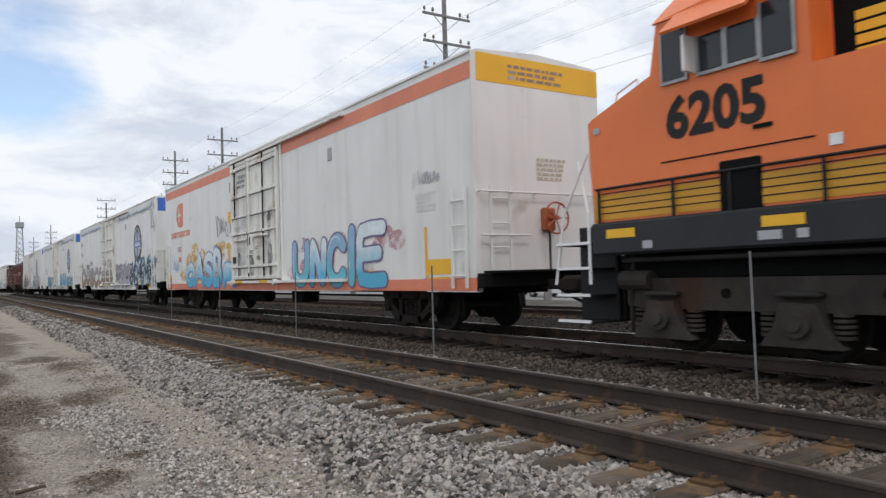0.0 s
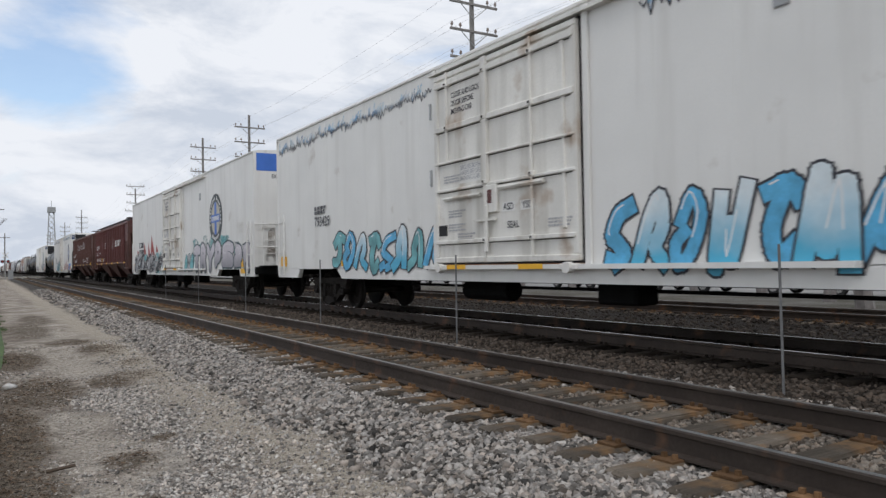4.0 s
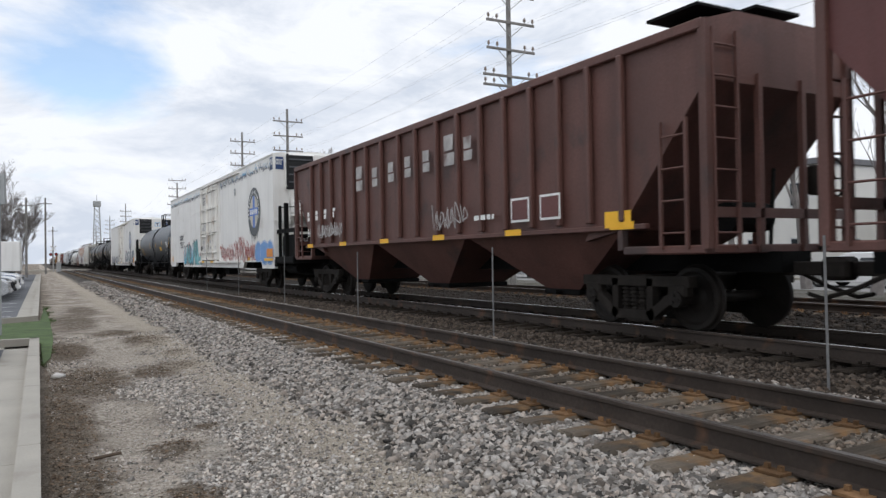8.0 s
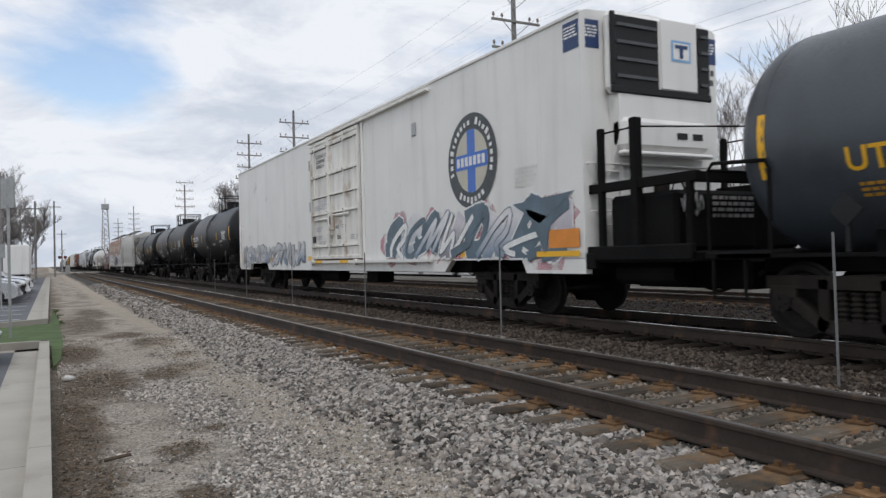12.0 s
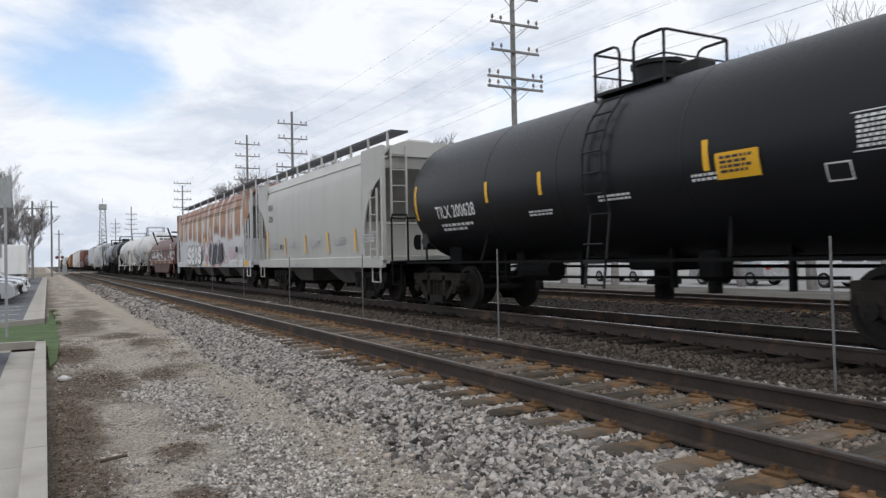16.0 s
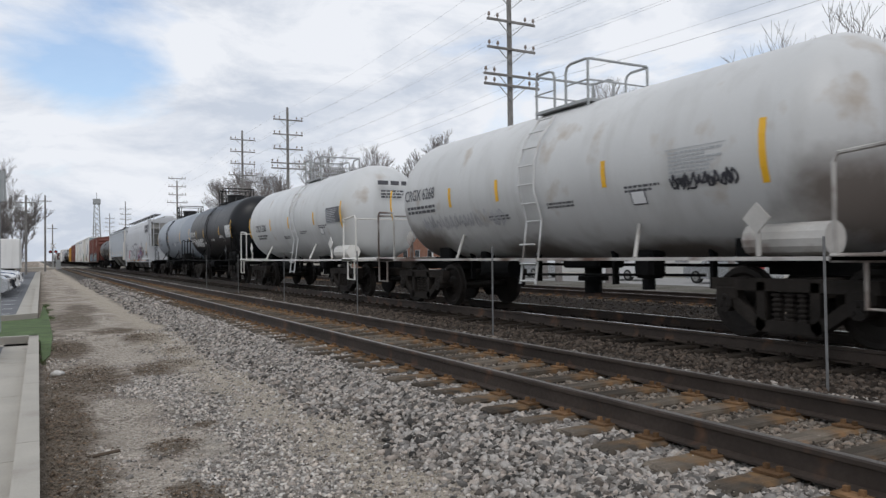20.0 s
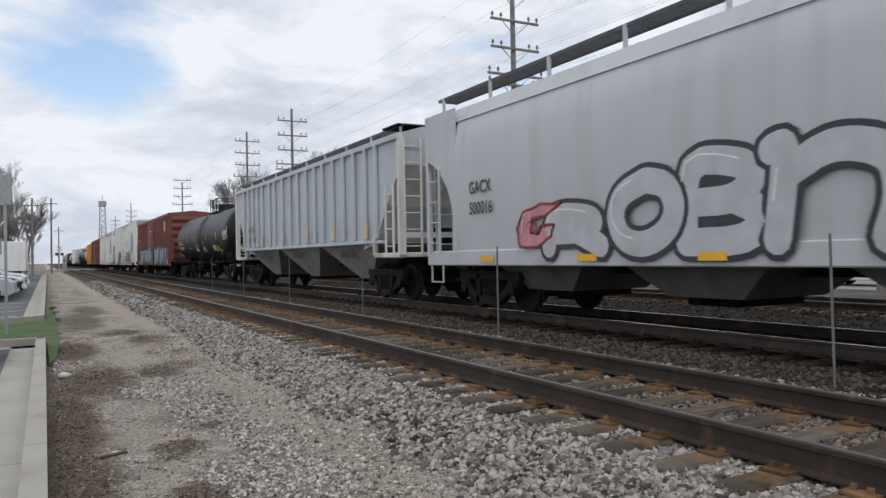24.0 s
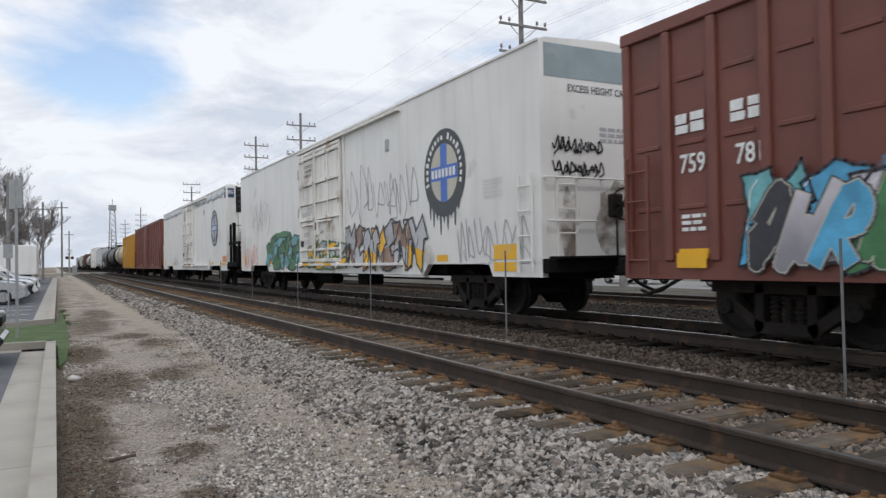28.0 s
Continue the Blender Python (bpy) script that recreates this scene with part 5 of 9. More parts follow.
    part("cross_pipe", Shape().rod((-W - 0.12, mid + 0.15, 2.3), (-W - 0.12, d1 - 0.35, 2.3), 0.035), "door paint", dr)
    part("lock_handle", Shape().box(-W - 0.17, -W - 0.14, mid - 0.12, mid - 0.04, 1.3, 2.1, 0.015).box(-W - 0.17, -W - 0.1, mid - 0.3, mid + 0.3, 1.82, 1.86), "door paint", dr)
    for y in (d1 - 0.2, d0 + 0.2):
        roller = Shape().rod((-W - 0.2, y, 1.02), (-W - 0.1, y, 1.02), 0.09, 10).box(-W - 0.16, -W - 0.05, y - 0.2, y + 0.2, 0.98, 1.08, 0.02)
        part("door_roller", roller, "dingy white paint", dr, "grimy white door roller")
    for y in (d0 - 0.12, d1 + 0.12):
        part("door_post", Shape().box(-W - 0.05, -W, y - 0.06, y + 0.06, 1.05, eave - 0.05, 0.01), body, car)
    part("door_rail", Shape().box(-W - 0.12, -W, d0 - 4.0, d1 + 0.2, eave - 0.17, eave - 0.135), "door paint", car, "thin upper door rail")
    part("door_rail", Shape().box(-W - 0.14, -W, d0 - 4.0, d1 + 0.4, 1.0, 1.07), body, car)
    # ends: ladders, grab irons, walkways
    for sgn in (-1, 1):
        y = sgn * (h - 0.42)
        if not (cooler and sgn < 0):
            ladder(car, body, (-W - 0.06, y, 0), 0.42, 0.85, 2.6)
        ladder(car, body, (-W + 0.5, sgn * (h + 0.07), 0), 0.42, 0.9, 2.6, "x")
        rail = Shape().pipe([(-W + 0.05, sgn * (h + 0.12), 2.5), (W - 0.1, sgn * (h + 0.12), 2.5)], 0.02)
        rail.pipe([(-W + 0.05, sgn * (h + 0.12), 1.75), (-0.4, sgn * (h + 0.12), 1.75)], 0.02)
        for x in (-W + 0.05, -0.2, W - 0.1):
            rail.rod((x, sgn * h, 2.5), (x, sgn * (h + 0.12), 2.5), 0.02)
        part("grab_iron", rail, body, car)
        part("end_sill", Shape().box(-W, W, min(sgn * h, sgn * (h + 0.2)), max(sgn * h, sgn * (h + 0.2)), 0.85, 1.1, 0.02), "under steel", car)
        part("walkway", Shape().box(-W + 0.15, W - 0.15, min(sgn * h, sgn * (h + 0.35)), max(sgn * h, sgn * (h + 0.35)), 1.1, 1.14), "under steel", car)
        coupler(car, sgn * (h + 0.45), sgn < 0)
        bogie(car, sgn * (h - 2.9))
        for x in (-W + 0.03, ):
            part("end_post", Shape().box(x - 0.05, x + 0.05, min(sgn * h, sgn * (h + 0.03)), max(sgn * h, sgn * (h + 0.03)), 1.1, eave), body, car)
    hand_brake(car, 0.1, -h - 0.1, 2.05, "red brake wheel" if style == "cryo" else "bogie steel")
    for k, y in enumerate((-h + 3.9, -1.0, 2.2, h - 4.6)):
        patch(car, "reflector", -y, -y + 0.5, 1.08, 1.22, on_side(-W - 0.008), "yellow paint")
    if cooler:
        patch(car, "caution_plate", h - 0.9, h - 0.1, 1.2, 1.5, on_side(-W - 0.03), "orange plate", "orange caution plate")
        patch(car, "reflector", h - 1.25, h - 0.1, 1.06, 1.15, on_side(-W - 0.03), "yellow paint")
    else:
        patch(car, "caution_plate", h - 1.55, h - 0.75, 1.1, 1.38, on_side(-W - 0.01), "yellow paint", "yellow caution plate")
        patch(car, "caution_plate", h - 1.55, h - 0.75, 0.88, 1.05, on_side(-W - 0.01), "yellow paint")
    patch(car, "caution_plate", -h + 0.25, -h + 0.75, 1.1, 1.38, on_side(-W - 0.01), "yellow paint")
    bar_text(car, h - 1.9, 2.6, 0.7, 0.045, on_side(-W - 0.008), "dingy white paint", 5, seed)
    on_door = on_side(-W - 0.082)
    for k, words in enumerate(("CLOSE AND LOCK", "DOOR BEFORE", "MOVING CAR")):
        lettering(dr, words, -d1 + 0.58, eave - 0.72 - 0.15 * k, 0.105, on_door, "black spray", 0.75)
    patch(dr, "label_plate", -d1 + 0.82, -d1 + 1.5, eave - 2.33, eave - 1.98, on_side(-W - 0.079), "white paint")
    for k, words in enumerate(("SECURE BOTH", "HASPS BEFORE", "MOVING CAR")):
        lettering(dr, words, -d1 + 0.86, eave - 2.08 - 0.1 * k, 0.085, on_door, "grey spray", 0.85)
    for words, a0, z0 in (("ASD", -d1 + 2.15, 1.98), ("YSD", -d1 + 2.65, 1.98), ("SEAL", -d1 + 2.25, 1.68)):
        if words != "SEAL":
            patch(dr, "label_plate", a0 - 0.04, a0 + 0.32, z0 - 0.03, z0 + 0.13, on_side(-W - 0.079), "white paint")
        lettering(dr, words, a0, z0, 0.115, on_door, "black spray", 0.95)
    for k, (a0, z0) in enumerate(((0.3, 2.7), (0.45, 2.05), (0.45, 1.8), (0.75, 1.62), (3.3, 1.75))):
        bar_text(dr, -d1 + a0, z0, 0.55, 0.03, on_door, "grey spray", 3, seed + k)
    patch(dr, "inspection_tag", -mid + 0.1, -mid + 0.22, 2.12, 2.35, on_side(-W - 0.145), "brown red paint")
    for a0 in (-d1 + 0.45, -d1 + 2.6):
        patch(car, "reflector", a0, a0 + 0.62, 1.0, 1.08, on_side(-W - 0.145), "yellow paint")
    for y in (d1 + 0.12, ):
        for z in (2.6, 3.9):
            part("door_stop", Shape().box(-W - 0.07, -W, y + 0.08, y + 0.13, z, z + 0.32, 0.01), "grey panel", car)
    part("vent", Shape().box(-W - 0.03, -W, door_at - 5.3, door_at - 5.1, 3.85, 4.15, 0.02), "grey panel", car)
    if cooler:
        part("cooling_unit", Shape().box(-1.1, 1.1, -h - 0.24, -h, 3.6, eave + 0.05, 0.1), "white paint", car, "white cooling unit with black louvres")
        part("unit_housing", Shape().prism([(-h - 0.24, 3.0), (-h, 2.3), (-h, 3.6), (-h - 0.24, 3.6)], "x", -0.95, 1.0), "white paint", car)
        part("unit_rim", Shape().box(-1.09, 1.09, -h - 0.27, -h - 0.2, 3.6, 3.72, 0.02).box(-1.09, -1.0, -h - 0.27, -h - 0.2, 3.72, eave, 0.02), "black paint", car, "black rim of the cooling unit")
        for x0, x1 in ((-1.06, -0.1), (0.78, 1.06)):
            part("louvre_panel", Shape().box(x0, x1, -h - 0.26, -h - 0.23, 3.65, eave - 0.05, 0.01), "black paint", car)
            for k in range(4):
                part("louvre", Shape().box(x0 + 0.06, x1 - 0.06, -h - 0.29, -h - 0.25, 3.84 + 0.27 * k, 3.89 + 0.27 * k), "walk steel", car)
        patch(car, "maker_badge", 0.16, 0.6, 4.2, 4.55, on_end(-h - 0.28), "pale blue paint")
        patch(car, "maker_badge", 0.2, 0.56, 4.24, 4.51, on_end(-h - 0.283), "letter white")
        patch(car, "maker_badge", 0.34, 0.42, 4.26, 4.47, on_end(-h - 0.286), "navy paint")
        patch(car, "maker_badge", 0.24, 0.52, 4.42, 4.48, on_end(-h - 0.289), "navy paint")
        for x0, x1 in ((-W, -1.12), (1.12, W)):
            patch(car, "blue_panel", x0, x1, eave - 0.55, eave - 0.1, on_end(-h - 0.006), "navy paint")
            bar_text(car, x0 + 0.03, eave - 0.22, 0.32, 0.03, on_end(-h - 0.009), "letter white", 4, seed)
        patch(car, "blue_panel", h - 0.42, h - 0.02, eave - 0.55, eave - 0.1, on_side(-W - 0.006), "navy paint")
        bar_text(car, h - 0.39, eave - 0.2, 0.34, 0.03, on_side(-W - 0.009), "letter white", 4, seed + 3)
        bar_text(car, 1.14, eave - 0.75, 0.3, 0.1, on_end(-h - 0.009), "letter grey", 2, seed + 4)
        part("front_platform", Shape().box(-1.45, 1.45, -h - 2.1, -h - 0.1, 0.95, 1.1, 0.02), "under steel", car)
        part("generator_set", Shape().box(-1.3, 1.3, -h - 1.7, -h - 0.35, 1.1, 1.95, 0.06), "under steel", car, "black fuel tank and generator on the end platform")
        for x in (-1.35, 1.35):
            py = -h - (1.0 if x < 0 else 2.0)
            part("rail_post", Shape().box(x - 0.07, x + 0.07, py - 0.07, py + 0.07, 1.1, 3.05, 0.015), "under steel", car)
            part("rail_post", Shape().box(x - 0.05, x + 0.05, -h - 0.3, -h - 0.2, 1.1, 3.0, 0.015), "under steel", car)
            part("platform_rail", Shape().box(x - 0.05, x + 0.05, -h - 2.15, -h + 0.35 if x < 0 else -h - 0.1, 2.02, 2.16, 0.01), "under steel", car)
            part("guard_cable", Shape().rod((x, -h - 0.25, 2.92), (x, py, 2.92), 0.014), "under steel", car)
        part("platform_rail", Shape().box(-1.35, 1.35, -h - 2.05, -h - 1.95, 2.02, 2.16, 0.01), "under steel", car)
        part("guard_cable", Shape().rod((-1.35, -h - 1.0, 2.92), (1.35, -h - 2.0, 2.92), 0.014), "under steel", car)
        part("corner_post", Shape().box(-1.4, -1.3, -h - 2.05, -h - 1.95, 1.1, 2.1, 0.015), "under steel", car)
        part("centre_post", Shape().box(-0.06, 0.06, -h - 2.06, -h - 1.94, 1.1, 2.7, 0.015), "under steel", car)
        part("side_beam", Shape().box(-1.48, -1.36, -h - 2.1, -h, 0.98, 1.2, 0.02), "under steel", car)
        bar_text(car, -0.6, 1.82, 1.3, 0.05, on_end(-h - 1.706), "faded letter", 4, seed)
        tag_scrawl(car, -1.2, 1.6, 0.35, 0.3, on_end(-h - 1.707), "white spray", seed + 1)
        part("unit_panel", Shape().box(-0.06, 0.76, -h - 0.275, -h - 0.235, 3.72, eave, 0.02), "white paint", car, "smooth white service panel")
        part("unit_lip", Shape().box(-0.98, 1.02, -h - 0.34, -h - 0.2, 2.62, 2.7, 0.03), "white paint", car)
        part("unit_bulge", Shape().box(-0.95, 1.0, -h - 0.32, -h, 2.7, 3.25, 0.1), "white paint", car)
        for x in (0.2, 0.55):
            part("vent_slot", Shape().box(x, x + 0.22, -h - 0.335, -h - 0.31, 2.92, 3.02), "black paint", car)
        gear = Shape().box(-0.45, 0.45, -h - 2.2, -h, 0.55, 0.96, 0.03).rod((-1.0, -h - 1.5, 0.78), (-1.0, -h - 0.3, 0.78), 0.17, 12)
        part("draft_gear", gear, "under steel", car)
        coupler(car, -h - 2.35, True)
    return car, h, W, eave


def hopper_open_end(head, tail, label, paint, eave=4.15, sill=1.5, ribs=None, posts=None, pockets=3, mat_end=None, seed=0, pocket_mat=None, marks=True, walk_rail=True):
    """A covered hopper with outside posts, sloped ends and a framed platform at each end."""
    car, h = new_car("covered_hopper", head, tail, label, "railway car")
    W, ov = 1.5, 1.55
    mat_end = mat_end or paint
    # the bin: full length at the eaves, slope sheets cut back below
    poly = [(-h, eave - 0.75), (-h, eave), (h, eave), (h, eave - 0.75), (h - ov, sill), (-h + ov, sill)]
    part("bin", Shape().prism(poly, "x", -W + 0.06, W - 0.06), paint, car)
    part("roof", Shape().prism([(-W, eave), (W, eave), (W * 0.55, eave + 0.2), (-W * 0.55, eave + 0.2)], "y", -h + 0.02, h - 0.02), paint, car)
    part("top_chord", Shape().box(-W - 0.02, -W + 0.08, -h, h, eave - 0.12, eave + 0.02, 0.015), paint, car)
    part("side_sill", Shape().box(-W - 0.01, -W + 0.1, -h + ov - 0.5, h - ov + 0.5, sill - 0.06, sill + 0.02, 0.012), paint, car)
    n = ribs or 16
    rib_me = Shape().box(-0.07, 0.03, -0.055, 0.055, sill + 0.06, eave - 0.1, 0.02).mesh("side_post", M[paint])
    for y in [-a for a in posts] if posts else [-h + ov - 0.3 + (2 * h - 2 * ov + 0.6) * i / (n - 1) for i in range(n)]:
        part("side_post", rib_me, None, car, at=(-W + 0.02, y, 0))
    # hopper pockets with outlet gates
    span = (2 * h - 2 * ov) / pockets
    for i in range(pockets):
        c = -h + ov + span * (i + 0.5)
        s = Shape()
        top = [(-W + 0.12, c - span / 2), (W - 0.12, c - span / 2), (W - 0.12, c + span / 2), (-W + 0.12, c + span / 2)]
        bot = [(-0.75, c - 0.45), (0.75, c - 0.45), (0.75, c + 0.45), (-0.75, c + 0.45)]
        s.add([(x, y, sill) for x, y in top] + [(x, y, 0.5) for x, y in bot], [(0, 1, 5, 4), (1, 2, 6, 5), (2, 3, 7, 6), (3, 0, 4, 7), (4, 5, 6, 7), (0, 3, 2, 1)])
        p = part("hopper_pocket", s, pocket_mat or mat_end, car)
        part("outlet_gate", Shape().box(-0.8, 0.8, c - 0.5, c + 0.5, 0.4, 0.5, 0.02).rod((-0.95, c, 0.45), (0.95, c, 0.45), 0.04), "under steel", p)
    part("centre_sill", Shape().box(-0.3, 0.3, -h - 0.2, h + 0.2, 0.82, 1.1), "under steel", car)
    for sgn in (-1, 1):
        y = sgn * h
        part("end_platform", Shape().box(-W, W, min(y, y - sgn * 1.5), max(y, y - sgn * 1.5), 1.08, 1.2, 0.02), mat_end, car)
        fr = Shape()
        for x in (-W + 0.05, W - 0.05):
            fr.box(x - 0.06, x + 0.06, y - 0.06, y + 0.06, 1.15, eave)
            fr.box(x - 0.05, x + 0.05, y - sgn * ov - 0.05, y - sgn * ov + 0.05, 1.15, sill + 0.1)
        fr.box(-W, W, y - 0.04, y + 0.04, 1.55, 1.68)
        for x in (-0.45, 0.45):
            fr.box(x - 0.04, x + 0.04, y - 0.04, y + 0.04, 1.1, eave - 0.6)
        part("end_frame", fr, mat_end, car)
        part("slope_sheet", Shape().prism([(y - sgn * 0.02, eave - 0.78), (y - sgn * (ov + 0.05), sill - 0.05), (y - sgn * (ov + 0.9), sill - 0.2), (y - sgn * 0.9, eave - 0.78)], "x", -W + 0.1, W - 0.1), mat_end, car)
        ladder(car, mat_end, (-W - 0.02, y - sgn * 0.5, 0), 0.45, 1.15, eave - 1.2)
        ladder(car, mat_end, (-W + 0.35, y + sgn * 0.05, 0), 0.45, 1.15, eave - 0.1, "x")
        coupler(car, y + sgn * 0.45, sgn < 0)
        bogie(car, sgn * (h - 1.75))
        gear = Shape().rod((-0.3, y - sgn * 0.7, 1.6), (0.5, y - sgn * 0.7, 1.6), 0.22, 12).pipe([(0.4, y - sgn * 0.5, 1.2), (0.5, y - sgn * 0.5, 2.3)], 0.03)
        part("air_reservoir", gear, "under steel", car)
    hand_brake(car, 0.75, -h - 0.05, 2.1)
    part("running_board", Shape().box(-0.45, 0.45, -h, h, eave + 0.3, eave + 0.34), "under steel", car)
    part("running_board", Shape().box(-W + 0.05, -0.6, -h + 0.1, -h + 1.0, eave + 0.22, eave + 0.26), "under steel", car)
    walkm = Shape()
    for x in (-W + 0.2, -0.85):
        walkm.box(x - 0.015, x + 0.015, -h, h, eave + 0.21, eave + 0.25)
    k = -h
    while k < h:
        walkm.box(-W + 0.2, -0.85, k, k + 0.025, eave + 0.22, eave + 0.245)
        k += 0.12
    if walk_rail:
        part("roof_walk", walkm, "walk steel", car, "dark grated roof walk")
    for i in range(10 if walk_rail else 0):
        y = -h + 0.25 + (2 * h - 0.5) * i / 9
        part("walk_bracket", Shape().box(-W + 0.18, -W + 0.23, y - 0.03, y + 0.03, eave - 0.05, eave + 0.24), paint, car)
    legs = Shape()
    for i in range(14):
        y = -h + 0.4 + (2 * h - 0.8) * i / 13
        for x in (-0.42, 0.42):
            legs.box(x - 0.02, x + 0.02, y - 0.02, y + 0.02, eave + 0.15, eave + 0.3)
    part("board_brackets", legs, "under steel", car)["kind"] = "stuff"
    for i in range(6 if marks else 0):
        y = -h + 1.5 + (2 * h - 3) * i / 5
        patch(car, "reflector", -y - 0.25, -y + 0.25, sill - 0.05, sill + 0.06, on_side(-W - 0.016), "yellow paint")
    return car, h, W, eave


def hopper_round_side(head, tail, label, paint, eave=4.1, pockets=3, seed=0, trim=None):
    """A covered hopper with smooth bulging sides, arched end cut-outs and a grated walk on the roof."""
    car, h = new_car("covered_hopper", head, tail, label, "railway car")
    W, sill, n = 1.5, 1.2, 14
    sec = [(-W + 0.02, sill), (-W - 0.02, 1.8), (-W - 0.04, 2.6), (-W - 0.02, 3.3), (-W + 0.07, eave - 0.25), (-W + 0.32, eave), (-W * 0.55, eave + 0.14)]
    sec = sec + [(-x, z) for x, z in sec[::-1]]
    part("bin", Shape().prism(sec, "y", -h + 1.25, h - 1.25), paint, car, smooth=True)
    # the last metre at each end: the side sheet is cut away in an arch
    for sgn in (-1, 1):
        y = sgn * h
        arch = [(y - sgn * 1.3, sill), (y - sgn * 1.25, eave), (y, eave), (y, 3.15)]
        for i in range(9):
            w = math.pi / 2 * i / 8
            arch.append((y - sgn * (1.12 * math.sin(w) ** 0.85 + 0.02), 3.15 - 1.45 * (0.45 * (1 - math.cos(w)) + 0.55 * w / 1.571)))
        arch.append((y - sgn * 1.1, sill))
        for x in (-W - 0.02, W - 0.02):
            part("end_wing", Shape().prism(arch, "x", x, x + 0.04), paint, car)
        part("end_hood", Shape().prism(sec[4:10], "y", min(y, y - sgn * 1.3), max(y, y - sgn * 1.3)), paint, car)
        # greyer than the body: shade inside the end recess is put into the colour
        part("slope_sheet", Shape().prism([(y - sgn * 0.25, 3.2), (y - sgn * 0.05, 3.4), (y - sgn * 0.05, eave - 0.2), (y - sgn * 1.5, eave - 0.2), (y - sgn * 3.4, 1.0), (y - sgn * 2.3, 1.0)], "x", -W + 0.08, W - 0.08), "slope grey", car, "streaked grey slope sheet, recess shade put into its colour")
        part("end_platform", Shape().box(-W, W, min(y, y - sgn * 1.4), max(y, y - sgn * 1.4), 1.0, 1.2, 0.02), paint, car)
        fr = Shape()
        for x in (-W + 0.04, W - 0.04):
            fr.box(x - 0.05, x + 0.05, y - 0.05, y + 0.05, 1.1, eave)
        fr.rod((-W, y, 2.0), (W, y, 2.0), 0.03).rod((-0.4, y, 1.2), (-0.4, y, 3.4), 0.03).rod((0.4, y, 1.2), (0.4, y, 3.4), 0.03)
        part("end_frame", fr, trim or paint, car)
        ladder(car, trim or paint, (-W - 0.05, y - sgn * 0.4, 0), 0.42, 1.15, 2.9)
        ladder(car, trim or paint, (-W + 0.45, y + sgn * 0.06, 0), 0.42, 1.15, eave, "x")
        step = Shape().pipe([(-W, y - sgn * 0.65, 1.0), (-W, y - sgn * 0.65, 0.55), (-W, y - sgn * 0.15, 0.55), (-W, y - sgn * 0.15, 1.0)], 0.022)
        part("sill_step", step, paint, car)
        coupler(car, y + sgn * 0.45, sgn < 0)
        bogie(car, sgn * (h - 1.75))
        part("air_reservoir", Shape().rod((-0.2, y - sgn * 0.7, 1.55), (0.6, y - sgn * 0.7, 1.55), 0.2, 12), "under steel", car)
    part("side_sill", Shape().box(-W - 0.03, -W + 0.1, -h, h, 0.9, 1.2, 0.02), paint, car)
    part("top_chord", Shape().prism([(-W + 0.04, eave - 0.28), (-W + 0.2, eave + 0.02), (-W + 0.32, eave + 0.02), (-W + 0.18, eave - 0.3)], "y", -h, h), paint, car)
    for z in (eave - 0.48, eave - 0.58, eave - 0.68) if trim else ():
        part("side_bead", Shape().box(-W - 0.03 + 0.12 * (z > eave - 0.5) * 0.4, -W + 0.05, -h + 1.2, h - 1.2, z - 0.016, z + 0.016, 0.012), paint, car)
    span = (2 * h - 3.4) / pockets
    for i in range(pockets):
        c = -h + 1.7 + span * (i + 0.5)
        s = Shape()
        top = [(-W + 0.2, c - span / 2 + 0.1), (W - 0.2, c - span / 2 + 0.1), (W - 0.2, c + span / 2 - 0.1), (-W + 0.2, c + span / 2 - 0.1)]
        bot = [(-0.85, c - 0.65), (0.85, c - 0.65), (0.85, c + 0.65), (-0.85, c + 0.65)]
        s.add([(x, y, sill) for x, y in top] + [(x, y, 0.45) for x, y in bot], [(0, 1, 5, 4), (1, 2, 6, 5), (2, 3, 7, 6), (3, 0, 4, 7), (4, 5, 6, 7), (0, 3, 2, 1)])
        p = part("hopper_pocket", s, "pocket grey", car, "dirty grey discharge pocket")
        part("outlet_gate", Shape().box(-0.7, 0.7, c - 0.45, c + 0.45, 0.33, 0.45, 0.02).rod((-1.0, c, 0.4), (1.0, c, 0.4), 0.05), "under steel", p)
    part("centre_sill", Shape().box(-0.3, 0.3, -h - 0.2, h + 0.2, 0.75, 1.05), "under steel", car)
    # roof walk of open grating on brackets
    walkm = Shape()
    for x in (-W + 0.32, -0.75):
        walkm.box(x - 0.015, x + 0.015, -h, h, eave + 0.36, eave + 0.42)
    k = -h
    while k < h:
        walkm.box(-W + 0.32, -0.75, k, k + 0.03, eave + 0.37, eave + 0.41)
        k += 0.11
    part("roof_walk", walkm, "walk steel", car, "grey grated roof walk")
    for i in range(10):
        y = -h + 0.25 + (2 * h - 0.5) * i / 9
        part("walk_bracket", Shape().box(-W + 0.28, -W + 0.33, y - 0.03, y + 0.03, eave - 0.05, eave + 0.4), trim or paint, car)
    part("hatch_trough", Shape().box(-0.35, 0.35, -h + 0.8, h - 0.8, eave + 0.1, eave + 0.34, 0.05), paint, car)
    hand_brake(car, 0.75, -h - 0.05, 2.2)
    return car, h, W, eave


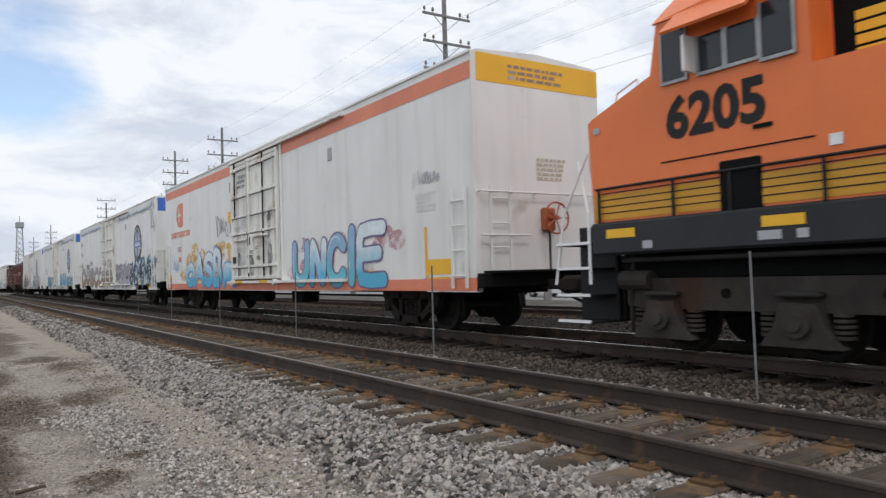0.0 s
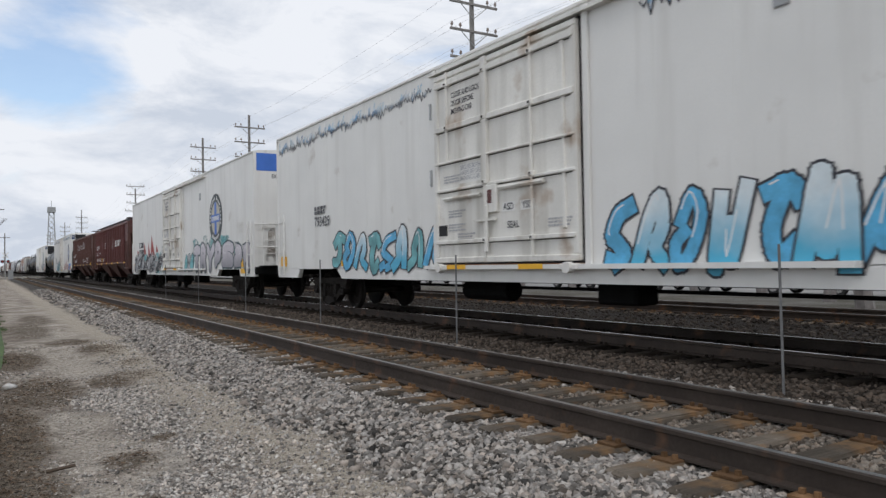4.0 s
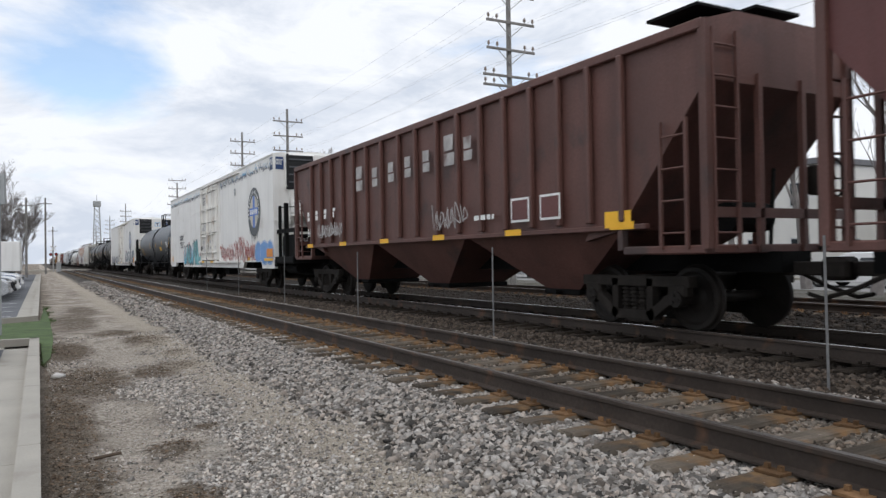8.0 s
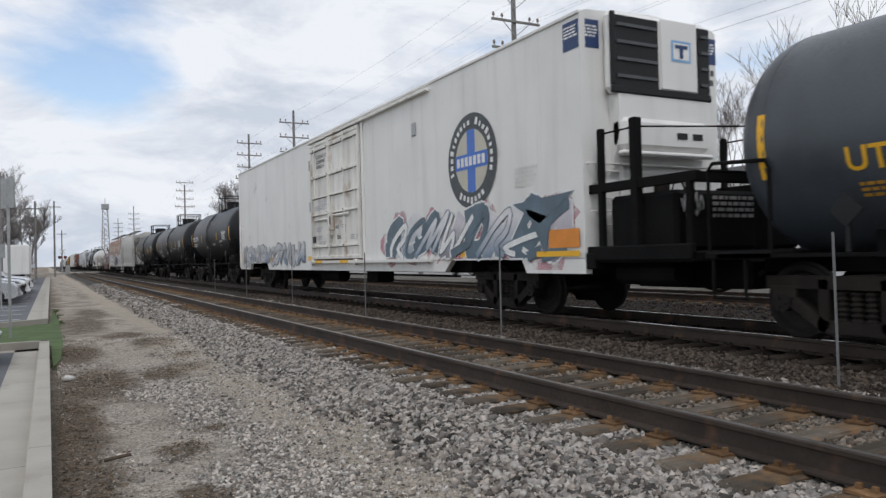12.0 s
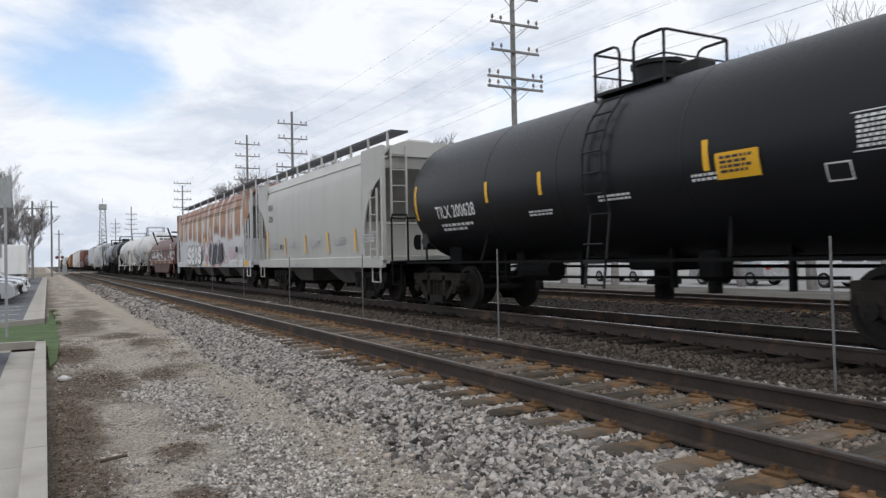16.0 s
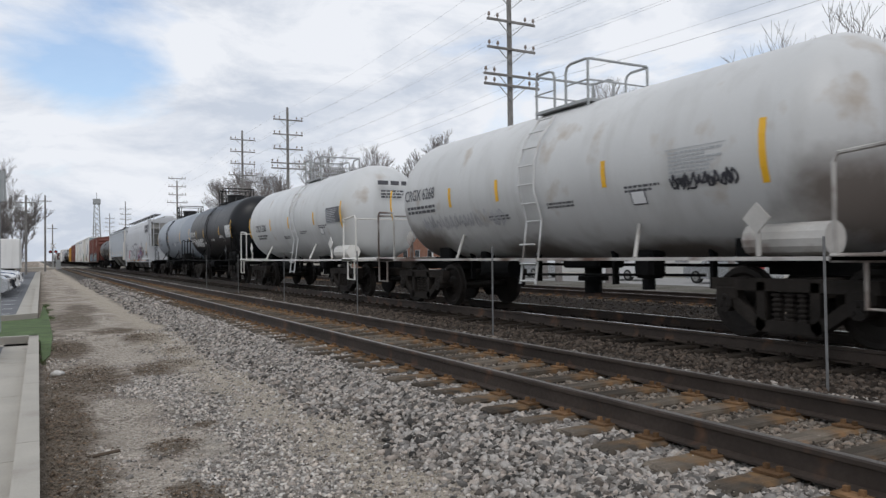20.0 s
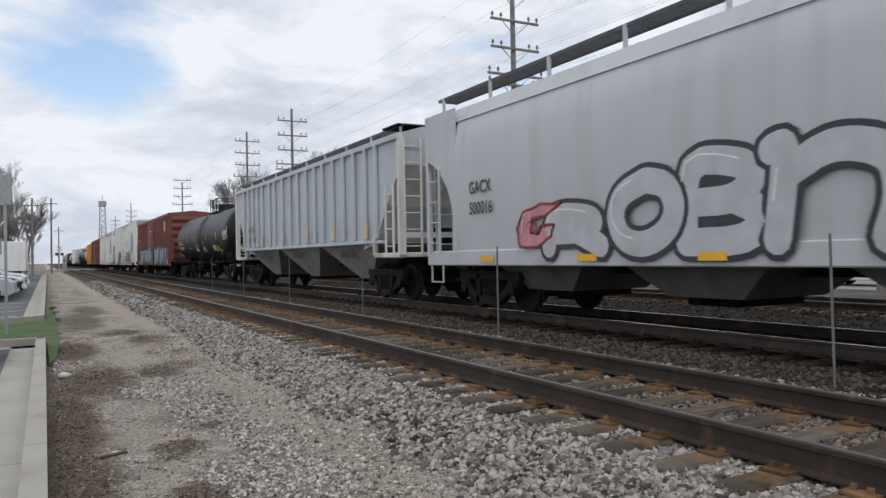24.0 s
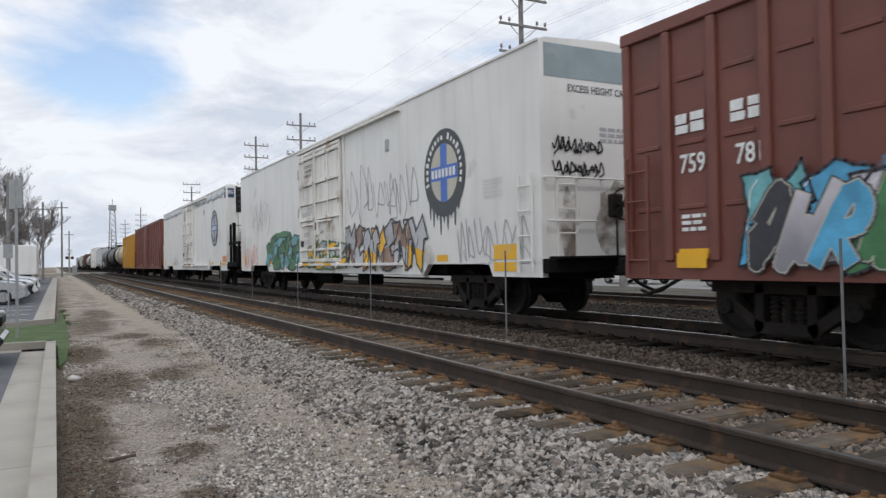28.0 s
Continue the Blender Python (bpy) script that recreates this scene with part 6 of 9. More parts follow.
def tank_car(head, tail, label, paint, r=1.42, cz=2.5, stripes=4, bands=(), rails_paint="black paint", seed=0, platform="under steel", dome=True, inset=0.85, lad=0.0, tall=0.72, tail_inset=None, plat=0.8):
    car, h = new_car("tank_car", head, tail, label, "railway car")
    t = h - inset
    te = h - (inset if tail_inset is None else tail_inset)
    dish = [(0.8 * (1 - math.cos(k * math.pi / 24)), r * math.sin(k * math.pi / 24) + 0.001) for k in range(13)]
    prof = [(-t + d, q) for d, q in dish] + [(0.0, r)] + [(te - d, q) for d, q in dish[::-1]]
    car["shell_end"] = t
    part("shell", Shape().turned(prof, "y", (0, 0, cz), 48), paint, car, smooth=True)
    weld = Shape()
    for y in (-t + 0.82, -t / 3, 0.55, t / 3 + 0.6, te - 0.82):
        weld.turned([(y - 0.02, r + 0.001), (y, r + 0.007), (y + 0.02, r + 0.001)], "y", (0, 0, cz), 48)
    part("weld_seams", weld, paint, car, smooth=True)["kind"] = "stuff"
    for y in (-t + 1.6, t - 1.6):
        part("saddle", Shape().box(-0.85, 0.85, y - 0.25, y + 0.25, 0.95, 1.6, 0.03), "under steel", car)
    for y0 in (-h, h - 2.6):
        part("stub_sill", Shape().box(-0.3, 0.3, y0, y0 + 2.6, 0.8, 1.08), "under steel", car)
    part("side_rail", Shape().box(-1.45, -1.4, -h + 0.2, h - 0.2, 1.0, 1.045), platform, car)
    part("side_rail", Shape().box(1.36, 1.46, -h + 0.2, h - 0.2, 0.98, 1.06), platform, car)
    for y in (-t * 0.45, t * 0.45):
        part("rail_brace", Shape().rod((-1.4, y, 1.04), (-1.05, y + 0.25, 1.6), 0.03), platform, car)
    for sgn in (-1, 1):
        y = sgn * h
        part("end_platform", Shape().box(-1.45, 1.45, min(y, y - sgn * 1.0), max(y, y - sgn * 1.0), 0.98, 1.08, 0.02), platform, car)
        for x in (-1.4, 1.4):
            part("hand_rail", Shape().pipe([(x, y - sgn * 0.95, 1.05), (x, y - sgn * 0.95, 2.05), (x, y - sgn * 0.9, 2.15), (x, y - sgn * 0.12, 2.2), (x, y - sgn * 0.05, 2.12), (x, y - sgn * 0.05, 1.05)], 0.025), platform, car)
        part("hand_rail", Shape().pipe([(-1.4, y - sgn * 0.05, 2.12), (1.4, y - sgn * 0.05, 2.12)], 0.022), platform, car)
        part("sill_step", Shape().pipe([(-1.42, y - sgn * 0.6, 1.0), (-1.42, y - sgn * 0.6, 0.5), (-1.42, y - sgn * 0.12, 0.5), (-1.42, y - sgn * 0.12, 1.0)], 0.025), platform, car)
        coupler(car, y + sgn * 0.4, sgn < 0)
        bogie(car, sgn * (h - 1.75))
        pl = Shape().prism([(y - sgn * 1.9 - 0.19, 1.5), (y - sgn * 1.9, 1.31), (y - sgn * 1.9 + 0.19, 1.5), (y - sgn * 1.9, 1.69)], "x", -1.44, -1.42)
        part("placard_holder", pl.rod((-1.4, y - sgn * 1.9, 1.05), (-1.4, y - sgn * 1.9, 1.35), 0.03), "black paint" if platform == "under steel" else platform, car)
    part("air_reservoir", Shape().rod((-1.0, -h + 1.2, 1.25), (-1.0, -h + 2.3, 1.25), 0.2, 14), "under steel" if platform == "under steel" else platform, car)
    hand_brake(car, 0.9, -h + 0.1, 2.0)
    # manway platform with railings, fittings and the side ladder
    pl = Shape()
    pl.box(-0.7, 0.7, -lad - plat, -lad + plat, cz + r - 0.1, cz + r - 0.05)
    part("top_platform", pl, rails_paint, car)
    if dome:
        part("manway", Shape().turned([(0, 0.42), (0.32, 0.42), (0.34, 0.46), (0.4, 0.46), (0.42, 0.1)], "z", (0, -lad, cz + r - 0.05), 20), rails_paint, car, smooth=True)
        part("valve_housing", Shape().box(-0.2, 0.2, -lad - 1.0, -lad - 0.6, cz + r - 0.08, cz + r + 0.2, 0.03), rails_paint, car)
    zt = cz + r - 0.1
    for sgn in (-1, 1):
        y0, y1 = -lad + sgn * 0.16, -lad + sgn * plat
        loop = [(-0.7, y0, zt), (-0.7, y0, zt + tall - 0.14), (-0.7, y0 + sgn * 0.04, zt + tall - 0.04), (-0.7, y0 + sgn * 0.14, zt + tall), (-0.7, y1 - sgn * 0.06, zt + tall), (-0.64, y1, zt + tall)]
        part("top_rail", Shape().pipe(loop + [(-x, y, z) for x, y, z in loop[::-1]], 0.024), rails_paint, car)
        part("mid_rail", Shape().pipe([(-0.7, y0, zt + tall * 0.5), (-0.7, y1, zt + tall * 0.5), (0.7, y1, zt + tall * 0.5), (0.7, y0, zt + tall * 0.5)], 0.016), rails_paint, car)
        for x in (-0.68, 0.68):
            part("rail_post", Shape().rod((x, y1 - sgn * 0.02, zt - 0.15), (x, y1 - sgn * 0.02, zt + tall), 0.024), rails_paint, car)
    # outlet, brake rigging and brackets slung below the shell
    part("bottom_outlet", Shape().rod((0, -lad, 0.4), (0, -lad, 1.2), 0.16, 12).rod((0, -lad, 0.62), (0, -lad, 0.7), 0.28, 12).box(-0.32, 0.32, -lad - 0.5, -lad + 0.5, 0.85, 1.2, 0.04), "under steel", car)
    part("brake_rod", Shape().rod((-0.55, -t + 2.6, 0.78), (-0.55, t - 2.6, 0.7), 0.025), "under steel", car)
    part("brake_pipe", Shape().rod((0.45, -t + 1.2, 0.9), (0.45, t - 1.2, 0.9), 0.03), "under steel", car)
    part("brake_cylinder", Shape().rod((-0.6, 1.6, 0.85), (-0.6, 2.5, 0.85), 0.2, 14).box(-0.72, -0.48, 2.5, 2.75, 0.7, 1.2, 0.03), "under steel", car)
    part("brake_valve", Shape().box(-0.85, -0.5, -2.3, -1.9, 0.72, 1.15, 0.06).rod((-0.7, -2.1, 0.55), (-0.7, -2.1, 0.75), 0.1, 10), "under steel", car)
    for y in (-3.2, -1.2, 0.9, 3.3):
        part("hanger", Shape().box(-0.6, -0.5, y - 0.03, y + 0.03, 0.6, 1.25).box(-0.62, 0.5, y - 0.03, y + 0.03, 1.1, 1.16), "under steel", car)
    ladp = paint if rails_paint != "black paint" else rails_paint
    ld = part("ladder", Shape().box(-1.47, -1.44, -lad - 0.24, -lad + 0.24, 0.98, 1.04), ladp, car)
    for y in (-lad - 0.22, -lad + 0.22):
        part("stile", Shape().pipe([(-1.46, y, 0.6)] + [(-(r + 0.09) * math.cos(w), y, cz + (r + 0.09) * math.sin(w)) for w in (-0.5, -0.15, 0.2, 0.5, 0.85)], 0.02), ladp, ld)
    rung = Shape().rod((0, -0.22, 0), (0, 0.22, 0), 0.016).mesh("rung", M[paint if rails_paint != "black paint" else rails_paint])
    for z in (0.65, 0.95, 1.28):
        part("rung", rung, None, ld, at=(-1.46, -lad, z))
    for w in (-0.5, -0.28, -0.06, 0.16, 0.38, 0.6, 0.82):
        part("rung", rung, None, ld, at=(-(r + 0.09) * math.cos(w), -lad, cz + (r + 0.09) * math.sin(w)))
    put = on_tank(r + 0.006, cz)
    for i, a in enumerate(bands):
        hgt = 0.8 if i in (0, len(bands) - 1) else 0.42
        patch(car, "reflector", a - 0.05, a + 0.05, cz - 0.3 - (hgt - 0.42) / 2, cz + 0.1 + (hgt - 0.42) / 2, put, "yellow paint")
    return car, t, r, cz


def boxcar(head, tail, label, paint, eave=4.55, seed=0, ribs=17, door_at=0.0):
    car, h = new_car("boxcar", head, tail, label, "railway car")
    W = 1.5
    part("body", Shape().prism([(-W, 1.0), (W, 1.0), (W, eave), (0, eave + 0.16), (-W, eave)], "y", -h, h), paint, car)
    part("top_chord", Shape().box(-W - 0.06, -W + 0.05, -h, h, eave - 0.16, eave + 0.02, 0.015), paint, car)
    part("side_sill", Shape().prism([(-h, 0.8), (h, 0.8), (h, 1.03), (-h, 1.03)], "x", -W - 0.03, -W + 0.1), paint, car)
    post = Shape().box(-0.07, 0.02, -0.07, 0.07, 1.03, eave - 0.16, 0.025).mesh("side_post", M[paint])
    for i in range(ribs):
        y = -h + 0.1 + (2 * h - 0.2) * i / (ribs - 1)
        if not door_at - 1.6 < y < door_at + 1.6:
            part("side_post", post, None, car, at=(-W, y, 0))
            for z in (1.75, 2.6, 3.45):
                if i < ribs - 1:
                    part("panel_bead", Shape().box(-W - 0.02, -W + 0.01, y + 0.16, y + (2 * h - 0.2) / (ribs - 1) - 0.16, z - 0.035, z + 0.035, 0.015), paint, car)
    dr = part("door", Shape().box(-W - 0.12, -W, door_at - 1.55, door_at + 1.55, 1.08, eave - 0.25, 0.02), paint, car)
    for z in (1.7, 2.4, 3.1, 3.8):
        part("door_rib", Shape().box(-W - 0.16, -W - 0.11, door_at - 1.5, door_at + 1.5, z - 0.06, z + 0.06, 0.02), paint, dr)
    part("lock_bar", Shape().rod((-W - 0.18, door_at - 1.2, 1.1), (-W - 0.18, door_at - 1.2, eave - 0.3), 0.03), paint, dr)
    part("door_rail", Shape().box(-W - 0.16, -W, door_at - 1.7, door_at + 5.0, 0.98, 1.06), paint, car)
    for sgn in (-1, 1):
        y = sgn * h
        for k in range(6):
            z = 1.15 + k * (eave - 1.3) / 6
            part("end_corrugation", Shape().prism([(y, z), (y + sgn * 0.1, z + 0.16), (y + sgn * 0.1, z + 0.3), (y, z + 0.4)], "x", -W + 0.12, W - 0.12), paint, car)
        ladder(car, paint, (-W - 0.1, y - sgn * 0.35, 0), 0.42, 0.85, 2.5)
        ladder(car, paint, (-W + 0.4, y + sgn * 0.12, 0), 0.42, 0.9, 2.5, "x")
        part("end_sill", Shape().box(-W, W, min(y, y + sgn * 0.2), max(y, y + sgn * 0.2), 0.85, 1.1, 0.02), "under steel", car)
        coupler(car, y + sgn * 0.45, sgn < 0)
        bogie(car, sgn * (h - 2.3))
    part("underframe", Shape().box(-0.35, 0.35, -h + 0.3, h - 0.3, 0.72, 1.02).box(-1.2, 1.2, -h + 4, h - 4, 0.85, 1.03), "under steel", car)
    part("brake_reservoir", Shape().rod((-0.8, 1.2, 0.62), (-0.8, 2.6, 0.62), 0.22, 14), "under steel", car)
    part("brake_valve", Shape().box(-1.1, -0.5, -2.4, -1.5, 0.4, 0.9, 0.05), "under steel", car)
    part("brake_rod", Shape().rod((-0.6, -h + 4, 0.6), (-0.6, h - 4, 0.6), 0.03), "under steel", car)
    for y in (-4, 0, 4):
        part("cross_bearer", Shape().box(-1.4, 1.4, y - 0.1, y + 0.1, 0.55, 0.95), "under steel", car)
    hand_brake(car, 0.6, -h - 0.1, 2.0)
    for i in range(5):
        y = -h + 1.3 + (2 * h - 2.6) * i / 4
        patch(car, "reflector", -y - 0.25, -y + 0.25, 1.07, 1.2, on_side(-W - 0.03), "yellow paint")
    return car, h, W, eave


def coil_car(head, tail, label):
    car, h = new_car("coil_car", head, tail, label, "railway car")
    W = 1.5
    part("deck", Shape().box(-W, W, -h, h, 1.1, 1.4, 0.02), "coil paint", car)
    part("side_sill", Shape().prism([(-h + 3.4, 0.52), (h - 3.4, 0.52), (h - 2.5, 1.12), (-h + 2.5, 1.12)], "x", -W + 0.05, -W + 0.2), "brown paint", car)
    part("side_sill", Shape().prism([(-h + 3.4, 0.52), (h - 3.4, 0.52), (h - 2.5, 1.12), (-h + 2.5, 1.12)], "x", W - 0.2, W - 0.05), "under steel", car)
    part("white_edge", Shape().box(-W - 0.012, -W, -h, h, 1.36, 1.38), "dingy white paint", car)
    # one long rounded cover
    sec = [(-W + 0.05, 1.4), (-W + 0.05, 2.1)]
    for i in range(1, 9):
        w = math.radians(180 - i * 20)
        sec.append((1.45 * math.cos(w), 2.1 + 0.95 * math.sin(w)))
    sec += [(W - 0.05, 2.1), (W - 0.05, 1.4)]
    hood = part("cover", Shape().prism(sec, "y", -h + 0.45, h - 0.45), "coil paint", car, "dark red rounded steel cover", smooth=True)
    part("cover_rim", Shape().box(-W + 0.0, -W + 0.06, -h + 0.45, h - 0.45, 2.03, 2.09), "coil paint", hood)
    part("ridge_beam", Shape().box(-0.25, 0.25, -h + 1.2, h - 1.2, 3.02, 3.14, 0.02), "coil paint", hood)
    for y in (-3.94, 3.67):
        part("lifting_guide", Shape().prism([(-1.25, 2.55), (-1.15, 2.55), (-1.5, 3.55), (-1.6, 3.55)], "y", y - 0.05, y + 0.05).box(-1.3, 0.4, y - 0.04, y + 0.04, 3.2, 3.3), "black paint", hood)
    for y in (0.2, 0.88):
        s = Shape()
        pts = [(0.0, y + 0.28 * math.cos(math.radians(a)), 3.1 + 0.42 * math.sin(math.radians(a))) for a in range(0, 181, 20)]
        part("lifting_lug", s.pipe(pts, 0.09, 8), "black paint", hood)
    part("end_rail", Shape().pipe([(-1.4, -h + 0.1, 1.4), (-1.4, -h + 0.1, 2.3), (1.4, -h + 0.1, 2.3), (1.4, -h + 0.1, 1.4)], 0.025), "coil paint", car)
    for sgn in (-1, 1):
        coupler(car, sgn * (h + 0.45), sgn < 0)
        bogie(car, sgn * (h - 1.75))
        ladder(car, "coil paint", (-W - 0.03, sgn * (h - 0.3), 0), 0.4, 0.5, 1.4)
    part("centre_sill", Shape().box(-0.35, 0.35, -h - 0.2, h + 0.2, 0.75, 1.1), "under steel", car)
    hand_brake(car, 0.8, -h, 1.9)
    put = on_side(-W + 0.043)
    lettering(car, "COIL CAR", -5.15, 1.58, 0.6, put, "letter white", 1.05)
    tag_scrawl(car, -1.2, 1.72, 0.45, 0.3, put, "letter white", 11)
    patch(car, "underline", -0.9, 0.5, 1.72, 1.77, put, "letter white")
    lettering(car, "XL", -0.3, 1.75, 0.42, put, "letter white", 1.0)
    patch(car, "number_strip", -5.35, -3.75, 1.13, 1.29, on_side(-W - 0.006), "black paint")
    lettering(car, "WFRX 382561", -5.3, 1.15, 0.12, on_side(-W - 0.009), "letter white")
    round_badge(car, 4.5, 1.98, 0.47, put, colours=("letter white", "coil paint", "letter white", "coil paint"), rings=0.42)
    tag_scrawl(car, 5.1, 1.7, 1.0, 0.45, put, "white spray", 12)
    for k in range(5):
        bar_text(car, -h + 5.0 + 1.6 * k, 1.5 + 0.12 * (k % 2), 0.9, 0.05, put, "letter white", 2, k)
        patch(car, "reflector", -h + 1.5 + 2.3 * k, -h + 1.95 + 2.3 * k, 1.18, 1.28, on_side(-W - 0.008), "yellow paint")
    return car


def locomotive(nose, tail):
    """A six-axle road engine, cab end towards the cars; local y runs from the nose (0) to the far end (negative)."""
    car = thing("locomotive", (TRACK_B, nose, RAIL_B), "orange and black diesel locomotive with yellow bands", "locomotive", "freight train engines")
    CARS.append((car, nose))
    W, L = 1.5, nose - tail
    nose_sec = [(0.0, 1.75), (0.06, 3.15), (-0.02, 3.2), (-1.07, 3.57), (-1.2, 4.22), (-3.17, 4.4), (-3.2, 3.2), (-4.3, 3.2), (-4.3, 1.75)]
    part("cab", Shape().prism(nose_sec, "x", -1.42, 1.42), "orange paint", car)
    part("cab_roof", Shape().prism([(-1.45, 4.2), (1.45, 4.2), (1.0, 4.6), (-1.0, 4.6)], "y", -3.25, -1.15), "orange paint", car)
    part("long_hood", Shape().prism([(-1.0, 1.75), (1.0, 1.75), (1.0, 4.3), (0.7, 4.6), (-0.7, 4.6), (-1.0, 4.3)], "y", -L + 1.0, -3.1), "orange paint", car)
    part("frame", Shape().box(-W, W, -L, 0, 1.3, 1.74, 0.03), "frame grey", car, "black side frame of the engine")
    put = on_side(-1.43)
    patch(car, "air_intake", 3.22, 4.3, 3.22, 4.3, on_side(-1.006), "under steel", "dark recessed intake behind the cab")
    for k in range(4):
        patch(car, "yellow_bar", 3.45, 3.85, 3.24 + 0.13 * k, 3.34 + 0.13 * k, on_side(-1.012), "yellow paint")
    part("under_frame", Shape().box(-1.05, 1.05, -L + 0.3, -0.2, 0.98, 1.31), "under steel", car)
    part("side_pipe", Shape().pipe([(-1.3, -0.4, 1.22), (-1.3, -6.5, 1.22), (-1.3, -6.8, 1.05), (-1.3, -8.2, 1.05)], 0.035), "loco under", car)
    part("sand_pipe", Shape().pipe([(-1.2, -0.5, 1.3), (-1.22, -0.45, 0.8), (-1.1, -0.35, 0.25)], 0.03), "loco under", car)
    patch(car, "yellow_band", 0.02, 4.3, 1.78, 2.12, put, "band yellow", "yellow band with black lines")
    for z in (1.86, 1.95, 2.04, 2.13):
        patch(car, "band_line", 0.1, 4.3, z, z + 0.015, on_side(-1.434), "black paint")
    patch(car, "yellow_band", 4.3, L - 1.2, 1.78, 2.12, on_side(-1.006), "band yellow")
    patch(car, "hood_stripe", 4.35, L - 1.2, 3.7, 4.1, on_side(-1.006), "black paint")
    for k in range(3):
        patch(car, "hood_band", 4.6 + k * 0.9, 5.2 + k * 0.9, 3.4, 3.75, on_side(-1.01), "yellow paint")
    lettering(car, "6205", 1.3, 2.72, 0.5, put, "black paint", 1.0, "road_number")
    part("battery_door", Shape().box(-1.46, -1.4, -2.58, -2.05, 1.72, 2.32, 0.02), "under steel", car)
    part("door_outline", Shape().box(-1.43, -1.415, -3.2, -1.2, 2.42, 2.436), "under steel", car)
    for a0, a1, z0, z1, bars in ((1.3, 1.64, 3.42, 4.05, ()), (1.84, 2.6, 3.42, 3.86, (2.2,)), (2.66, 3.02, 3.38, 4.0, ())):
        win = part("side_window", Shape().box(-1.45, -1.40, -a1, -a0, z0, z1, 0.015), "glass dark", car, "dark cab window")
        trim = Shape().box(-1.462, -1.43, -a1 - 0.03, -a0 + 0.03, z0 - 0.04, z0).box(-1.462, -1.43, -a0, -a0 + 0.03, z0, z1).box(-1.462, -1.43, -a1 - 0.03, -a1, z0, z1)
        for a in bars:
            trim.box(-1.465, -1.44, -a - 0.035, -a + 0.035, z0, z1)
        part("window_frame", trim, "galvanised", win)
    part("sun_shade", Shape().prism([(-1.42, 4.24), (-1.42, 4.2), (-1.72, 3.92), (-1.74, 3.95)], "y", -2.66, -1.5), "orange paint", car)
    part("mirror", Shape().box(-1.68, -1.44, -1.8, -1.76, 3.42, 3.86, 0.01), "white paint", car)
    for a, z, wd, ht, mat in ((0.05, 2.98, 0.12, 0.08, "grey panel"), (3.35, 2.3, 0.14, 0.12, "letter white"), (2.5, 2.62, 0.24, 0.05, "under steel"), (0.92, 1.36, 0.16, 0.1, "grey panel"), (2.55, 1.38, 0.28, 0.1, "grey panel"), (3.0, 1.38, 0.13, 0.1, "grey panel")):
        patch(car, "small_plate", a, a + wd, z, z + ht, on_side(-1.436 if z > 1.74 else -W - 0.006), mat)
    part("nose_grab_iron", Shape().pipe([(-1.3, -0.35, 3.33), (-1.3, -0.4, 3.5), (-1.3, -0.75, 3.62), (-1.3, -0.8, 3.48)], 0.015), "white spray", car)
    for k, y in enumerate((-0.3, -2.6, -4.9)):
        patch(car, "reflector", -y, -y + 0.5, 1.52, 1.64, on_side(-W - 0.006), "yellow paint")
    rl = Shape()
    for y in (-0.15, -1.4, -2.2, -3.3, -4.4, -6, -8, -10, -12):
        rl.rod((-W + 0.03, y, 1.74), (-W + 0.03, y, 2.2), 0.02)
    rl.rod((-W + 0.03, -0.1, 2.2), (-W + 0.03, -12, 2.2), 0.02)
    part("hand_rail", rl, "black paint", car)
    st = Shape().box(-1.0, -0.9, 0.0, 0.75, 0.35, 1.74, 0.02)
    for z in (0.35, 0.72, 1.1, 1.45):
        st.box(-1.5, -0.9, 0.05, 0.7, z, z + 0.03)
    part("step_well", st, "black paint", car)
    part("step_rail", Shape().pipe([(-1.48, 0.75, 0.9), (-1.48, 0.55, 1.9), (-1.4, 0.1, 2.75), (-1.3, 0.05, 1.9)], 0.022).pipe([(-1.48, 0.05, 0.9), (-1.48, 0.05, 1.9), (-1.2, 0.5, 2.7)], 0.022), "white spray", car, "white painted step handrail")
    part("pilot", Shape().box(-0.88, 1.45, 0.0, 0.3, 0.35, 1.3, 0.03), "black paint", car)
    coupler(car, 0.75, False)
    for k, z in enumerate((0.38, 0.75, 1.13, 1.48)):
        part("step_edge", Shape().box(-1.51, -1.49, 0.05, 0.7, z - 0.02, z + 0.02), "white spray", car)
    part("under_tank", Shape().box(-1.2, 1.2, -L + 6.6, -5.9, 0.7, 1.3, 0.05), "loco under", car)
    part("fuel_tank", Shape().prism([(-1.4, 1.25), (1.4, 1.25), (1.4, 0.75), (1.1, 0.35), (-1.1, 0.35), (-1.4, 0.75)], "y", -14.5, -8.3), "loco under", car)
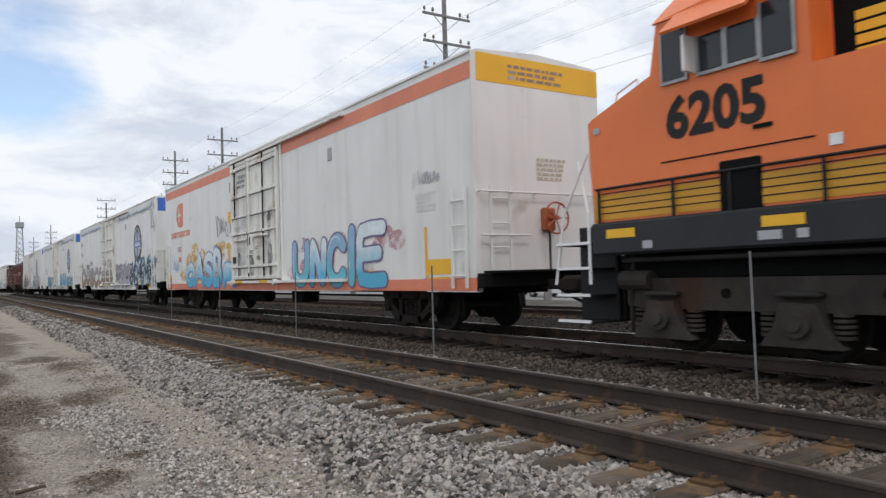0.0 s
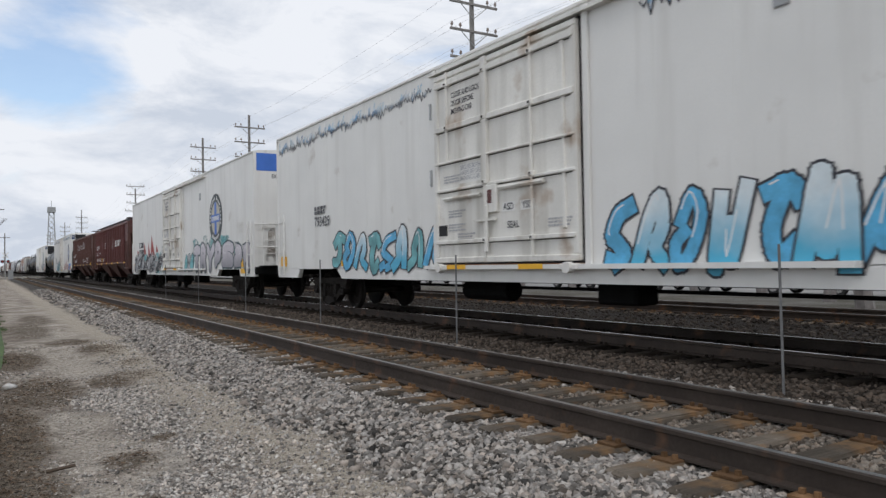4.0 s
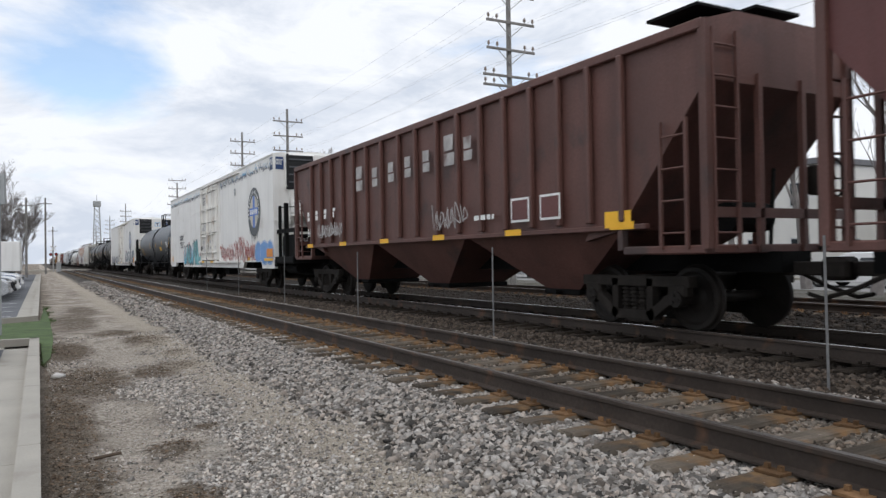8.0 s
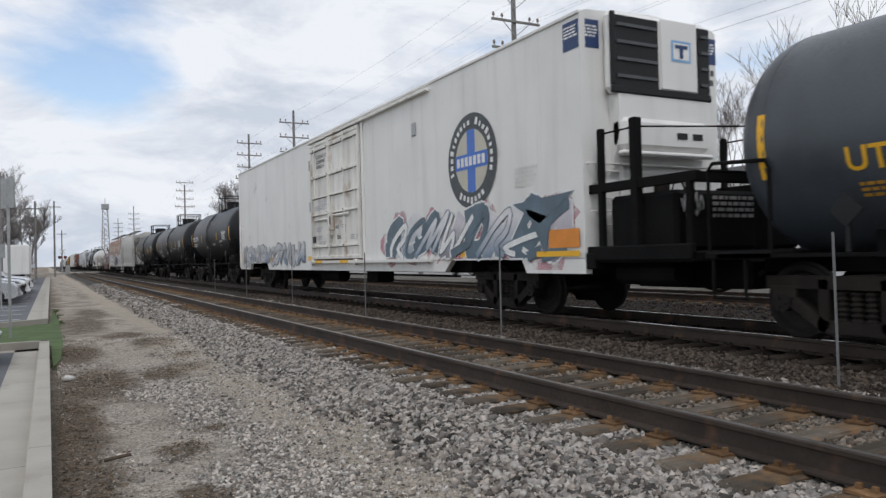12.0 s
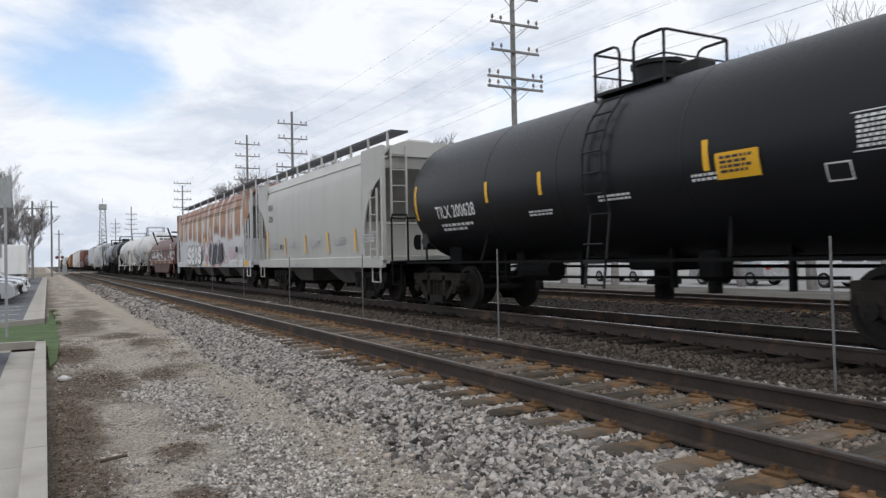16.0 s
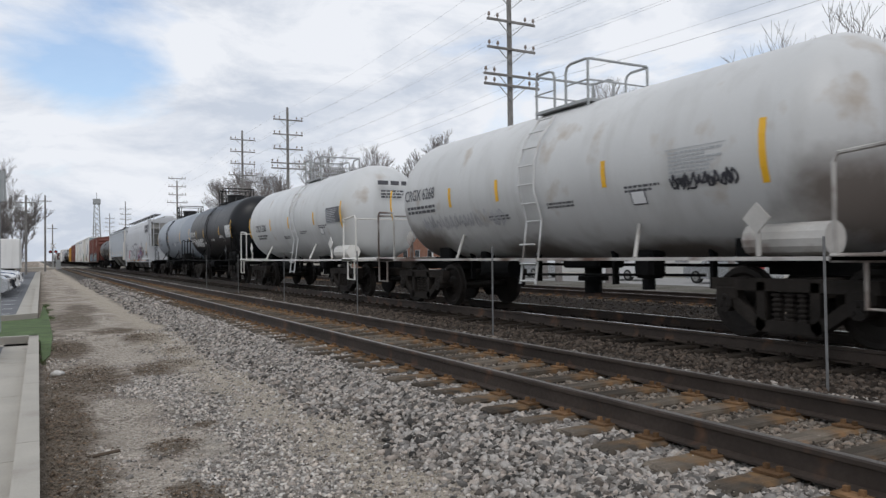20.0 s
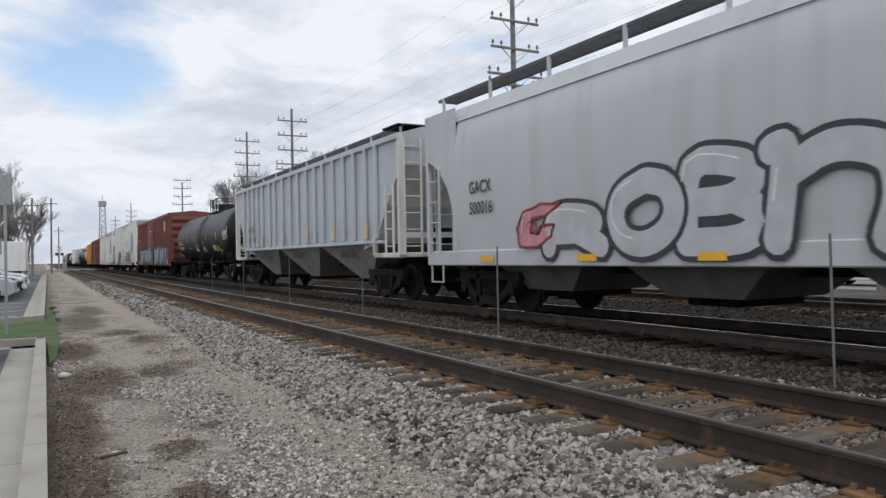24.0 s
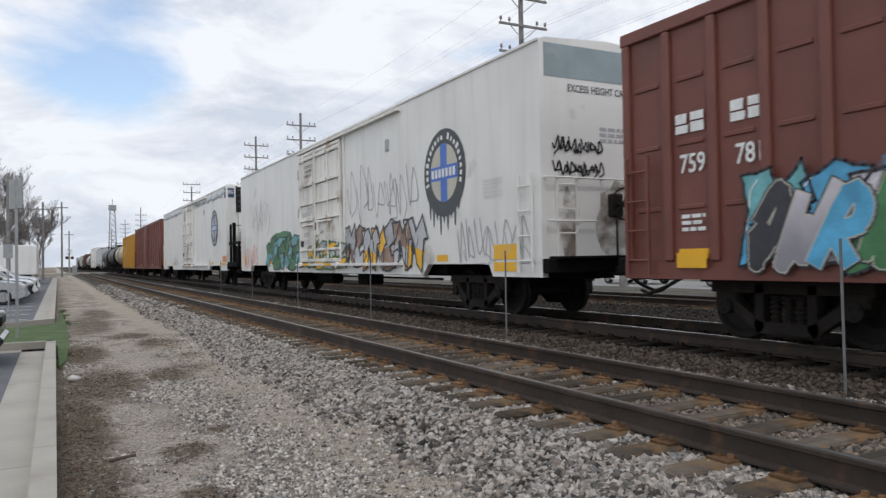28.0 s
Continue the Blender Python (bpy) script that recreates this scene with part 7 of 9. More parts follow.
    for y0 in (-0.7, -L + 5.3):
        fr = part("engine_truck", Shape().box(-0.75, 0.75, y0 - 4.6, y0 + 0.4, 0.6, 1.2, 0.05), "under steel", car, "three-axle engine truck with coil springs")
        for x in (-1.1, 1.1):
            part("truck_frame", Shape().prism([(y0 + 0.35, 0.86), (y0 + 0.2, 0.97), (y0 - 4.4, 0.97), (y0 - 4.6, 0.86), (y0 - 4.6, 0.6), (y0 - 4.3, 0.57), (y0 + 0.1, 0.57), (y0 + 0.35, 0.62)], "x", x - 0.09, x + 0.09), "dusty steel", fr)
            for k in range(3):
                y = y0 - 0.3 - 1.85 * k
                out_x = x - 0.22 if x < 0 else x + 0.22
                part("axle_box", Shape().prism([(y - 0.2, 0.68), (y + 0.2, 0.68), (y + 0.3, 0.4), (y + 0.46, 0.2), (y - 0.46, 0.2), (y - 0.3, 0.4)], "x", min(x, out_x), max(x, out_x)), "dusty steel", fr)
                cap = 1 if x > 0 else -1
                part("bearing_cap", Shape().rod((x, y, 0.48), (out_x + 0.07 * cap, y, 0.48), 0.17, 18).rod((out_x + 0.07 * cap, y, 0.48), (out_x + 0.11 * cap, y, 0.48), 0.1, 14), "dusty steel", fr)
                part("pedestal_stop", Shape().box(min(x, out_x), max(x, out_x), y - 0.26, y + 0.26, 0.74, 0.8, 0.02), "loco under", fr)
                for d in (-0.42, 0.42):
                    s = Shape()
                    for q in range(5):
                        s.rod((x - 0.04, y + d, 0.3 + 0.06 * q), (x - 0.04, y + d, 0.335 + 0.06 * q), 0.11, 10)
                    part("coil_spring", s, "dusty steel", fr)
                part("frame_bolt", Shape().rod((x - 0.12, y - 0.9, 0.78), (x + 0.12, y - 0.9, 0.78), 0.06, 10), "under steel", fr)
        for k in range(3):
            w = part("wheelset", shared("wheelset", wheelset_shape, "wheel steel", True), None, fr, at=(0, y0 - 0.3 - 1.85 * k, 0.457))
            ENGINE_WHEELS.append((w, y0 - 0.3 - 1.85 * k))
        part("brake_cylinder", Shape().rod((-1.2, y0 - 0.1, 0.95), (-1.2, y0 + 0.4, 0.95), 0.13, 12), "dusty steel", fr)
    return car


ENGINE_WHEELS = []
locomotive(7.35, -14.5)

# ---- the train, head to tail ----
BN = "white refrigerator car with round badge and "


def side(d=0.01):
    return on_side(-1.5 - d)


def bn_marks(c, h, W, e, seed, number=None, cooler=False, fringe=True, end_blue="blue paint", melted=False, off=0.0, number_z=2.3, size=0.28, letter="letter grey"):
    round_badge(c, h - 3.5 + off, 2.97, 0.94, side(0.006), seed, melted=melted)
    if number:
        start = -h + (3.35 if cooler else 2.95)
        name_blocks(c, start, number_z, size, 4, side(0.03), letter, 0.16, 0.85)
        lettering(c, number, start, number_z - size * 1.6, size * 1.3, side(0.032), letter, 0.95)
    if not cooler:
        patch(c, "blue_end_band", -W + 0.02, W - 0.02, e - 0.62, e - 0.04, on_end(-h - 0.006), end_blue)
        lettering(c, "EXCESS HEIGHT CAR", -0.9, e - 0.85, 0.13, on_end(-h - 0.008), "letter grey")
        bar_text(c, -0.2, e - 1.5, 0.9, 0.06, on_end(-h - 0.008), "grey spray", 3, seed)
        grime = flat([oval(0.25, 1.75, 0.55, 0.75, 18, 0, 0.15, random.Random(seed)), oval(-0.9, 1.6, 0.2, 0.7, 14, 0, 0.2, random.Random(seed + 1))], on_end(-h - 0.004))
        part("grime", grime, mist("grime"), c)["kind"] = "stuff"
    if fringe:
        r = random.Random(seed)
        ice, rim, wisp = [], [], []
        x, z = -h + 0.2, e - 0.36
        while x < h - 0.3:
            if 1.7 > -x > -2.6:
                x += 0.3
                continue
            w = r.uniform(0.07, 0.15)
            z = e - 0.36 + 0.35 * (z - e + 0.36) + r.uniform(-0.05, 0.05)
            if r.random() < 0.06:
                z += 0.14
            low = z - r.uniform(0.05, 0.17)
            rim += stroke([(x, z), (x + w * 0.5, low), (x + w, z)], 0.022)
            if r.random() < 0.8:
                tip = r.uniform(0.05, 0.2)
                ice.append([(x, z), (x + w * 0.5, low), (x + w, z), (x + w * 1.1, z + tip), (x + w * 0.6, z + tip * 0.3), (x + w * 0.3, z + tip * 0.7)])
            if r.random() < 0.4:
                wisp += stroke([(x + w * 0.2, z), (x + w * 0.5, z + r.uniform(0.1, 0.22))], 0.018)
            x += w
        part("spray_fill", flat(ice, side(0.007)), mist("ice blue paint"), c, "sprayed pale blue icicles along the eaves")["kind"] = "stuff"
        part("spray_wisp", flat(wisp, side(0.008)), "light blue paint", c)["kind"] = "stuff"
        part("spray_outline", flat(rim, side(0.010)), "black spray", c)["kind"] = "stuff"


# 1: refrigerator car with an orange band
c, h, W, e = reefer(10.05, 31.85, "white refrigerator car with orange band and blue graffiti", eave=4.92, door_at=0.0, seed=1, style="cryo")
patch(c, "orange_band", -h, h, e - 0.46, e - 0.16, side(0.007), "red stripe paint", "faded orange band under the eaves")
part("orange_sill", Shape().box(-W - 0.012, -W + 0.05, -h, -1.6, 0.8, 1.02), "red stripe paint", c)
part("orange_sill", Shape().box(-W - 0.012, -W + 0.05, -1.55, h, 0.8, 1.02), "red stripe paint", c)
patch(c, "yellow_end_band", -W, W, e - 0.5, e, on_end(-h - 0.006), "yellow paint")
bar_text(c, -0.7, e - 0.2, 1.3, 0.06, on_end(-h - 0.01), "tan brown paint", 3, 3)
bar_text(c, -0.1, 3.1, 0.7, 0.05, on_end(-h - 0.01), "tan paint", 5, 4)
name_blocks(c, -10.03, 2.84, 0.22, 10, side(0.008), "red stripe paint", 0.28, 1.0)
s = flat([oval(-8.75, 3.7, 0.46, 0.46, 22)], side(0.006))
part("company_mark", s, "red stripe paint", c)
part("company_mark", flat([[(-8.7, 3.2), (-8.2, 3.25), (-8.2, 4.15), (-8.6, 4.15)]], side(0.007)), "red stripe paint", c)
part("company_mark", flat([[(-8.85, 3.45), (-8.75, 3.45), (-8.75, 4.0), (-8.85, 4.0)], [(-9.0, 3.66), (-8.5, 3.66), (-8.5, 3.76), (-9.0, 3.76)]], side(0.009)), "white paint", c)
lettering(c, "CRYX", -9.05, 2.28, 0.19, side(0.008), "red stripe paint")
lettering(c, "8038", -8.95, 1.88, 0.19, side(0.008), "red stripe paint")

over_sill = side(0.018)
spray_cloud(c, 2.6, 8.5, 1.1, 2.1, on_side(-1.506), "pink paint", 4, 12, 0.3, lambda a: 1.04)
throw_up(c, "UNCIE", ((2.7, 4.0), (3.85, 5.0), (4.85, 6.0), (5.9, 6.6), (6.4, 7.9)), 0.84, 2.1, over_sill, ("teal fade", "cyan fade", "teal fade"), "purple spray", 0.3, 0.04, slant=0.05, lift=(0, 0, 0.05, 0.2, 0.2))
spray_cloud(c, -8.4, -1.9, 1.2, 2.2, on_side(-1.506), "yellow paint", 7, 14, 0.4, lambda a: 1.04)
throw_up(c, "OASBR", ((-7.9, -6.5), (-6.75, -5.3), (-5.5, -4.2), (-4.35, -3.2), (-3.3, -1.8)), 0.84, 2.0, over_sill, "cyan fade", "blue paint", 0.3, 0.045, slant=0.1, lift=(-0.15, 0.15, 0.15, 0.2, -0.3))
for k, a in enumerate((-6.55, -3.85)):
    patch(c, "reflector", a, a + 0.12, 1.2, 1.7, side(0.03), "yellow paint")
for k, (y, z0, ln) in enumerate(((1.3, 1.1, 0.9), (0.15, 1.1, 0.7), (-1.3, 1.1, 1.3), (-1.3, 2.3, 0.8))):
    part("grease_run", flat([oval(-y, z0 + ln / 2, 0.16, ln / 2, 16, 0, 0.2, random.Random(k))], side(0.079)), mist("black spray"), c)
tag_scrawl(c, -3.9, 2.55, 0.9, 0.75, side(), "black spray", 2)
tag_scrawl(c, -9.9, 1.5, 0.9, 0.5, side(), "pale blue paint", 5)
patch(c, "notice", -2.6, -2.3, 2.95, 3.3, side(), "yellow paint")
patch(c, "yellow_door_marker", h - 1.62, h - 1.54, 1.05, 2.0, side(0.012), "yellow paint")
tag_scrawl(c, h - 1.8, 2.8, 0.7, 0.25, side(), "grey spray", 6)

# 2
c, h, W, e = reefer(33.8, 57.0, BN + "dotted black and brown graffiti", door_at=0.35, seed=2)
bn_marks(c, h, W, e, 2, "793429", melted=True, off=-0.4, number_z=2.11)
patch(c, "number_panel", -h + 2.75, -h + 4.25, 1.7, 2.03, side(0.026), "white spray")
lettering(c, "793429", -h + 4.33, 2.3, 0.26, side(0.01), "letter grey", 0.9, "chalked_number")
low = reefer_floor(h)
throw_up(c, "DUSCO", ((-11.0, -9.05), (-9.1, -7.45), (-7.4, -5.65), (-5.75, -4.0), (-4.1, -2.5)), 0.86, 2.15, side(), "brown fade", "black spray", 0.36, 0.022, "white spray", "letter white", 0.12, low)
throw_up(c, "SE", ((-2.3, -0.5), (-0.5, 1.3)), 1.2, 1.85, side(0.11), "brown fade", "black spray", 0.26, 0.03, slant=0.1)
spray_cloud(c, -2.2, 1.4, 1.2, 1.8, side(0.085), "grey spray", 24, 8, 0.25, lambda a: 1.14)
spray_cloud(c, 1.9, 5.6, 0.95, 2.0, side(0.004), "silver spray", 23, 9, 0.35, low)
graffiti(c, 1.6, 5.5, 0.9, 2.15, side(0.004), ["silver spray"], "black spray", 23, 4, None, 0.3, back=0.003, line=0.03)
wild(c, 1.7, 5.6, 0.95, 2.1, side(0.016), ["silver spray"], "black spray", 25, 4, 0.12, 0.02, None, None, low, 0.4)
graffiti(c, 5.95, 11.4, 1.04, 2.2, side(), ["charcoal spray"], "light blue paint", 22, 4, "charcoal spray", 0.1, (0, 6, 3, 0))
dots = Shape()
r = random.Random(5)
put = side(0.03)
for k in range(110):
    q = r.choice((0.03, 0.045, 0.06, 0.1))
    dots.add([put(*z) for z in oval(6.0 + r.uniform(0, 5.3), r.uniform(1.12, 2.1), q, q, 12)], [tuple(range(12))])
part("spray_dots", dots, "white spray", c)["kind"] = "stuff"
patch(c, "route_sign", 8.3, 8.8, 1.45, 1.72, side(0.034), "black paint")
tag_scrawl(c, 10.6, 3.2, 0.8, 1.3, side(), "black spray", 25)
for k, (a, u) in enumerate(((-11.3, 3.6), (-11.2, 2.9), (-11.3, 2.2))):
    tag_scrawl(c, a, u, 0.6, 0.45, side(), "black spray", 26 + k)
# 3
c, h, W, e = reefer(60.13, 83.26, BN + "bright blue graffiti", door_at=0.3, seed=3)
bn_marks(c, h, W, e, 3, "793429", number_z=2.45, size=0.2)
low = reefer_floor(h)
ladder(c, "under steel", (0.0, -h - 0.28, 0), 0.45, 0.95, 3.4, "x")
wild(c, 2.1, 6.2, 0.86, 2.1, side(), ["light blue paint", "cyan fade"], "black spray", 31, 7, 0.2, floor=low)
wild(c, 6.6, 10.6, 0.9, 1.85, side(), ["light blue paint", "teal paint"], "red spray", 32, 7, 0.18, floor=low)
wild(c, -7.5, -1.6, 0.86, 1.95, side(), ["teal paint", "light blue paint", "cyan fade"], "black spray", 33, 9, 0.2, floor=low)
# 4
c, h, W, e = reefer(85.6, 109.3, BN + "grey and red graffiti", door_at=0.5, seed=4)
bn_marks(c, h, W, e, 4, None, fringe=False, off=-1.25)
patch(c, "number_panel", -9.65, -8.3, 2.25, 2.55, side(0.012), "black spray")
patch(c, "number_panel", -9.65, -8.2, 1.85, 2.15, side(0.012), "black spray")
name_blocks(c, -9.45, 2.3, 0.19, 4, side(0.03), "letter white")
lettering(c, "794063", -9.55, 1.9, 0.2, side(0.03), "letter white")
low = reefer_floor(h)
spray_cloud(c, 3.0, 11.0, 1.2, 2.2, side(0.004), "teal paint", 41, 10, 0.35, low)
throw_up(c, "TRYPS", ((3.45, 4.7), (4.6, 5.75), (5.6, 6.95), (6.85, 7.95), (7.85, 9.6)), 0.86, 2.1, side(), "silver fade", "dark teal spray", 0.36, 0.06, floor=low, slant=0.1)
wild(c, 9.4, 11.5, 0.9, 2.0, side(), ["silver fade"], "dark teal spray", 44, 2, 0.38, 0.06, floor=low)
wild(c, 1.75, 3.5, 0.86, 1.75, side(), ["teal paint", "grey spray"], "dark teal spray", 45, 3, 0.24, floor=low)
spray_cloud(c, -5.0, -2.6, 0.9, 1.95, side(0.004), "teal paint", 42, 8, 0.45, low)
spray_cloud(c, -11.2, -4.0, 1.0, 1.8, side(0.005), "charcoal spray", 46, 14, 0.4, low)
flames = [[(a, 1.75), (a + w, 1.75), (a + 0.75 * w, 2.05), (a + 0.15 * w, z), (a - 0.05 * w, 2.1)] for a, w, z in ((-10.3, 0.5, 2.15), (-8.2, 0.75, 2.55), (-6.9, 0.5, 2.5), (-6.1, 1.1, 2.85), (-4.7, 0.6, 2.3))]
part("spray_flames", flat(flames, side(0.008)), "red spray", c)
graffiti(c, -11.2, -3.0, 1.04, 1.95, side(0.006), ["charcoal spray", "grey spray", "charcoal spray", "teal paint"], "letter white", 42, 9, None, 0.5, back=0.004, line=0.022)
wild(c, -11.2, -3.2, 0.9, 1.8, side(0.022), ["charcoal spray", "grey spray", "charcoal spray"], "letter white", 43, 13, 0.13, 0.014, None, None, low, 0.5)
# 5, 6: brown covered hoppers
c, h, W, e = hopper_open_end(111.3, 128.0, "brown covered hopper with white italic company letters", "brown red paint", 4.08, mat_end="brown paint", posts=(-7.23, -6.51, -5.76, -4.94, -4.07, -3.27, -2.44, -1.59, -0.59, 0.39, 1.26, 2.16, 2.96, 3.78, 4.54, 5.32, 6.04, 6.72), pocket_mat="brown paint")
name_blocks(c, 3.35, 2.62, 0.4, 4, side(0.058), "letter white", 0.85, 0.85)
name_blocks(c, -h + 1.82, 2.6, 0.26, 2, side(0.056), "letter white", 0.1, 0.75)
name_blocks(c, -h + 2.72, 2.66, 0.26, 2, side(0.056), "letter white", 0.1, 0.75)
for k, two in enumerate(("46", "77", "14")):
    lettering(c, two, -h + 1.88 + 0.88 * k, 2.12 + 0.03 * k, 0.26, side(0.056), "letter white", 0.8)
patch(c, "sign_frame", -1.9, -1.45, 2.6, 3.0, side(0.056), "letter white")
patch(c, "sign", -1.86, -1.49, 2.64, 2.96, side(0.06), "brown red paint")
lettering(c, "C", -1.77, 2.68, 0.2, side(0.064), "letter white")
for k in range(5):
    bar_text(c, -h + 1.9 + 0.9 * k, 1.85, 0.5, 0.05, side(0.056), "yellow paint" if k == 3 else "letter white", 3, k)
tag_scrawl(c, 1.7, 2.4, 0.5, 0.9, side(0.056), "faded letter", 51)
bar_text(c, -0.9, 3.85, 0.9, 0.07, on_end(-h - 0.07), "letter white", 2, 52)
c, h, W, e = hopper_open_end(129.6, 146.4, "weathered brown covered hopper with faded white company letters", "brown paint", 4.06, walk_rail=False, mat_end="brown paint", posts=(-6.75, -5.9, -5.05, -4.16, -3.34, -2.46, -1.52, -0.54, 0.34, 1.33, 2.21, 3.07, 3.88, 4.69, 5.45, 6.19, 6.91), pocket_mat="brown paint")
for k, a in enumerate((-3.0, -1.95, -1.0, -0.1, 0.8, 1.75, 2.55)):
    name_blocks(c, a, 2.85 + 0.02 * k, 0.62 if k in (0, 5) else 0.46, 1, side(0.058), "faded letter", wide=0.7)
name_blocks(c, -7.0, 2.26, 0.27, 4, side(0.058), "letter white", 2.0)
for k in range(2):
    tag_scrawl(c, -6.1 + 1.0 * k, 1.72, 0.9, 0.42, side(0.058), "faded letter", 33 + k)
    tag_scrawl(c, -6.1 + 1.0 * k, 1.72, 0.9, 0.4, side(0.058), "faded letter", 53 + k)
lettering(c, "31", -7.0, 1.78, 0.24, side(0.058), "letter white", 0.9)
for a in (4.15, 5.0):
    patch(c, "sign_frame", a, a + 0.55, 1.68, 2.1, side(0.056), "letter white")
    patch(c, "sign", a + 0.04, a + 0.51, 1.72, 2.06, side(0.06), "brown red paint")
tag_scrawl(c, 1.2, 1.65, 1.2, 0.55, side(0.058), "faded letter", 8)
bar_text(c, 2.9, 1.78, 0.7, 0.09, side(0.058), "letter white", 1, 9)
patch(c, "caution_plate", h - 1.85, h - 1.3, 1.48, 1.72, side(0.02), "yellow paint")
# 7: refrigerator car with a cooling unit
c, h, W, e = reefer(148.9, 171.9, "white refrigerator car with cooling unit, badge and red graffiti", cooler=True, door_at=-0.5, seed=7)
bn_marks(c, h, W, e, 7, "793317", cooler=True, melted=True, off=0.8)
low = reefer_floor(h)
throw_up(c, "OSO", ((8.85, 9.9), (9.65, 10.8), (10.5, 11.45)), 0.92, 1.8, side(), "bubble blue", "letter white", 0.42, 0.02, "bubble blue", "pale blue paint", 0.0, low)
for k, (a, wd, ht) in enumerate(((2.9, 2.4, 0.75), (5.5, 2.1, 1.0), (7.5, 1.4, 0.7))):
    tag_scrawl(c, a, 1.1, wd, ht, side(0.012), "red spray", 72 + k)
    tag_scrawl(c, a + 0.1, 1.05, wd, ht, side(0.013), "red spray", 172 + k)
spray_cloud(c, -7.2, -1.9, 1.0, 1.9, side(0.004), "pink paint", 75, 12, 0.3, low)
throw_up(c, "UNUIN", ((-6.95, -5.95), (-6.1, -5.0), (-5.3, -4.3), (-4.6, -3.9), (-4.2, -3.0)), 0.86, 2.0, side(), ["cyan fade", "teal paint", "teal fade"], "black spray", 0.24, 0.06, None, "white spray", 0.3, low, (0, 0.05, 0, 0.1, 0.25))
part("spray_letter", flat([[(-3.4, 0.9), (-1.7, 0.9), (-1.75, 1.4), (-2.5, 1.3), (-2.9, 2.25), (-3.6, 2.1), (-3.3, 1.5)]], side(0.009)), "teal paint", c)
part("spray_heart", flat([oval(2.74, 1.68, 0.1, 0.055, 12, 0.7), oval(2.86, 1.69, 0.09, 0.05, 12, -0.8)], side(0.012)), "red spray", c)
# 8: grey tank car
c, t, rr, cz = tank_car(173.0, 190.0, "long dark grey tank car with yellow marks", "tank grey", r=1.4, cz=2.4, bands=(-7.65, -1.45, 1.6, 4.62, 7.8), inset=0.5, lad=0.65, tall=0.85, tail_inset=0.05, plat=0.95)
put = on_tank(rr + 0.008, cz)
patch(c, "caution_plate", 3.35, 4.2, 1.84, 2.11, put, "yellow paint", "yellow caution plate")
patch(c, "white_panel", 6.35, 7.4, 2.0, 2.42, put, "letter grey")
bar_text(c, 6.38, 2.36, 0.98, 0.035, on_tank(rr + 0.012, cz), "letter white", 6, 81)
patch(c, "sign_frame", 5.5, 6.0, 1.58, 1.84, put, "letter white")
patch(c, "sign", 5.54, 5.96, 1.61, 1.81, on_tank(rr + 0.011, cz), "black paint")
lettering(c, "UTLX", -6.65, 1.9, 0.27, put, "yellow paint", 1.0)
bar_text(c, -6.55, 1.72, 1.0, 0.04, put, "gold paint", 3, 82)
lettering(c, "UTLX", -0.45, 3.0, 0.24, on_end(-t + 0.06), "gold paint", 0.9)
# 9: second refrigerator car with a cooling unit
c, h, W, e = reefer(192.3, 215.4, "clean white refrigerator car with cooling unit and grey graffiti", cooler=True, door_at=-0.45, seed=9)
bn_marks(c, h, W, e, 9, None, cooler=True, fringe=False, off=0.12)
low = reefer_floor(h)
spray_cloud(c, 3.8, 10.85, 1.0, 1.9, side(0.004), "pink paint", 93, 22, 0.4, low)
wild(c, 3.9, 11.3, 0.92, 2.15, side(), ["deep slate paint", "slate fade", "deep slate paint", "silver fade"], "letter white", 91, 8, 0.3, 0.035, None, None, low, 0.5)
wild(c, 4.2, 11.2, 0.95, 2.05, side(0.02), ["letter white", "deep slate paint", "slate fade"], "deep slate paint", 94, 8, 0.12, 0.02, None, None, low, 0.8)
part("spray_blade", flat([[(9.6, 2.0), (11.35, 2.1), (10.4, 1.62)], [(10.0, 1.9), (10.75, 1.7), (10.55, 1.1)]], side(0.03)), "deep slate paint", c)
wild(c, -11.2, -2.5, 0.86, 1.75, side(), ["grey spray", "silver spray", "slate fade"], "black spray", 92, 12, 0.17, 0.025, floor=low)


def tank_marks(c, rr, cz, text, mat, seed, text_a, text_z, panel_a, sign_a, size=0.25):
    put = on_tank(rr + 0.008, cz)
    lettering(c, text, text_a, text_z, size, put, mat, 0.82)
    bar_text(c, text_a + 0.1, text_z - 0.2, 1.3, 0.06, put, mat, 2, seed)
    for k in range(3):
        bar_text(c, text_a + 3.4 + 1.9 * k, cz - 0.6 + 0.12 * k, 0.7, 0.035, put, mat, 2, seed + k)
    line = mat if mat == "letter white" else "grey panel"
    bar_text(c, panel_a, cz + 0.02, 0.9, 0.03, put, line, 7, seed + 9)
    for z in (cz - 0.33, cz + 0.08):
        patch(c, "panel_line", panel_a - 0.05, panel_a + 0.95, z, z + 0.012, put, line)
    patch(c, "sign_frame", sign_a, sign_a + 0.3, cz - 0.62, cz - 0.4, put, mat)
    patch(c, "sign", sign_a + 0.02, sign_a + 0.28, cz - 0.6, cz - 0.42, on_tank(rr + 0.011, cz), "black paint" if mat == "letter white" else "white spray")
    bar_text(c, -0.4, cz + 0.75, 0.9, 0.12, on_end(-c["shell_end"] - 0.03), mat, 1, seed)
    bar_text(c, -0.3, cz + 0.55, 0.7, 0.05, on_end(-c["shell_end"] - 0.03), mat, 3, seed)


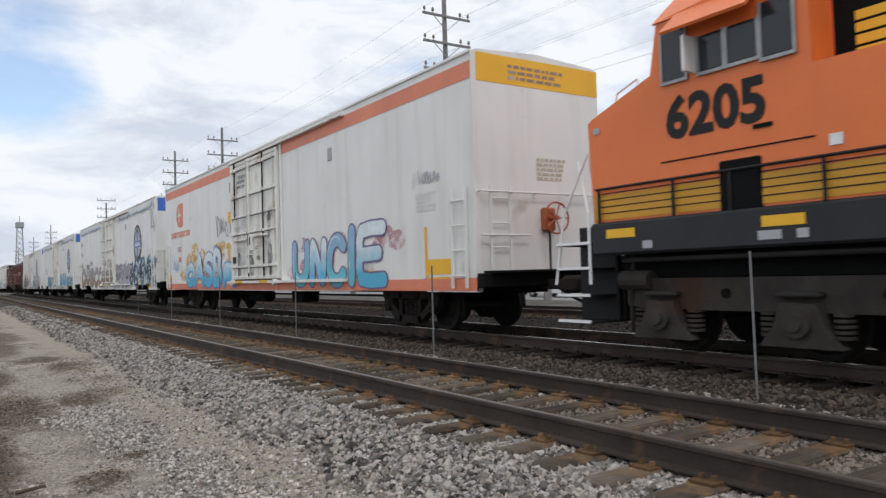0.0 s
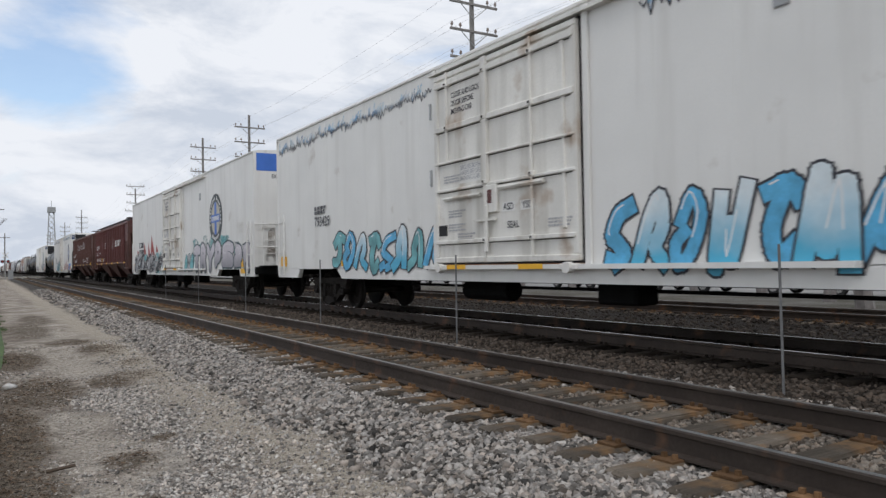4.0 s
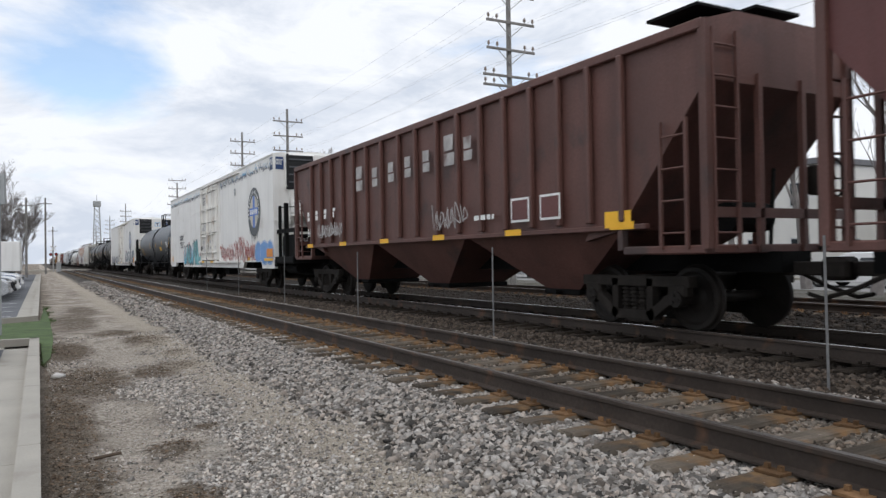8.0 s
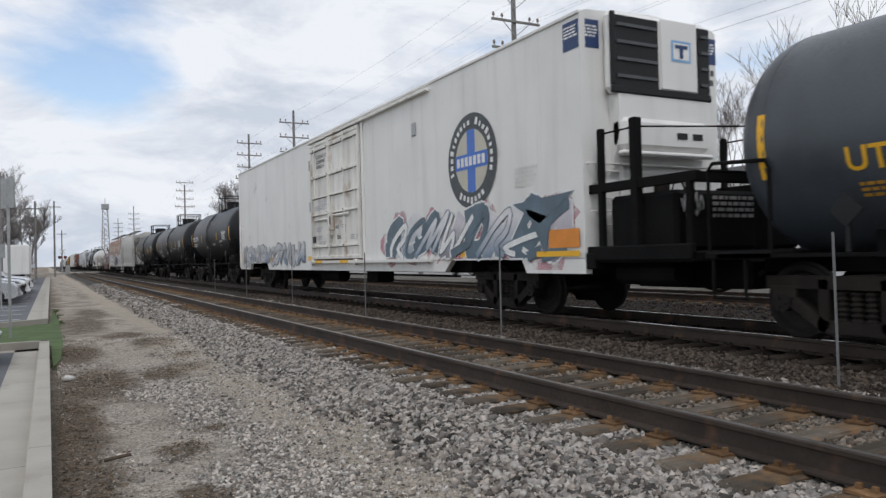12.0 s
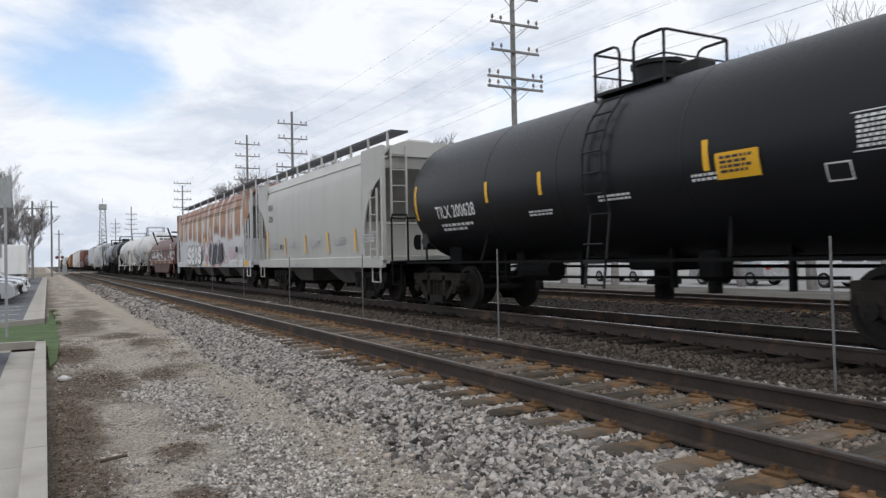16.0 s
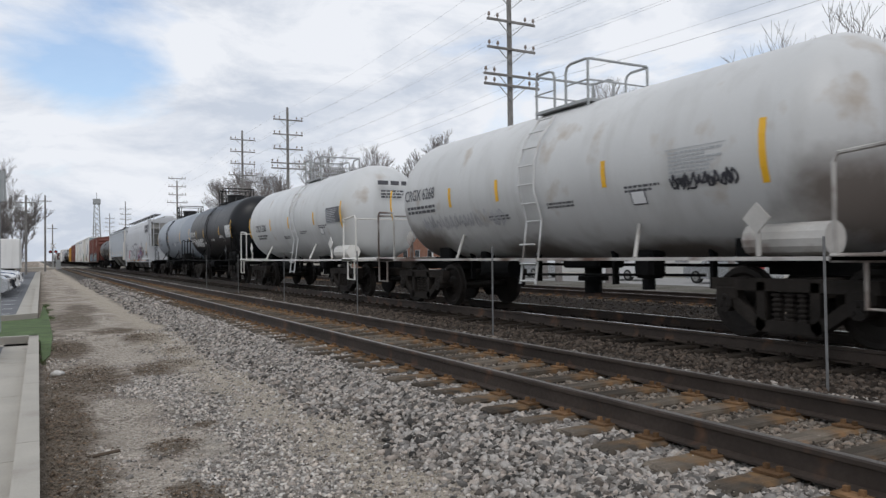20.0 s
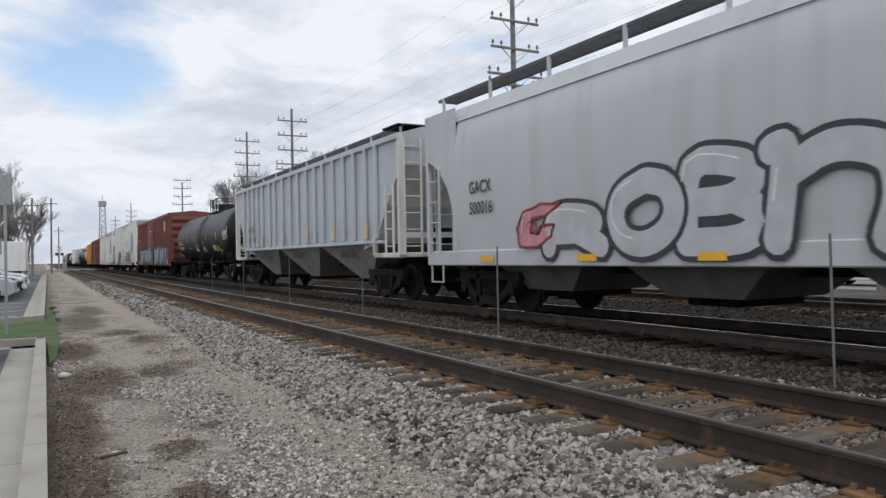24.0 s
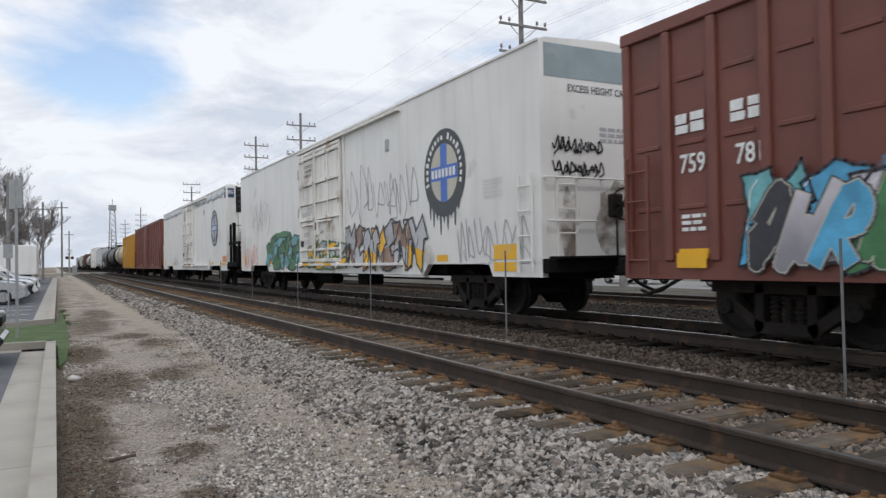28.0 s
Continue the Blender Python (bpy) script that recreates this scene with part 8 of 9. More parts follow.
# 10 to 12: black tank cars
c, t, rr, cz = tank_car(216.9, 229.1, "black tank car with white lettering", "tank black", bands=(-5.0, -2.0, 2.0, 4.9))
tank_marks(c, rr, cz, "OCFX 217574", "letter white", 101, -4.6, 2.3, 3.2, 2.4)
c, t, rr, cz = tank_car(229.9, 245.6, "black tank car with white lettering and yellow marks", "tank black", r=1.4, cz=2.46, bands=(-6.3, -3.67, -0.75, 1.38, 3.25, 6.3), tail_inset=0.6, lad=0.15)
tank_marks(c, rr, cz, "TILX 201431", "letter white", 111, -5.04, 1.88, 4.35, 3.7)
c, t, rr, cz = tank_car(245.8, 260.1, "black tank car with a yellow caution plate", "tank black", r=1.4, cz=2.46, bands=(-5.77, -2.73, -1.0, 2.6, 6.0), inset=0.6, tail_inset=0.55, lad=0.45)
tank_marks(c, rr, cz, "TILX 200628", "letter white", 121, -4.87, 1.96, 4.6, 4.2, 0.27)
patch(c, "caution_plate", 2.75, 3.4, 2.02, 2.36, on_tank(rr + 0.012, cz), "yellow paint")
bar_text(c, 2.82, 2.28, 0.48, 0.035, on_tank(rr + 0.016, cz), "black spray", 4, 12)
# 13: short pale grey hopper
c, h, W, e = hopper_round_side(260.4, 272.2, "pale grey covered hopper with smooth sides", "hopper grey", eave=3.95, pockets=2)
lettering(c, "BRNX", -4.38, 2.98, 0.22, side(0.06), "letter grey")
lettering(c, "10236", -4.38, 2.56, 0.22, side(0.06), "letter grey")
for k, a in enumerate((-4.52, -2.32, -0.09, 2.04, 4.2)):
    part("reflector", flat([[(a, 1.35), (a + 0.1, 1.35), (a + 0.04, 1.95 + 0.3 * (k == 0)), (a - 0.07, 1.95 + 0.3 * (k == 0))]], side(0.058)), "yellow paint", c)
    bar_text(c, a + 0.5, 1.72, 0.9, 0.045, side(0.06), "grey spray", 3, k)
patch(c, "sign", -2.9, -2.65, 1.55, 1.7, side(0.058), "letter grey")
bar_text(c, -1.2, 0.97, 1.0, 0.05, side(0.04), "grey spray", 1, 13)
# 14: rust-patched hopper
def rusty_paint():
    """Pale paint with broad rust between the inside ribs, darker at the foot of each patch and under the roof."""
    m = material("rusty hopper", (0.6, 0.605, 0.61), 0.6, var=0.08, scale=0.7, streak=0.3, stain=(0.42, 0.36, 0.29), stain_at=0.66)
    nodes, link = m.node_tree.nodes, m.node_tree.links.new
    b = nodes["Principled BSDF"]
    plain = b.inputs["Base Color"].links[0].from_socket
    co = nodes.new("ShaderNodeTexCoord")
    sep = nodes.new("ShaderNodeSeparateXYZ")
    link(co.outputs["Object"], sep.inputs[0])

    def op(kind, a, c=0.0):
        x = nodes.new("ShaderNodeMath")
        x.operation = kind
        for s_, val in ((0, a), (1, c)):
            if isinstance(val, bpy.types.NodeSocket):
                link(val, x.inputs[s_])
            else:
                x.inputs[s_].default_value = val
        return x.outputs[0]

    def fade(v, a, c):
        x = nodes.new("ShaderNodeMapRange")
        x.interpolation_type = "SMOOTHSTEP"
        x.inputs["From Min"].default_value, x.inputs["From Max"].default_value = a, c
        link(v, x.inputs["Value"])
        return x.outputs["Result"]

    def cloud(s_, stretch):
        mp = nodes.new("ShaderNodeMapping")
        mp.inputs["Scale"].default_value = stretch
        link(co.outputs["Object"], mp.inputs["Vector"])
        n = nodes.new("ShaderNodeTexNoise")
        n.inputs["Scale"].default_value, n.inputs["Detail"].default_value = s_, 6
        link(mp.outputs["Vector"], n.inputs["Vector"])
        return n.outputs["Fac"]

    bay = op("DIVIDE", op("ADD", sep.outputs[1], 40.0), 1.46)
    wobble = op("MULTIPLY", op("SUBTRACT", cloud(2.5, (1, 1, 0.5)), 0.5), 0.3)
    inside = fade(op("ABSOLUTE", op("SUBTRACT", op("FRACT", op("ADD", bay, wobble)), 0.5)), 0.44, 0.3)
    pick = nodes.new("ShaderNodeTexWhiteNoise")
    pick.noise_dimensions = "1D"
    link(op("FLOOR", bay), pick.inputs["W"])
    foot = op("ADD", op("MULTIPLY", pick.outputs["Value"], 0.55), op("ADD", 1.95, op("MULTIPLY", op("SUBTRACT", cloud(3, (1, 1, 1)), 0.5), 0.5)))
    up = op("SUBTRACT", sep.outputs[2], foot)
    amount_ = op("MULTIPLY", op("MULTIPLY", inside, fade(up, 0.0, 0.22)), fade(cloud(1.6, (1, 1, 0.6)), 0.22, 0.5))
    amount_ = op("MAXIMUM", amount_, op("MULTIPLY", fade(sep.outputs[2], 3.3, 3.85), fade(cloud(2.0, (1, 1, 1)), 0.3, 0.6)))
    deep = op("MAXIMUM", op("MULTIPLY", fade(up, 0.75, 0.35), fade(cloud(1.2, (1, 1, 1)), 0.35, 0.55)), fade(sep.outputs[2], 3.4, 3.9))

    def mixed(f, a, c):
        x = nodes.new("ShaderNodeMix")
        x.data_type = "RGBA"
        for s_, val in ((0, f), (6, a), (7, c)):
            if isinstance(val, bpy.types.NodeSocket):
                link(val, x.inputs[s_])
            else:
                x.inputs[s_].default_value = val
        return x.outputs[2]

    rust = mixed(deep, mixed(cloud(9, (1, 1, 2)), (0.44, 0.23, 0.1, 1), (0.31, 0.13, 0.045, 1)), mixed(cloud(12, (1, 1, 3)), (0.3, 0.105, 0.035, 1), (0.15, 0.05, 0.02, 1)))
    link(mixed(op("MULTIPLY", amount_, 0.93), plain, rust), b.inputs["Base Color"])
    return m


M["rusty hopper"] = rusty_paint()
c, h, W, e = hopper_round_side(273.6, 292.2, "grey covered hopper with broad rust patches and graffiti", "rusty hopper", pockets=4, trim="hopper pale")
throw_up(c, "SEOS", ((-5.45, -3.8), (-3.95, -3.0), (-3.15, -2.05), (-2.15, -0.95)), 0.98, 2.1, side(0.064), "letter white", "black spray", 0.3, 0.05, slant=0.1)
spray_cloud(c, -1.0, 5.0, 1.1, 2.0, side(0.05), "pink paint", 142, 12, 0.4)
wild(c, 0.95, 4.2, 1.0, 2.1, side(0.064), ["charcoal spray", "charcoal spray", "grey spray", "charcoal spray"], "black spray", 144, 10, 0.2, 0.018, None, None, lambda a: 0.92, 0.35)
tag_scrawl(c, 5.4, 1.25, 1.3, 0.6, side(0.062), "pink paint", 15)
tag_scrawl(c, 7.4, 1.5, 0.6, 0.35, side(0.062), "grey spray", 16)
lettering(c, "63236", -7.5, 2.2, 0.2, side(0.06), "letter grey")
patch(c, "caution_plate", 8.35, 8.95, 0.98, 1.18, side(0.04), "yellow paint")
patch(c, "notice", -0.35, 0.1, 2.2, 2.4, side(0.06), "yellow paint")
patch(c, "sign", 6.8, 7.2, 1.55, 1.8, side(0.06), "black paint")
for a in (-6, -3, 0, 3):
    patch(c, "reflector", a, a + 0.5, 0.97, 1.07, side(0.038), "yellow paint")
# 15
coil_car(293.4, 306.6, "dark red coil car with rounded cover and white letters")
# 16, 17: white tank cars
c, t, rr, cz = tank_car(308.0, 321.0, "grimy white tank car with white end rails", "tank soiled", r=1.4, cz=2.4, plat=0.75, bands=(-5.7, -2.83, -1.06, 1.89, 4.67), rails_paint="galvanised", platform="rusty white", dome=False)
tank_marks(c, rr, cz, "CRGX 6268", "letter grey", 161, -4.9, 2.35, 3.2, 2.4)
for k in range(3):
    tag_scrawl(c, -4.2 + 1.1 * k, 1.62, 1.0, 0.36, on_tank(rr + 0.01, cz), "grey spray", 160 + k)
tag_scrawl(c, 3.2, 1.95, 1.0, 0.2, on_tank(rr + 0.01, cz), "black spray", 163)
c, t, rr, cz = tank_car(322.4, 335.2, "cleaner white tank car with black lettering", "tank white", r=1.4, cz=2.4, lad=0.85, bands=(-4.9, -1.95, 0.24, 2.86, 5.2), rails_paint="galvanised", platform="dingy white paint", dome=False)
tank_marks(c, rr, cz, "CRGX 5206", "letter grey", 171, -3.95, 2.1, 4.0, 3.3)
patch(c, "data_panel", 4.0, 5.1, 2.1, 2.55, on_tank(rr + 0.007, cz), "letter grey")
# 18, 19
c, t, rr, cz = tank_car(336.0, 347.8, "black tank car with graffiti-scrawled side", "tank black", r=1.45, bands=(-5.1, -2.95, -1.04, 2.6, 5.0), inset=0.6)
tank_marks(c, rr, cz, "CRGX 5195", "letter white", 181, -4.6, 2.3, 3.9, 3.2)
patch(c, "data_panel", 3.9, 4.9, 2.05, 2.6, on_tank(rr + 0.006, cz), "grey panel")
graffiti(c, -3.6, -1.6, 1.7, 2.1, on_tank(rr + 0.01, cz), ["grey spray"], "letter white", 182, 4)
c, t, rr, cz = tank_car(348.6, 361.0, "bluish grey tank car with black bands", "tank bluish", bands=(-4.5, 0.0, 4.5))
tank_marks(c, rr, cz, "706652", "letter grey", 191, -4.0, 2.3, 3.0, 2.2)
# 20
c, h, W, e = hopper_round_side(362.8, 380.3, "pale grey covered hopper with silver letter graffiti", "hopper pale", pockets=4)
name_blocks(c, 5.95, 3.2, 0.55, 4, side(0.056), "letter grey", 0.12, 0.9)
lettering(c, "500016", -6.9, 1.9, 0.24, side(0.06), "black spray", 0.85)
lettering(c, "GACX", -6.9, 2.3, 0.24, side(0.06), "black spray", 0.85)
throw_up(c, "ROBn", ((-4.6, -2.75), (-3.0, -1.3), (-1.65, 0.1), (-0.4, 1.6)), 0.96, 2.3, side(0.062), "silver spray", "black spray", 0.36, 0.075, None, "letter white", 0.1, lambda a: 0.92, (-0.35, 0.05, 0.12, 0.2))
graffiti(c, 1.6, 3.8, 1.0, 2.2, side(0.062), ["grey spray", "purple spray"], "red spray", 202, 2)
graffiti(c, -5.2, -4.5, 1.2, 1.9, side(0.06), ["pink paint"], "red spray", 207, 1)
for k, a in enumerate((3.5, 4.3, 6.3, 7.0)):
    tag_scrawl(c, a, 1.9 if k == 0 else 1.4, 0.7, 0.65 if k == 0 else 0.4, side(0.06), "red spray" if k == 1 else "black spray", 203 + k)
tag_scrawl(c, 6.6, 0.95, 1.8, 0.22, side(0.07), "black spray", 209)
for k, a in enumerate((-6.5, -3.6, -1.2, 1.4, 4.4, 6.0)):
    patch(c, "reflector", a, a + 0.45, 0.98, 1.09, side(0.07), "yellow paint")
for a, z in ((3.8, 2.0), (6.75, 2.45)):
    part("reflector", flat([[(a, 1.45), (a + 0.12, 1.45), (a + 0.04, z), (a - 0.08, z)]], side(0.058)), "yellow paint", c)
patch(c, "sign", 4.8, 5.2, 1.62, 1.9, side(0.06), "black paint")
# 21
c, h, W, e = hopper_open_end(381.8, 398.5, "pale grey covered hopper with upright side posts", "hopper blue grey", 4.02, mat_end="dingy white paint", posts=(-6.88, -6.12, -5.4, -4.67, -3.95, -2.94, -2.25, -1.25, -0.35, 0.49, 1.4, 2.23, 2.97, 3.86, 4.7, 5.5, 6.3, 7.0), pocket_mat="slope grey", marks=False)
lettering(c, "NDYX", -5.92, 2.15, 0.24, side(0.06), "letter grey", 1.0)
lettering(c, "833", -5.94, 1.74, 0.24, side(0.06), "letter grey")
lettering(c, "644", -5.16, 1.74, 0.24, side(0.06), "letter grey")
for k, a in enumerate((-3.87, -1.18, 1.56, 4.06, 6.4)):
    patch(c, "reflector", a, a + 0.1, 1.58, 2.02, side(0.056), "yellow paint")
    bar_text(c, a + 0.4, 1.85, 0.45, 0.045, side(0.006), "grey spray", 3, k)
patch(c, "reflector", -6.92, -6.82, 1.58, 2.1, side(0.056), "yellow paint")
patch(c, "notice", -2.75, -2.5, 2.2, 2.42, side(0.006), "grey panel")
for k, a in enumerate((-4.6, -0.3, 4.3)):
    tag_scrawl(c, a, 1.1, 1.1, 0.28, side(-0.06), "black spray", 211 + k)
# 22
c, t, rr, cz = tank_car(399.8, 416.4, "matt black tank car with white tags", "tank black", r=1.39, cz=2.4, bands=(-6.96, -3.72, -1.39, 2.01, 4.64, 7.1), tail_inset=0.45, lad=0.7)
tank_marks(c, rr, cz, "GBRX 706652", "letter white", 221, -6.69, 2.05, 6.2, 5.4, 0.2)
patch(c, "caution_plate", 4.06, 4.82, 1.48, 1.8, on_tank(rr + 0.012, cz), "yellow paint", "yellow caution plate")
bar_text(c, 4.14, 1.71, 0.5, 0.04, on_tank(rr + 0.016, cz), "black spray", 4, 13)
for k, a in enumerate((-1.46, 0.42, 3.19)):
    tag_scrawl(c, a, 1.5, 0.7, 0.42, on_tank(rr + 0.01, cz), "white spray", 222 + k)
    tag_scrawl(c, a + 0.05, 1.5, 0.6, 0.4, on_tank(rr + 0.01, cz), "white spray", 322 + k)
for ob in [k for k in c.children if k.name.startswith("bogie")][:1]:
    part("axle_cap", Shape().rod((-1.2, -0.88, 0.457), (-1.23, -0.88, 0.457), 0.1, 14), "blue paint", ob, "bright blue axle cap")
# 23
c, h, W, e = boxcar(417.5, 436.3, "red-brown boxcar with a long blue and green graffiti", "oxide paint", 4.3, ribs=25, door_at=0.0)
put = side(0.024)
name_blocks(c, -h + 1.02, 2.72, 0.26, 2, put, "letter white", 0.15, 0.85)
name_blocks(c, -h + 1.92, 2.74, 0.26, 2, put, "letter white", 0.15, 0.85)
lettering(c, "759", -h + 1.08, 2.2, 0.25, put, "letter white", 0.85)
lettering(c, "781", -h + 1.98, 2.22, 0.25, put, "letter white", 0.85)
bar_text(c, -h + 1.1, 1.6, 0.4, 0.05, put, "letter white", 3, 231)
BRIGHT = ["teal paint", "light blue paint", "silver fade", "green paint", "cyan fade", "charcoal spray", "slate fade"]
for k, (a0, a1, d, n) in enumerate(((-7.3, -1.68, 0.075, 8), (-1.58, 1.55, 0.165, 5), (1.7, 7.75, 0.075, 9))):
    spray_cloud(c, a0 + 0.3, a1 - 0.3, 1.1, 1.95, side(d), "light blue paint", 230 + k, 8, 0.35)
    graffiti(c, a0, a1 - 0.2, 0.86, 2.1, side(d), BRIGHT[k:] + BRIGHT[:k], "black spray", 234 + n, n, None, 0.25, back=0.0, line=0.035)
    wild(c, a0 + 0.1, a1, 0.88, 1.95, side(d + 0.014), ["charcoal spray", "silver fade", "light blue paint", "green paint", "slate fade", "charcoal spray"], "cream disc", 234 + k, int(1.6 * n), 0.17, 0.016, "black spray", None, lambda a: 0.84, 0.4)
round_badge(c, 7.27, 3.47, 0.4, side(0.072), colours=("letter white", "oxide paint", "letter white", "oxide paint"), rings=0.42)
bar_text(c, -0.3, 3.35, 1.5, 0.1, side(0.125), "letter white", 1, 23)
patch(c, "purple_patch", 7.95, 8.52, 1.2, 2.0, side(0.076), "purple spray")
patch(c, "sign_frame", 7.23, 7.63, 1.52, 1.92, side(0.105), "letter white")
for k in range(2):
    patch(c, "sign", 7.26 + 0.18 * k, 7.42 + 0.18 * k, 1.56, 1.88, side(0.108), "black paint")
patch(c, "caution_plate", h - 1.35, h - 0.92, 0.93, 1.13, side(0.08), "yellow paint")
patch(c, "caution_plate", -h + 1.05, -h + 1.55, 0.95, 1.15, side(0.08), "yellow paint")
# 24, 25
c, h, W, e = reefer(438.4, 461.1, BN + "mixed coloured graffiti", door_at=0.35, seed=24)
bn_marks(c, h, W, e, 24, None, fringe=False, end_blue="weathered band", melted=True)
part("spray_blob", flat([oval(-4.9, 1.65, 2.0, 0.6, 26, 0, 0.12, random.Random(2))], side(0.006)), "green paint", c)
graffiti(c, -7.1, -2.0, 0.84, 2.0, side(0.012), ["green paint", "teal paint"], "black spray", 241, 5, None)
graffiti(c, 1.8, 6.5, 0.84, 2.1, side(), ["grey spray", "tan brown paint", "silver spray", "yellow paint"], "black spray", 242, 7)
graffiti(c, -1.6, 1.7, 0.9, 1.7, side(0.08), ["yellow paint", "grey spray"], "green paint", 246, 4)
for k in range(3):
    tag_scrawl(c, -11.2 + 0.9 * k, 0.95, 0.8, 0.95, side(), "red stripe paint", 243 + k)
    tag_scrawl(c, 2.0 + 1.4 * k, 2.1, 1.3, 1.7 - 0.2 * k, side(), "grey spray", 254 + k)
    tag_scrawl(c, -9.5 + 1.0 * k, 2.3, 0.9, 1.6, side(), "faded letter", 264 + k)
    tag_scrawl(c, 8.4 + 0.9 * k, 1.0, 0.9, 1.0, side(), "grey spray", 274 + k)
for k in range(2):
    tag_scrawl(c, -1.25, 2.95 - 0.4 * k, 1.0, 0.28, on_end(-h - 0.02), "black spray", 247 + k)
c, h, W, e = reefer(464.4, 487.3, "white refrigerator car with cooling unit and faint tags", cooler=True, door_at=-0.3, seed=25)
bn_marks(c, h, W, e, 25, None, cooler=True, fringe=True, off=0.5)
tag_scrawl(c, -6.5, 1.0, 2.0, 0.7, side(), "grey spray", 251)
# the tail that never comes near
boxcar(489.0, 509.4, "dark red boxcar with a small white mark", "oxide paint", 4.7)
boxcar(511.0, 524.8, "golden yellow boxcar far down the train", "gold paint", 4.4)
tank_car(526.2, 541.5, "tan tank car far down the train", "tan paint", bands=(-4, 4))
for k, (kind, paint, ln) in enumerate((("t", "tank black", 14), ("t", "tank black", 14), ("h", "hopper pale", 17), ("r", "white paint", 22), ("t", "tank grey", 15), ("t", "tank white", 14),
                                       ("h", "brown paint", 17), ("t", "tank black", 15), ("h", "hopper grey", 17), ("t", "tank grey", 15), ("t", "tank black", 14), ("h", "hopper pale", 17))):
    a = 543 + sum((14, 14, 17, 22, 15, 14, 17, 15, 17, 15, 14, 17)[:k]) + 1.7 * k
    if kind == "t":
        tank_car(a, a + ln, "distant " + paint.split()[-1] + " tank car", paint)
    elif kind == "h":
        hopper_open_end(a, a + ln, "distant " + paint.split()[-1] + " covered hopper", paint)
    else:
        reefer(a, a + ln, "distant white refrigerator car")

# ---- verge and car park ----
def kerb_line(name, pts, label):
    """A concrete kerb with its gutter pan, along a line of corners; the kerb stands to the right of its way."""
    k = thing(name, (0, 0, 0), label, "kerb", kind="structure")
    for (xa, ya), (xb, yb) in zip(pts, pts[1:]):
        d = Vector((xb - xa, yb - ya))
        ln = d.length
        d.normalize()
        n = Vector((-d.y, d.x))
        steps = max(1, round(ln / 3.0))
        for i in range(steps):
            a = Vector((xa, ya)) + d * (ln * i / steps + 0.006)
            b = Vector((xa, ya)) + d * (ln * (i + 1) / steps - 0.006)
            q = [a, b, b + n * 0.16, a + n * 0.16]
            part("kerb_stone", Shape().prism([(p.x, p.y) for p in q], "z", -0.6, -0.27), "concrete", k)
            q = [a + n * 0.163, b + n * 0.163, b + n * 0.56, a + n * 0.56]
            part("gutter_slab", Shape().prism([(p.x, p.y) for p in q], "z", -0.6, -0.405), "concrete", k)
    return k


kerb_line("kerb", [(0.0, -6.0), (0.0, 16.0), (-14.0, 16.25)], "pale concrete kerb and gutter round the near car park")
kerb_line("kerb", [(-14.0, 21.4), (-1.6, 21.6), (-0.02, 22.6), (0.1, 60.0), (0.3, 118.0)], "pale concrete kerb and gutter of the far car park")
lot = part("car_park", Shape().box(-30, -0.56, -8, 15.6, -0.6, -0.412), "asphalt")
tagged(lot, "grey asphalt of the near car park", "car park", kind="structure")
lot = part("car_park", Shape().prism([(-30, 22.2), (-1.7, 22.2), (-0.56, 22.95), (-0.46, 60), (-0.26, 118), (-30, 118)], "z", -0.6, -0.412), "asphalt")
tagged(lot, "worn asphalt car park beside the line", "car park", kind="structure")
for i in range(14):
    part("bay_line", Shape().box(-5.6, -0.75, 25.0 + 2.75 * i, 25.1 + 2.75 * i, -0.41, -0.408), "line paint", lot)
for i in range(5):
    part("bay_line", Shape().box(-5.6, -0.75, 2.0 + 2.75 * i, 2.1 + 2.75 * i, -0.41, -0.408), "line paint", lot)

M["grass"] = material("grass", (0.07, 0.115, 0.03), 0.9, var=0.45, scale=2.5, fine=20, random_by=0.4)


def turf():
    r = np.random.RandomState(3)
    s = Shape()
    for _ in range(9000):
        y = r.uniform(12.5, 30)
        if y < 16.3:
            x = r.uniform(0.02, 0.28)
        elif y < 21.4:
            x = r.uniform(-3.2, 0.3)
        else:
            x = r.uniform(0.12, 0.4)
        if x > 0.1 and noise.noise(Vector((x * 2, y * 0.7, 1))) < -0.1 + 0.5 * (x - 0.2):
            continue
        h, a, b = r.uniform(0.012, 0.032), r.uniform(0, 6.28), r.uniform(-0.04, 0.04)
        w = 0.012
        z = -0.425
        s.add([(x - w * math.cos(a), y - w * math.sin(a), z), (x + w * math.cos(a), y + w * math.sin(a), z), (x + b, y + 0.5 * b, z + h)], [(0, 1, 2)])
    return s


bed = part("grass_bed", Shape().prism([(-14, 16.45), (0.02, 16.2), (0.05, 12.8), (0.16, 13.6), (0.25, 17.0), (0.25, 23.0), (0.18, 28.0), (0.14, 28), (0.02, 22.5), (-1.55, 21.45), (-14, 21.2)], "z", -0.6, -0.4), "grass")
tagged(bed, "strip of short green turf between the kerbs", "grass", kind="structure")
tagged(part("grass", turf(), "grass"), "short green grass blades beside the kerb", "grass", kind="stuff")

# small stones and litter on the dirt
def on_gravel(x, y):
    return random.random() < 0.14 + 1.3 * amount(GRAVEL, x, y) - 1.1 * amount(DARK, x, y) + 0.15 * max(0.0, x - 1.3) - 1.2 * amount(PALE, x, y)


def on_litter(x, y):
    return random.random() < 1.5 * amount(DARK, x, y) + 0.6 * max(0.0, 0.45 - x) + 0.03


